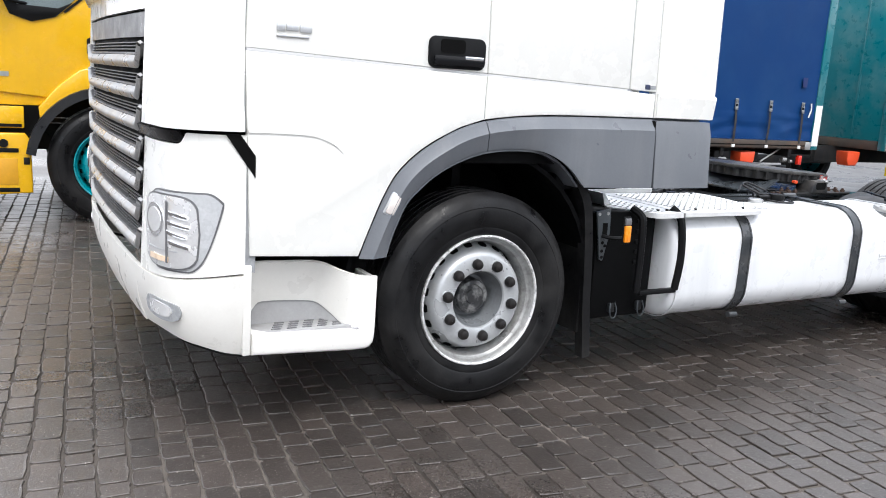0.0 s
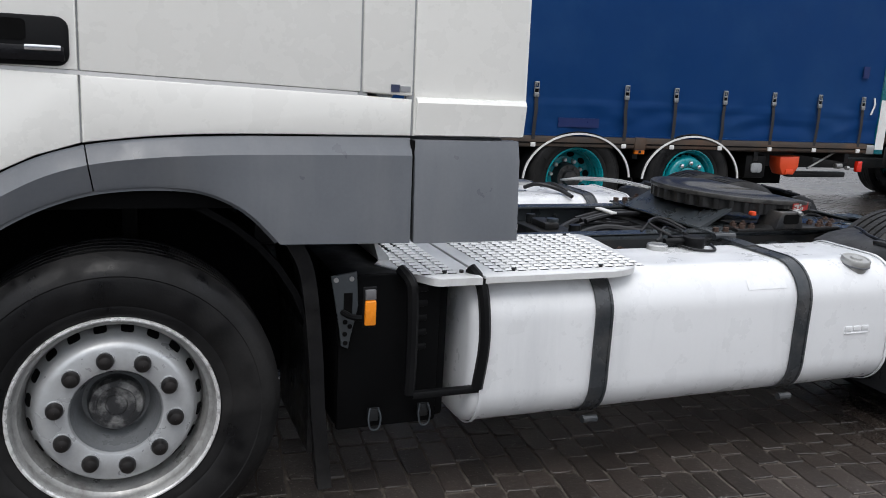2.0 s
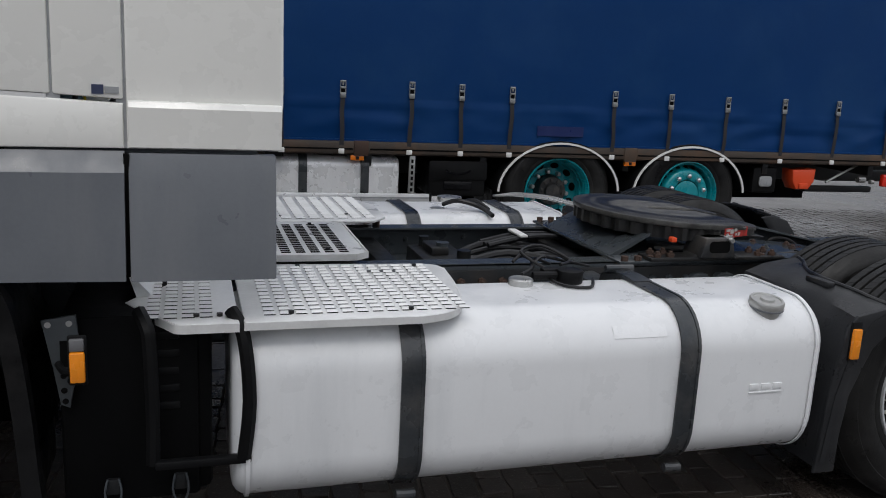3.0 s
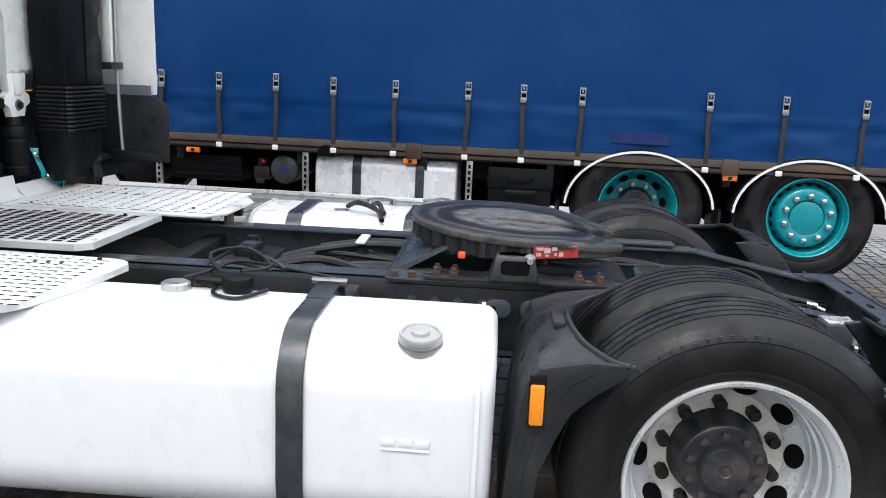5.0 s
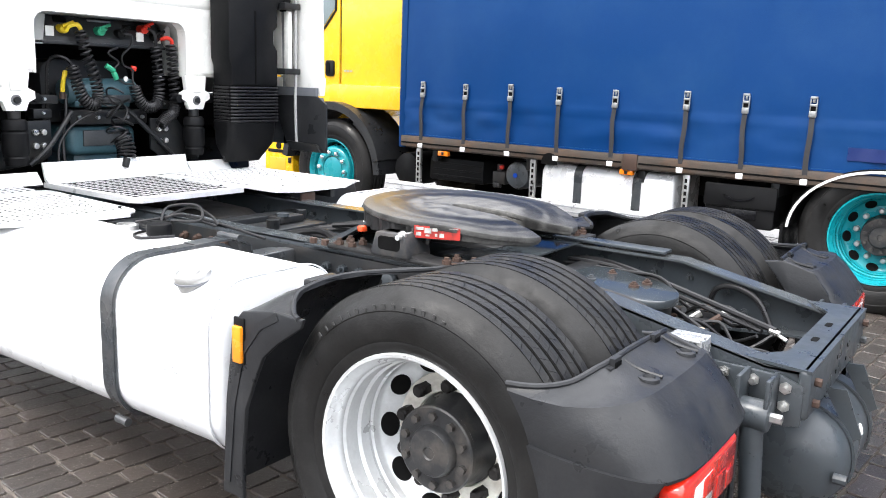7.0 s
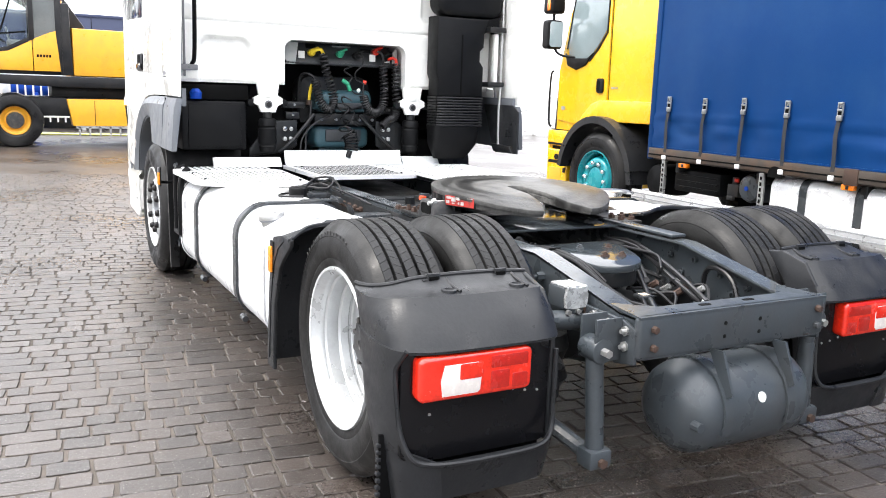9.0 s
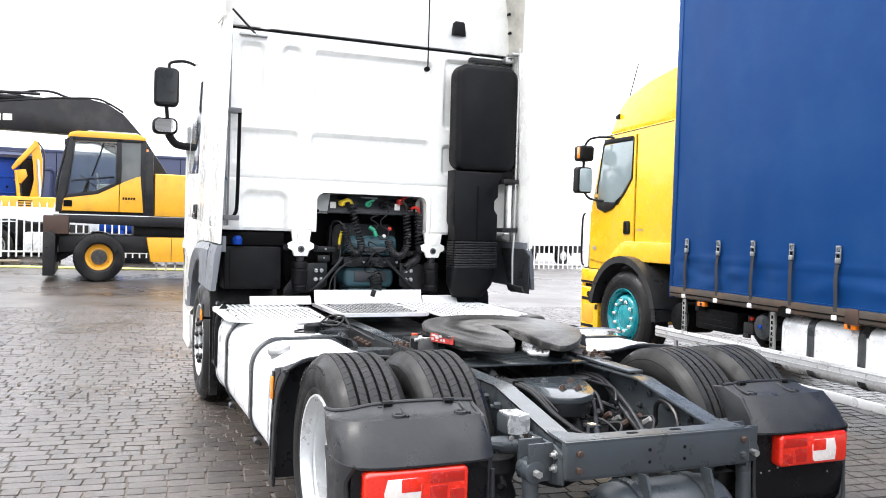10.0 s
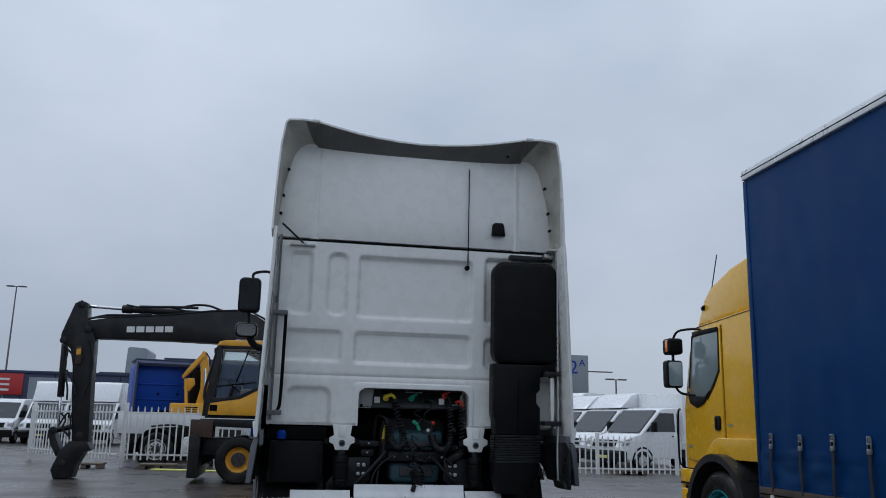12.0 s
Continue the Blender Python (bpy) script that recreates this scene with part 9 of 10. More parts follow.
EX("undercarriage", [(-2.75, 0.62), (-2.75, 1.0), (2.2, 1.0), (2.2, 0.55), (-0.2, 0.55), (-0.6, 0.62)], -2.3, -0.25, DIGGER_BLACK)
EX("side_box", [(-0.85, 0.42), (-0.95, 0.98), (1.2, 1.0), (1.2, 0.42)], -0.55, -0.05, DIGGER_YELLOW, label="yellow undercarriage side box")
part("box_gap", bm_box(-0.05, -0.046, -0.42, -0.41, 0.45, 0.96), SEAM, E)
EX("blade", [(-3.05, 0.12), (-3.05, 1.05), (-2.92, 1.10), (-2.80, 1.0), (-2.82, 0.12)], -2.4, 0.1, DIGGER_BLACK)
EX("blade_cylinder_box", [(-3.05, 1.02), (-3.05, 1.42), (-2.55, 1.42), (-2.55, 1.02)], -0.9, 0.05, RUST)
EX("blade_arm", [(-2.9, 0.30), (-2.9, 0.5), (-2.2, 0.95), (-2.2, 0.7)], -1.6, -0.9, DIGGER_BLACK)
for k in range(5):
    part("ladder_bar", bm_box(-0.03, 0.02, -0.75 + 0.2 * k, -0.71 + 0.2 * k, 0.22, 0.42), STEEL, E)
part("ladder_rail", bm_box(-0.03, 0.02, -0.80, 0.30, 0.38, 0.43), STEEL, E)


def digger_wheel(m):
    w = part("wheel", bm_lathe([(0.30, 0.10), (0.30, -0.05), (0.285, -0.10), (0.275, -0.02), (0.20, 0.02), (0.10, 0.0), (0.09, -0.05), (0.0005, -0.05)], 28, "x"), DIGGER_YELLOW, E, "yellow wheel rim", m=m)
    part("tyre", bm_lathe([(0.29, 0.11), (0.33, 0.15), (0.45, 0.16), (0.515, 0.13), (0.53, 0.08), (0.53, -0.08), (0.515, -0.13), (0.45, -0.16), (0.33, -0.15), (0.29, -0.11)], 36, "x"), RUBBER, w)
    part("hub", bm_lathe([(0.17, 0.0), (0.16, -0.06), (0.0005, -0.07)], 20, "x"), HUB, w)
    return w


dw = digger_wheel(pose(0.0, -1.93, 0.53, 0, 0, 180))
for x, y in ((-0.42, -1.93), (-2.3, -1.93), (0.0, 0.95), (-0.42, 0.95), (-2.3, 0.95)):
    copy_thing(dw, pose(x, y, 0.53, 0, 0, 180))
EX("turntable", [(-1.2, 1.0), (-1.2, 1.25), (0.9, 1.25), (0.9, 1.0)], -1.9, -0.5, DIGGER_BLACK)
EX("deck", [(-2.86, 1.28), (-2.86, 1.44), (2.4, 1.44), (2.4, 1.22), (-1.0, 1.22)], -2.5, 0.02, DIGGER_BLACK)
EX("engine_house", [(-0.80, 1.45), (-0.80, 2.42), (2.2, 2.40), (2.45, 2.2), (2.45, 1.45)], -2.4, -0.05, DIGGER_YELLOW, 0.05, "yellow engine house")
EX("side_tank", [(-1.02, 1.46), (-1.02, 2.9), (-0.84, 2.9), (-0.80, 1.46)], -0.9, -0.02, DIGGER_BLACK)
# operator's cab: floor, frame, panes, yellow door, seat and controls
EX("cab_floor", [(-2.76, 1.46), (-2.74, 1.60), (-1.02, 1.60), (-1.02, 1.46)], -1.02, -0.12, DIGGER_BLACK, 0.01)
EX("cab_rear_wall", [(-1.10, 1.60), (-1.10, 2.30), (-1.02, 2.30), (-1.02, 1.60)], -1.0, -0.12, DIGGER_BLACK, 0.01)
EX("cab_roof", [(-2.60, 3.14), (-2.55, 3.23), (-2.40, 3.27), (-1.15, 3.27), (-1.0, 3.20), (-1.0, 3.13), (-2.60, 3.11)], -1.05, -0.03, DIGGER_YELLOW, 0.03, "yellow cab roof")
EX("roof_hatch", [(-2.2, 3.27), (-2.2, 3.31), (-1.2, 3.31), (-1.1, 3.27)], -0.9, -0.2, LAMP_GREY)
EX("cab_door", [(-2.70, 1.53), (-2.66, 1.80), (-2.0, 1.91), (-1.62, 2.10), (-1.545, 2.15), (-1.545, 1.53)], -0.12, -0.02, DIGGER_YELLOW, 0.012, "yellow lower cab door")
EX("rear_side_panel", [(-1.53, 1.53), (-1.53, 2.16), (-1.20, 2.31), (-1.03, 2.36), (-1.03, 1.53)], -0.12, -0.02, DIGGER_YELLOW, 0.012, "yellow cab side panel")
for x0, x1 in ((-0.13, -0.012), (-1.04, -0.93)):
    for pts in (((-2.82, 1.50), (-2.80, 1.85), (-2.56, 3.14), (-2.44, 3.14), (-2.60, 1.95), (-2.66, 1.78), (-2.70, 1.50)), ((-1.60, 2.12), (-1.60, 3.14), (-1.50, 3.14), (-1.50, 2.16)), ((-1.10, 2.30), (-1.10, 3.14), (-0.99, 3.14), (-0.99, 1.5), (-1.03, 1.5))):
        EX("cab_pillar", list(pts), x0, x1, DIGGER_BLACK, 0.008)
    EX("cab_header", [(-2.50, 3.06), (-2.50, 3.14), (-1.05, 3.14), (-1.05, 3.08)], x0, x1, DIGGER_BLACK, 0.006)
    EX("door_sash", [(-2.62, 1.81), (-2.60, 1.89), (-2.0, 1.99), (-1.62, 2.19), (-1.60, 2.11), (-1.98, 1.91)], x0 + 0.01, x1 - 0.004, DIGGER_BLACK, 0.004)
EX("cab_pane", [(-2.60, 1.90), (-2.46, 3.07), (-1.60, 3.07), (-1.60, 2.18), (-2.0, 1.98)], -0.075, -0.069, PALE_GLASS, 0.0, "clear cab window pane")
EX("cab_pane", [(-1.50, 2.17), (-1.50, 3.09), (-1.10, 3.09), (-1.10, 2.32)], -0.075, -0.069, DIM_GLASS, 0.0, "tinted cab window pane")
EX("cab_pane", [(-2.60, 1.90), (-2.46, 3.07), (-1.60, 3.07), (-1.60, 1.90)], -0.99, -0.984, PALE_GLASS, 0.0, "clear cab window pane")
part("front_guard", bm_tube([(-0.06, -2.76, 1.75), (-0.06, -2.80, 2.1), (-0.06, -2.62, 2.9), (-0.06, -2.58, 3.1)], 0.03, 8), DIGGER_BLACK, E)
part("work_lamp", bm_box(-0.2, -0.06, -2.66, -2.56, 2.95, 3.08, 0.02), DIGGER_BLACK, E)
EX("door_latch", [(-2.66, 1.62), (-2.66, 1.76), (-2.49, 1.76), (-2.49, 1.62)], -0.022, -0.012, SEAM, 0.004)
for k in range(5):
    part("door_emblem", bm_box(-0.021, -0.0165, -1.47 + 0.056 * k, -1.43 + 0.056 * k, 1.805, 1.86), SEAM, E, "plain dark emblem bars")
part("wiper", bm_rod((-0.06, -2.10, 2.30), (-0.06, -1.86, 3.05), 0.016, 6), SEAM, E)
part("grab_bar", bm_tube([(-0.10, -2.52, 2.18), (-0.10, -2.1, 2.24), (-0.10, -1.65, 2.30)], 0.02, 8), SEAM, E)
part("seat", merged(bm_prism(rounded(-1.80, -1.28, 1.95, 2.12, 0.06), "x", -0.75, -0.3, 0.03), bm_prism([(-1.42, 2.10), (-1.32, 2.85), (-1.20, 2.85), (-1.25, 2.08)], "x", -0.75, -0.3, 0.03), bm_box(-0.65, -0.4, -1.7, -1.35, 1.6, 1.96, 0.02)), BLACK, E, "dark operator's seat")
part("console", merged(bm_box(-0.35, -0.22, -2.0, -1.45, 2.0, 2.14, 0.03), bm_rod((-0.28, -1.95, 2.12), (-0.28, -2.0, 2.38), 0.02, 8)), LAMP_GREY, E, "grey control console")
part("steering_column", merged(bm_rod((-0.55, -2.35, 1.6), (-0.55, -2.18, 2.2), 0.05, 8), bm_rod((-0.55, -2.19, 2.19), (-0.55, -2.17, 2.215), 0.20, 16)), BLACK, E)

boom_pts = [(-5.82, 3.44), (-5.76, 3.70), (-5.3, 3.78), (-4.01, 3.895), (-2.9, 4.05), (-2.18, 4.10), (-1.80, 4.02), (-1.44, 3.80), (-1.0, 3.3), (-0.4, 2.4), (-0.75, 2.0), (-1.4, 2.75), (-2.2, 3.2), (-2.63, 3.27), (-3.89, 3.295), (-5.5, 3.28)]
EX("boom", boom_pts, -1.5, -1.05, DIGGER_BLACK, 0.03, "charcoal excavator boom")
EX("boom_edge", [(-5.6, 3.755), (-5.6, 3.785), (-4.0, 3.93), (-2.9, 4.085), (-2.18, 4.135), (-2.18, 4.10), (-2.9, 4.05), (-4.0, 3.895)], -1.10, -1.045, DIGGER_BLACK, 0.004)
for k in range(5):
    y = -4.83 + 0.222 * k
    z = 3.452 + 0.010 * k
    EX("boom_emblem", [(y, z), (y + 0.185, z + 0.008), (y + 0.185, z + 0.150), (y, z + 0.142)], -1.055, -1.045, STRIPE, 0.0, "plain white emblem bars")
EX("dipper", [(-6.07, 4.10), (-5.93, 4.19), (-5.78, 4.12), (-5.74, 3.72), (-5.53, 3.30), (-5.50, 2.2), (-5.43, 0.85), (-5.80, 0.84), (-5.92, 1.95), (-5.97, 2.6), (-6.06, 3.0), (-6.31, 3.25), (-6.30, 3.38)], -1.48, -1.02, DIGGER_BLACK, 0.03, "charcoal dipper arm")


def stick(name, a, b, r, mat, x=-1.28):
    return part(name, bm_rod((x, *a), (x, *b), r, 12, bev=r * 0.15), mat, E)


stick("cylinder_rod", (-5.80, 4.075), (-4.98, 4.045), 0.04, CHROME)
stick("cylinder", (-5.0, 4.045), (-3.15, 4.0), 0.085, DIGGER_BLACK)
stick("cylinder_head", (-5.02, 4.045), (-4.78, 4.04), 0.105, DIGGER_BLACK)
stick("bucket_cylinder", (-6.25, 3.13), (-6.216, 1.874), 0.08, DIGGER_BLACK)
stick("bucket_rod", (-6.216, 1.88), (-6.19, 1.15), 0.035, CHROME)
stick("link_arm", (-6.36, 1.06), (-5.66, 1.25), 0.065, DIGGER_BLACK)
stick("boom_hose", (-5.5, 3.82), (-4.3, 3.93), 0.022, HOSE)
for pts, r in ((((-4.6, 4.10), (-4.2, 4.11), (-3.7, 4.13), (-3.2, 4.13)), 0.035), (((-3.7, 4.10), (-3.3, 4.20), (-2.95, 4.20), (-2.7, 4.12), (-2.5, 4.06)), 0.028), (((-4.9, 4.13), (-4.5, 4.08), (-4.0, 4.12), (-3.5, 4.05)), 0.022),
               (((-5.7, 3.76), (-5.3, 3.86), (-4.8, 3.88), (-4.3, 3.93)), 0.026), (((-5.9, 3.70), (-5.5, 3.80), (-5.0, 3.82)), 0.024), (((-2.4, 4.11), (-2.0, 4.12), (-1.7, 4.0), (-1.45, 3.85)), 0.024)):
    part("boom_hose", bm_tube([(-1.12, *p) for p in pts], r, 8), HOSE, E)
for pts in (((-6.20, 3.1), (-6.02, 2.9), (-5.85, 2.75), (-5.72, 2.85)), ((-6.10, 3.0), (-6.12, 2.5), (-6.02, 2.1), (-6.0, 1.8)), ((-5.62, 3.2), (-5.50, 2.6), (-5.66, 1.9)), ((-6.08, 2.5), (-5.9, 2.2), (-5.82, 1.95)), ((-6.1, 1.5), (-5.98, 1.35), (-6.02, 1.15), (-5.85, 0.95)), ((-6.12, 1.2), (-5.95, 1.5), (-5.86, 1.3), (-5.88, 1.0))):
    part("dipper_hose", bm_tube([(-0.99, *p) for p in pts], 0.022, 8), HOSE, E)
EX("dipper_valve", [(-5.92, 3.08), (-5.78, 3.08), (-5.78, 2.64), (-5.90, 2.64)], -1.04, -0.96, RUST, 0.015)
EX("valve_tag", [(-5.90, 3.0), (-5.80, 3.02), (-5.80, 2.88), (-5.90, 2.86)], -0.965, -0.955, DIGGER_YELLOW, 0.0)
EX("coupler", [(-6.05, 0.62), (-5.86, 0.86), (-5.45, 0.86), (-5.36, 0.68), (-5.52, 0.60), (-5.66, 0.30), (-5.72, 0.02), (-6.12, 0.0), (-6.20, 0.20)], -1.55, -1.0, DIGGER_BLACK, 0.03)
EX("bucket_link", [(-6.36, 1.10), (-6.26, 1.14), (-6.02, 0.60), (-6.12, 0.50), (-6.28, 0.78)], -1.5, -1.05, DIGGER_BLACK, 0.02)
for y, z in ((-5.92, 4.08), (-5.70, 3.48), (-6.23, 3.2), (-5.64, 0.98), (-5.95, 0.35), (-6.24, 1.1)):
    part("pivot_pin", bm_rod((-1.12, y, z), (-0.985, y, z), 0.085, 12, bev=0.01), DIGGER_BLACK, E)
part("beacon", bm_rod((-0.5, -0.98, 2.86), (-0.5, -0.98, 2.98), 0.06, 10), AMBER, E)

# ---------------------------------------------------------------- white palisade fences
def fence(name, m, y0, y1, z0, z1, step, post_every):
    f = thing(name, m, "white painted steel palisade fence on the yard's edge", "fence", kind="")
    pts = [(-0.022, z0), (-0.022, z1 - 0.08), (0.0, z1), (0.022, z1 - 0.08), (0.022, z0)]
    p0 = part("picket", bm_prism(pts, "x", -0.01, 0.01), FENCE, f, m=pose(0.03, y0, 0))
    n = int((y1 - y0) / step)
    for k in range(1, n):
        again(p0, pose(0.03, y0 + k * step, 0))
    for z in (z0 + 0.15, z1 - 0.20):
        part("fence_rail", bm_box(-0.02, 0.02, y0, y1, z - 0.025, z + 0.025, 0.004), FENCE, f)
    q0 = part("fence_post", bm_box(-0.05, 0.05, -0.05, 0.05, 0.0, z1 + 0.08, 0.006), FENCE, f, m=pose(-0.03, y0 + 0.05, 0))
    for k in range(1, int((y1 - y0) / post_every) + 1):
        again(q0, pose(-0.03, y0 + k * post_every, 0))
    return f


fence("palisade_fence", pose(-19.0, 0, 0), -5.55, 3.2, 0.22, 1.78, 0.19, 2.7)
fence("palisade_fence", pose(-19.0, -5.6, 0, 0, 0, -49), -5.4, -0.1, 0.22, 1.78, 0.19, 2.7)
fence("palisade_fence", pose(-18.2, 0, 0), 6.2, 20.0, 0.04, 1.22, 0.19, 2.7)
for y in (-6.4, -4.4, 7.4, 10.1):
    solo("fence_foot", merged(bm_box(-0.35, 0.35, -0.5, 0.5, 0.10, 0.15, 0.01), *[bm_box(-0.33, 0.33, k - 0.07, k + 0.07, 0, 0.10, 0.008) for k in (-0.4, 0.0, 0.4)]), WOOD, "weathered wooden fence foot on the paving", "pallet", "fence feet", m=pose(-18.6, y, 0))
solo("marking_strip", bm_box(-0.22, 0.22, -2.6, 3.4, 0.0, 0.035, 0.01), LIME, "pale yellow low kerb strip on the yard", "kerb", m=pose(-17.3, -1.95, 0, 0, 0, -13.4))

# ---------------------------------------------------------------- vans and trucks beyond
def van(m, label, box=0.0, box_h=0.0, spoiler=True, group="parked vans"):
    """Local x is forward."""
    v = thing("van", m, label, "van", group)
    if box:
        prof = [(2.75, 0.38), (2.80, 0.80), (2.66, 1.08), (1.90, 1.28), (1.05, 2.10), (0.80, 2.20), (0.10, 2.22), (0.0, 0.42)]
        bx = part("box_body", bm_box(0.05 - box, 0.0, -1.08, 1.08, 0.75, box_h, 0.03), VAN, v, "white box body")
        if spoiler:
            part("box_spoiler", bm_prism([(0.0, 2.24), (0.0, box_h), (0.35, box_h - 0.10), (0.95, 2.24)], "y", -0.95, 0.95, 0.05), VAN, v)
        part("chassis", bm_box(0.0 - box, 0.1, -0.5, 0.5, 0.45, 0.75), CHASSIS_DARK, v)
        rear = -box * 0.55
    else:
        prof = [(2.75, 0.38), (2.80, 0.80), (2.66, 1.08), (1.90, 1.28), (1.05, 2.15), (0.7, 2.32), (-2.7, 2.36), (-2.8, 2.2), (-2.8, 0.42)]
        rear = -1.8
    part("body", bm_prism(prof, "y", -0.98, 0.98, 0.06, 3), VAN, v)
    part("windscreen", bm_prism([(1.86, 1.315), (1.92, 1.33), (1.10, 2.12), (1.06, 2.06)], "y", -0.86, 0.86), DARK_GLASS, v)
    for s in (-1, 1):
        part("side_window", bm_prism([(1.70, 1.36), (1.02, 2.02), (0.35, 2.02), (0.30, 1.36)], "y", s * 0.975, s * 0.988), DARK_GLASS, v)
        part("door_gap", bm_box(0.20, 0.212, s * 0.980 - 0.004, s * 0.980 + 0.004, 0.55, 2.05), SEAM, v)
        part("door_handle", bm_box(0.30, 0.46, s * 0.99 - 0.01, s * 0.99 + 0.01, 1.18, 1.22), BLACK, v)
        part("mirror", bm_prism(rounded(s * 1.20 - 0.10, s * 1.20 + 0.10, 1.35, 1.70, 0.05), "x", 1.42, 1.56, 0.03), BLACK, v)
        part("headlight", bm_prism([(2.50, 0.86), (2.78, 0.84), (2.68, 1.04), (2.30, 1.12)], "y", s * 0.74, s * 0.995, 0.02), LAMP_GREY, v)
        for x in (1.85, rear):
            w = part("wheel", bm_lathe([(0.22, -0.06), (0.20, -0.10), (0.06, -0.11), (0.0005, -0.11)], 20, "y"), STEEL, v, m=pose(x, s * 0.88, 0.35, 0, 0, 0 if s < 0 else 180))
            part("tyre", bm_lathe([(0.20, -0.10), (0.30, -0.12), (0.35, -0.09), (0.35, 0.09), (0.30, 0.12), (0.2, 0.10)], 24, "y"), RUBBER, w)
            part("wheel_arch", bm_band(arc(x, 0.35, 0.42, 0, 180, 12), "y", s * 0.985 - 0.01, s * 0.985 + 0.01, -0.06), BLACK, v)
    part("grille", bm_prism([(2.76, 0.84), (2.83, 0.82), (2.72, 1.05), (2.66, 1.05)], "y", -0.62, 0.62, 0.01), BLACK, v)
    part("grille_badge", bm_box(2.80, 2.82, -0.09, 0.09, 0.90, 1.04, 0.02), STEEL, v)
    part("bumper", bm_prism([(2.55, 0.30), (2.86, 0.32), (2.86, 0.62), (2.78, 0.70), (2.55, 0.66)], "y", -0.99, 0.99, 0.04), BLACK, v)
    part("number_bar", bm_box(2.86, 2.87, -0.26, 0.26, 0.42, 0.52), LIME, v)
    return v


van(pose(-43.0, -15.6, 0), "white panel van parked facing the yard")
van(pose(-43.0, -13.3, 0), "white box van parked facing the yard", 4.2, 3.35)
van(pose(-41.0, -10.4, 0), "white box van beside another one", 4.2, 3.3)
van(pose(-22.2, 13.0, 0, 0, 0, -72), "white chassis-cab van with a box body behind the fence", 3.8, 2.75, False)
van(pose(-25.2, 12.7, 0, 0, 0, -70), "white chassis-cab van with a box body behind the fence", 3.8, 2.85)
van(pose(-28.4, 12.4, 0, 0, 0, -68), "white chassis-cab van with a box body behind the fence", 3.8, 2.85)
van(pose(-41.0, 16.4, 0, 0, 0, -62), "white box van farther back in the yard", 4.5, 3.5)

# blue tractor unit seen from behind
B = thing("blue_tractor", pose(-24.0, -4.75, 0, 0, 0, 14), "blue tractor unit parked behind the fence, seen from its rear", "truck")
part("cab", bm_prism([(-1.25, 1.3), (-1.25, 3.3), (-1.15, 3.55), (1.15, 3.55), (1.25, 3.3), (1.25, 1.3)], "x", -4.2, -2.0, 0.05), BLUE_PAINT, B, "blue cab with its rear wall showing")
part("cab_roof", bm_prism([(-1.2, 3.55), (-1.25, 3.62), (1.25, 3.62), (1.2, 3.55)], "x", -4.0, -1.85, 0.02), NAVY_CLAD, B)
part("side_deflector", bm_box(-2.0, -1.5, 1.18, 1.24, 1.3, 3.5, 0.01), NAVY_CLAD, B)
part("side_deflector", bm_box(-2.0, -1.5, -1.24, -1.18, 1.3, 3.5, 0.01), NAVY_CLAD, B)
for z in (3.22, 2.66, 2.10):
    part("wall_rib", bm_box(-2.0, -1.965, -1.12, 0.98, z, z + 0.05, 0.015), BLUE_PAINT, B)
part("roof_visor", bm_prism([(-2.1, 3.40), (-1.75, 3.36), (-1.72, 3.46), (-1.9, 3.60), (-2.3, 3.60)], "y", -1.22, 1.22, 0.02), NAVY_CLAD, B)
for y in (-0.35, 0.35):
    part("wall_fixing", bm_box(-1.97, -1.95, y - 0.04, y + 0.04, 2.30, 2.38, 0.01), SEAM, B)
part("air_stack", bm_prism(rounded(0.72, 1.12, 1.4, 3.3, 0.08), "x", -1.98, -1.72, 0.04), BLACK, B)
part("rear_opening", bm_box(-1.985, -1.955, -0.4, 0.35, 1.3, 1.72, 0.01), SEAM, B)
part("chassis", bm_box(-4.2, 2.0, -0.4, 0.4, 0.6, 0.85, 0.01), CHASSIS_DARK, B)
part("fuel_tank", bm_prism(rounded(0.55, 1.15, 0.35, 0.92, 0.1), "x", -1.2, 0.0, 0.02), ALU_TANK, B)
wq = steer_wheel(B, pose(1.2, -1.05, 0.5, 0, 0, 0))
copy_thing(wq, pose(1.2, 1.05, 0.5, 0, 0, 180))
copy_thing(wq, pose(-3.2, -1.05, 0.5, 0, 0, 0))
copy_thing(wq, pose(-3.2, 1.05, 0.5, 0, 0, 180))
for s in (-1, 1):
    part("mudguard", bm_band(arc(1.2, 0.5, 0.6, -5, 185, 16), "y", s * 1.2, s * 0.6, 0.02), BLACK, B)
solo("white_trailer_side", bm_prism([(-6.3, 0.951), (-6.3, 1.62), (2.6, 1.62), (2.6, 0.95)], "x", -0.05, 0.05, 0.01), VAN, "pale low trailer side behind the fence", "trailer", m=pose(-20.6, 0.3, 0))
P = thing("parked_chassis", pose(-19.9, 0, 0), "dark truck chassis with a white tank behind the fence", "truck")
wp = steer_wheel(P, pose(0.02, -4.68, 0.5, 0, 0, 90))
part("mudguard", bm_band(arc(-4.68, 0.52, 0.62, 0, 190, 18), "x", -0.5, 0.10, 0.03), BLACK, P)
part("chassis_frame", bm_prism([(-5.3, 0.75), (-4.9, 1.12), (-3.2, 1.15), (-2.2, 1.12), (-2.2, 0.55), (-3.4, 0.45), (-4.2, 0.50)], "x", -0.7, -0.25, 0.03), CHASSIS_DARK, P)
part("wheel_well", bm_prism([(-5.36, 0.45), (-5.30, 0.80), (-5.06, 1.06), (-4.70, 1.15), (-4.25, 1.18), (-3.3, 1.20), (-3.3, 0.40)], "x", -0.42, -0.22, 0.02), BLACK, P)
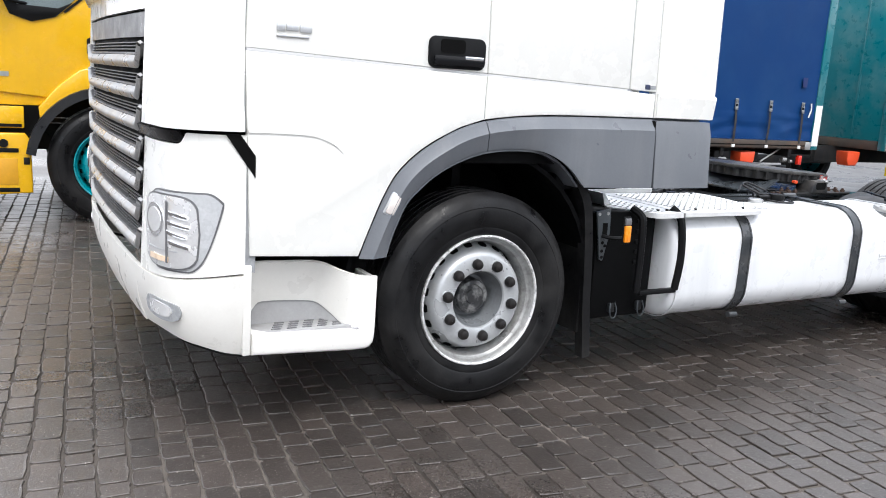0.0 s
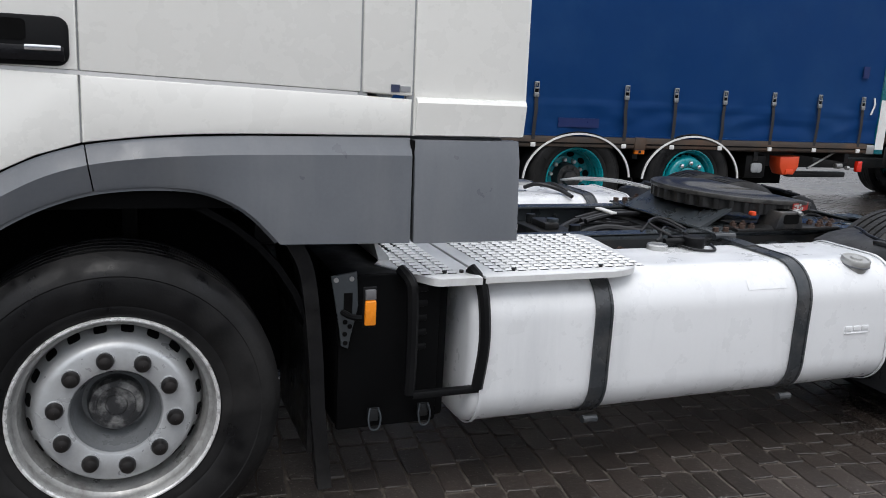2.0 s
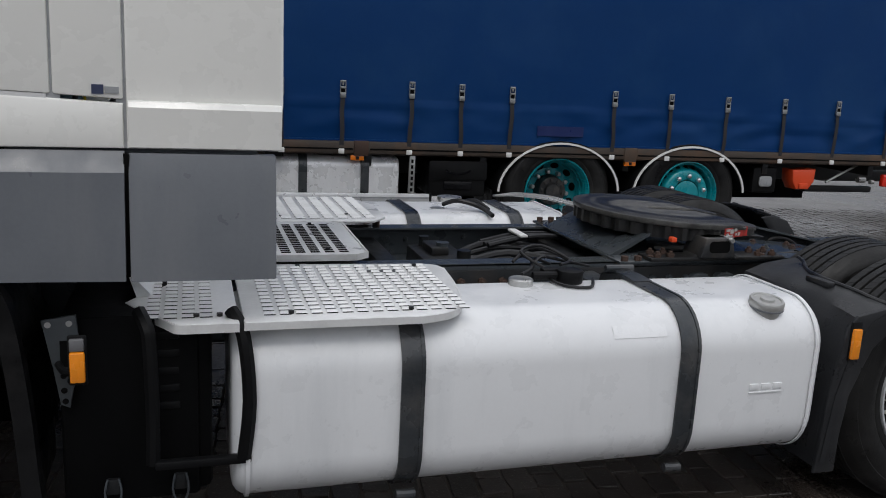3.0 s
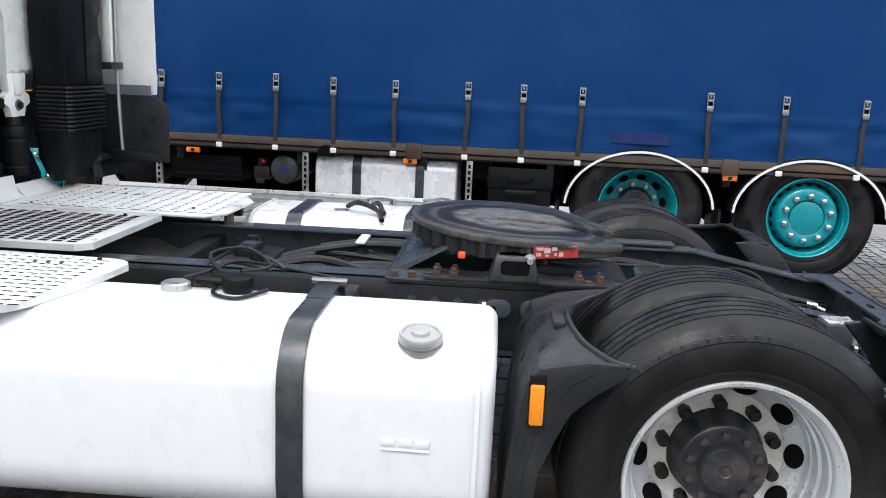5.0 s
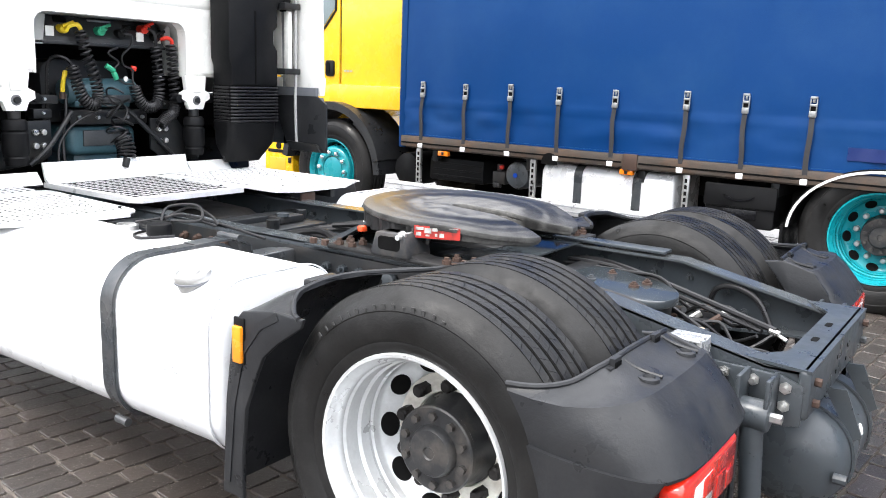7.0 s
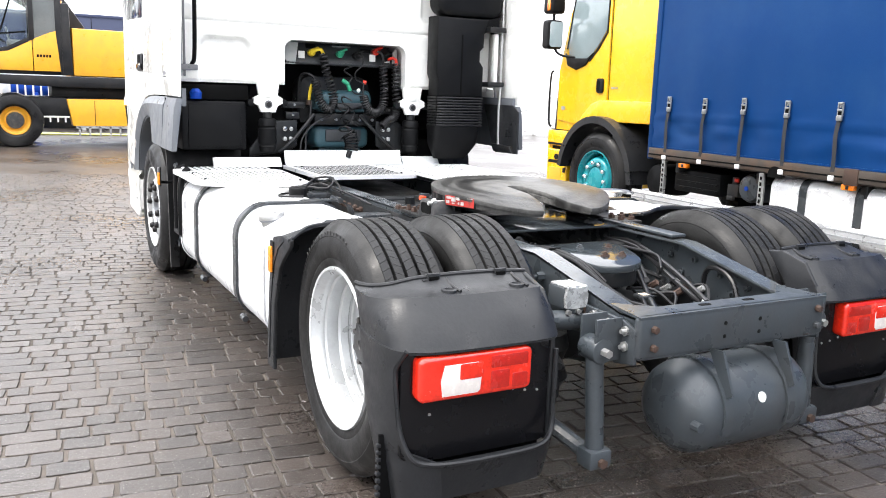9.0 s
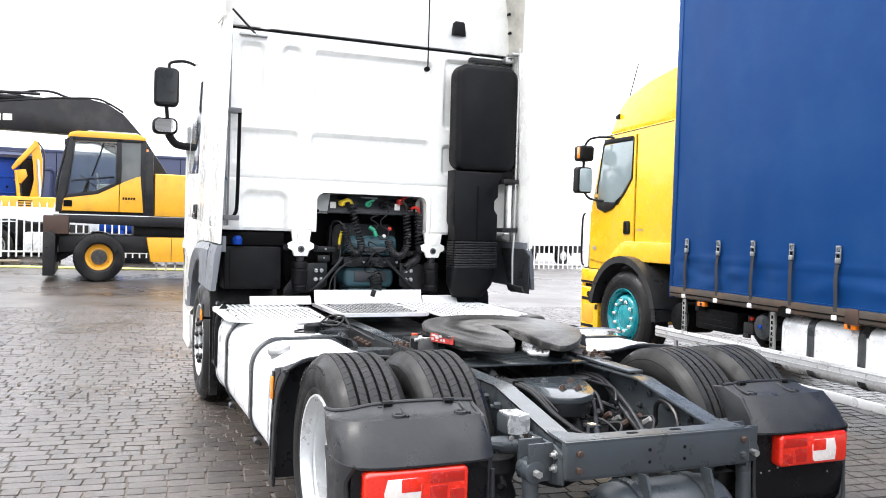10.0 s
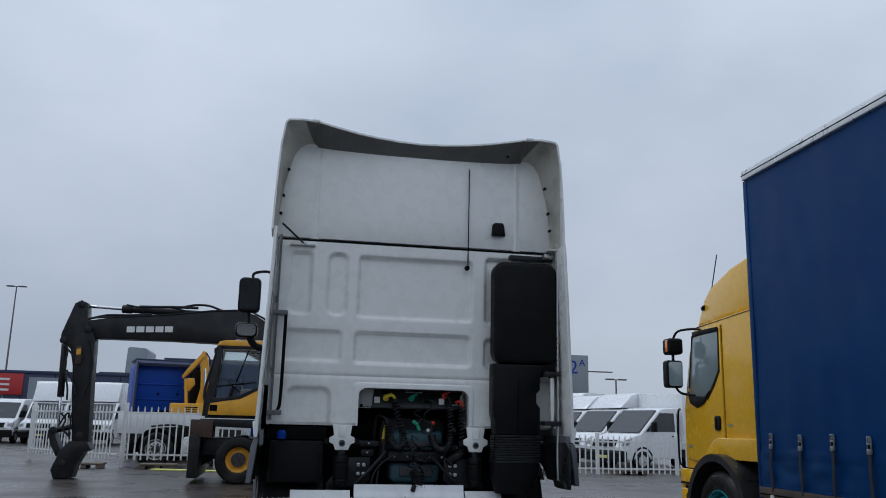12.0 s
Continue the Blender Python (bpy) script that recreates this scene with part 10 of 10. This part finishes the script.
part("air_line", bm_tube([(-0.1, -4.9, 1.18), (-0.05, -4.3, 1.24), (-0.1, -3.6, 1.16), (-0.1, -3.2, 1.20)], 0.03, 8), HOSE, P)
part("fuel_tank", bm_prism(rounded(-3.92, -3.27, 0.33, 0.90, 0.12), "x", -0.3, 0.12, 0.03), ALU_TANK, P, "white fuel tank")
part("tank_strap", bm_box(0.115, 0.130, -3.70, -3.66, 0.36, 0.88), CHASSIS_DARK, P)
part("stand", bm_box(-0.6, -0.2, -3.1, -2.9, 0.0, 0.6, 0.02), CHASSIS_DARK, P)
solo("trailer_support", bm_box(-0.4, 0.4, -2.6, 2.6, 0.0, 0.95, 0.02), CHASSIS_DARK, "dark trailer underframe behind the fence", "trailer", m=pose(-20.6, 0.5, 0))
solo("blue_container", merged(bm_rod((0, -2.0, 1.16), (0, 1.6, 1.16), 0.25, 24, bev=0.04), *[bm_box(-0.3, 0.3, y - 0.08, y + 0.08, 0.0, 1.0, 0.02) for y in (-1.4, 1.0)]), BLUE_PAINT, "blue steel tank lying behind the fence", "tank", m=pose(-20.0, 0.1, 0))
M = thing("small_excavator", pose(-25.0, -4.1, 0), "small yellow excavator behind the fence", "excavator")
part("body", bm_box(-1.2, 0.2, -0.9, 0.9, 0.9, 2.0, 0.06), DIGGER_YELLOW, M)
part("track", bm_prism(rounded(-1.1, 1.1, 0.0, 0.75, 0.3), "x", -1.3, 0.3, 0.03), RUBBER, M)
part("boom", bm_prism([(-0.06, 1.8), (0.10, 2.6), (0.06, 3.2), (-0.02, 3.72), (0.10, 3.98), (0.24, 3.90), (0.36, 3.3), (0.36, 2.6), (0.28, 1.8)], "x", -0.5, -0.25, 0.03), DIGGER_YELLOW, M)
part("arm_link", bm_prism([(-0.50, 2.55), (-0.42, 2.92), (-0.16, 2.95), (-0.10, 2.72), (-0.30, 2.45)], "x", -0.42, -0.2, 0.02), DIGGER_YELLOW, M)
part("boom_cylinder", bm_rod((-0.2, 0.30, 2.0), (-0.2, 0.22, 3.3), 0.05, 8), CHROME, M)
part("boom_hose", bm_tube([(-0.18, 0.22, 3.9), (-0.15, 0.42, 3.5), (-0.15, 0.42, 2.6), (-0.15, 0.34, 1.9)], 0.025, 8), HOSE, M)
part("bucket_arm", bm_prism([(-0.46, 2.5), (-0.30, 2.5), (-0.26, 1.95), (-0.46, 1.85)], "x", -0.42, -0.22, 0.02), CHASSIS_DARK, M)
for k in range(4):
    part("vent_slot", bm_box(0.2, 0.215, -0.35, 0.1, 1.60 + 0.08 * k, 1.63 + 0.08 * k), SEAM, M)
part("arm", bm_prism([(-0.55, 2.9), (-0.35, 3.1), (0.2, 3.75), (0.05, 3.85), (-0.40, 3.3), (-0.6, 3.0)], "x", -0.45, -0.2, 0.02), DIGGER_YELLOW, M)
part("arm_cylinder", bm_rod((-0.2, -0.45, 2.9), (-0.2, -0.35, 1.9), 0.06, 8), DIGGER_YELLOW, M)

# ---------------------------------------------------------------- far buildings, sign and lamp posts
def hall(name, x, y0, y1, h, mat, label, depth=14.0):
    b = thing(name, pose(x, 0, 0), label, "building")
    part("wall", bm_box(-depth, 0, y0, y1, 0, h, 0.02), mat, b)
    part("roof_edge", bm_box(-depth - 0.1, 0.12, y0 - 0.1, y1 + 0.1, h - 0.15, h + 0.12, 0.02), mat, b)
    for k in range(int((y1 - y0) / 3)):
        part("wall_seam", bm_box(0.0, 0.02, y0 + 3 * k + 1.5, y0 + 3 * k + 1.56, 0.1, h - 0.2), SEAM, b)
    return b


hl = hall("sales_hall", -80, -60, -6, 5.6, NAVY_CLAD, "long navy clad hall with a red sign across the yard")
part("sign_panel", bm_box(0.02, 0.15, -34, -25.3, 3.4, 5.4, 0.02), SIGN_RED, hl, "red sign panel with unreadable writing")
for k in range(3):
    part("sign_bar", bm_box(0.15, 0.18, -33.2, -26.5, 3.75 + 0.5 * k, 3.95 + 0.5 * k), STRIPE, hl)
part("hall_window", bm_box(0.02, 0.10, -24.8, -20.5, 2.4, 5.1), GREY_CLAD, hl)
gt = thing("grey_tower", pose(-84, 0, 0), "narrow tapering grey clad tower", "building")
part("wall", bm_prism([(-17.0, 0), (-16.75, 8.55), (-16.5, 8.7), (-14.95, 8.6), (-14.75, 8.35), (-14.45, 0)], "x", -6, 0, 0.05), GREY_CLAD, gt)
for k in range(1, 6):
    part("wall_seam", bm_box(0.0, 0.03, -16.8, -14.65, 1.4 * k, 1.4 * k + 0.06), LAMP_GREY, gt)
part("lintel", bm_box(0.1, 0.6, -19.2, -12.8, 5.2, 6.0, 0.02), CHASSIS_DARK, gt)
hall("navy_hall", -86, -13.2, 30, 7.7, NAVY_CLAD, "navy clad warehouse far across the yard", 20)
sg = thing("sign_tower", pose(-60, 23.0, 0), "grey sign tower lettered 2A", "sign")
part("panel", bm_box(-0.3, 0.0, -1.2, 1.45, 3.2, 7.5, 0.02), GREY_CLAD, sg)
part("leg", bm_box(-0.25, -0.05, -1.0, -0.7, 0, 3.2), GREY_CLAD, sg)
part("leg", bm_box(-0.25, -0.05, 0.9, 1.2, 0, 3.2), GREY_CLAD, sg)
for txt, y, z, size in (("2", -0.25, 5.95, 1.55), ("A", 0.62, 6.6, 0.8)):
    cu = bpy.data.curves.new("lettering", "FONT")
    cu.body, cu.size, cu.extrude = txt, size, 0.01
    cu.materials.append(BLUE_PAINT)
    o = new("lettering", cu)
    o.parent = sg
    o.matrix_basis = pose(0.012, y, z, 90, 0, 90)


def lamp_post(m, h, label):
    l = thing("lamp_post", m, label, "lamp post")
    part("pole", bm_rod((0, 0, 0), (0, 0, h), 0.11, 10, 0.06), GRILLE_GREY, l)
    part("lamp_head", bm_box(-0.2, 0.2, -0.9, -0.2, h, h + 0.12, 0.03), GRILLE_GREY, l)
    part("lamp_head", bm_box(-0.2, 0.2, 0.2, 0.9, h, h + 0.12, 0.03), GRILLE_GREY, l)
    part("crossbar", bm_box(-0.05, 0.05, -0.3, 0.3, h, h + 0.06), GRILLE_GREY, l)
    return l


lamp_post(pose(-80, -27.0, 0), 13.8, "tall grey twin lamp post")
lamp_post(pose(-60, 26.9, 0), 5.5, "grey lamp post beside the sign tower")
part("arm", bm_box(-0.05, 0.05, 1.4, 3.6, 6.1, 6.2), GRILLE_GREY, sg)

# plain unseen walls, added behind the walk to close the yard for reflections
solo("wall_south", bm_box(-60, 60, -0.2, 0.2, 0, 6.5), GREY_CLAD, "unseen plain grey wall added to close the yard's long side", "wall", kind="structure", m=pose(0, -32, 0))
solo("wall_east", bm_box(-0.2, 0.2, -60, 60, 0, 6.0), GREY_CLAD, "unseen plain grey wall added to close the yard's end", "wall", kind="structure", m=pose(38, 0, 0))


# ---------------------------------------------------------------- paving: a far sheet, a bed, and the pavers that the walk passes
R_PAVE = Matrix.Rotation(radians(PAVE_YAW), 4, "Z")


def sheet(name, mat, holes, z):
    bm = bmesh.new()
    x0, x1, y0, y1 = holes
    big = 900.0
    xs, ys = (-big, x0, x1, big), (-big, y0, y1, big)
    g = [[bm.verts.new((x, y, z)) for y in ys] for x in xs]
    for i in range(3):
        for j in range(3):
            if not (i == 1 and j == 1):
                bm.faces.new((g[i][j], g[i + 1][j], g[i + 1][j + 1], g[i][j + 1]))
    return bm


# the paved field in course coordinates: u along a course, v across
U0, U1, V0, V1 = -5.4, 6.2, -9.8, 7.0
ground = new("ground", mesh_of("ground", sheet("ground", BRICK_FAR, (U0, U1, V0, V1), -0.004), BRICK_FAR))
ground.matrix_basis = R_PAVE
tagged(ground, "wet dark clay paving of the yard", "paving", kind="structure")
bed = new("pavement", mesh_of("pavement", bm_box(U0 - 0.01, U1 + 0.01, V0 - 0.01, V1 + 0.01, -0.06, -0.0090), JOINT))
bed.matrix_basis = R_PAVE
tagged(bed, "dark wet brick pavers with sandy joints", "paving", kind="structure")


PIECES = (0.206, 0.158, 0.122, 0.100)


def paver_mesh(seed, length):
    """A worn paver: an uneven top, rounded shoulder, straight flank."""
    rr = random.Random(seed)
    l, w, q = length / 2 - 0.0055, BRICK_W / 2 - 0.0050, 0.008
    plan_p = [(-l + q, -w), (-l * 0.3, -w), (l * 0.35, -w), (l - q, -w), (l, -w + q), (l, w - q), (l - q, w), (l * 0.3, w), (-l * 0.35, w), (-l + q, w), (-l, w - q), (-l, -w + q)]
    plan_p = [(x + rr.uniform(-.005, .0035), y + rr.uniform(-.0042, .0038)) for x, y in plan_p]
    v = []
    for inset, h in ((0.0030, 0.0), (0.0010, -0.0022), (0.0, -0.018)):
        v += [(x - math.copysign(inset, x), y - math.copysign(inset, y), h + (rr.uniform(-.001, .001) if h > -.01 else 0)) for x, y in plan_p]
    f = [tuple(range(12))]
    for k in range(2):
        f += [(12 * k + i, 12 * k + 12 + i, 12 * k + 12 + (i + 1) % 12, 12 * k + (i + 1) % 12) for i in range(12)]
    return v, f


variants = [paver_mesh(k, PIECES[k // 6]) for k in range(24)]
meshes = []
for v, f in variants:
    me = bpy.data.meshes.new("brick")
    me.from_pydata(v, [], f)
    me.materials.append(BRICK)
    me.update()
    meshes.append(me)
rr = random.Random(11)
all_v, all_f, near = [], [], []
rows = math.ceil((V1 - V0) / BRICK_W)
for j in range(rows):
    end = U0 + rr.uniform(0, 0.2)
    while end < U1 - 0.02:
        size = rr.choices((0, 1, 2, 3), (0.40, 0.17, 0.23, 0.20))[0]
        u = end + PIECES[size] / 2 + rr.uniform(-.002, .002)
        end += PIECES[size]
        v = V0 + (j + 0.5) * BRICK_W + rr.uniform(-.0025, .0025)
        z = 0.0028 * noise.noise((u * 0.9, v * 0.9, 0)) + rr.uniform(-.0015, .0012) - 0.002
        a = rr.uniform(-.02, .02)
        k = size * 6 + rr.randrange(6)
        w = R_PAVE @ Vector((u, v, 0))
        if 1.9 < w.x < 3.9 and -2.65 < w.y < -1.25 and len(near) < 300:
            near.append((k, u, v, z, a))
            continue
        n = len(all_v)
        ca, sa = math.cos(a), math.sin(a)
        tx, ty = rr.uniform(-.012, .012), rr.uniform(-.02, .02)
        all_v += [(u + x * ca - y * sa, v + x * sa + y * ca, z + q + x * tx + y * ty) for x, y, q in variants[k][0]]
        all_f += [tuple(n + q for q in f) for f in variants[k][1]]
me = bpy.data.meshes.new("bricks")
me.from_pydata(all_v, [], all_f)
me.materials.append(BRICK)
me.update()
rest = new("bricks", me)
rest.parent = bed
rest["kind"] = "stuff"
for k, u, v, z, a in near:
    b = new("brick", meshes[k])
    b.parent = bed
    b.matrix_basis = Matrix.Translation((u, v, z)) @ Matrix.Rotation(a, 4, "Z")
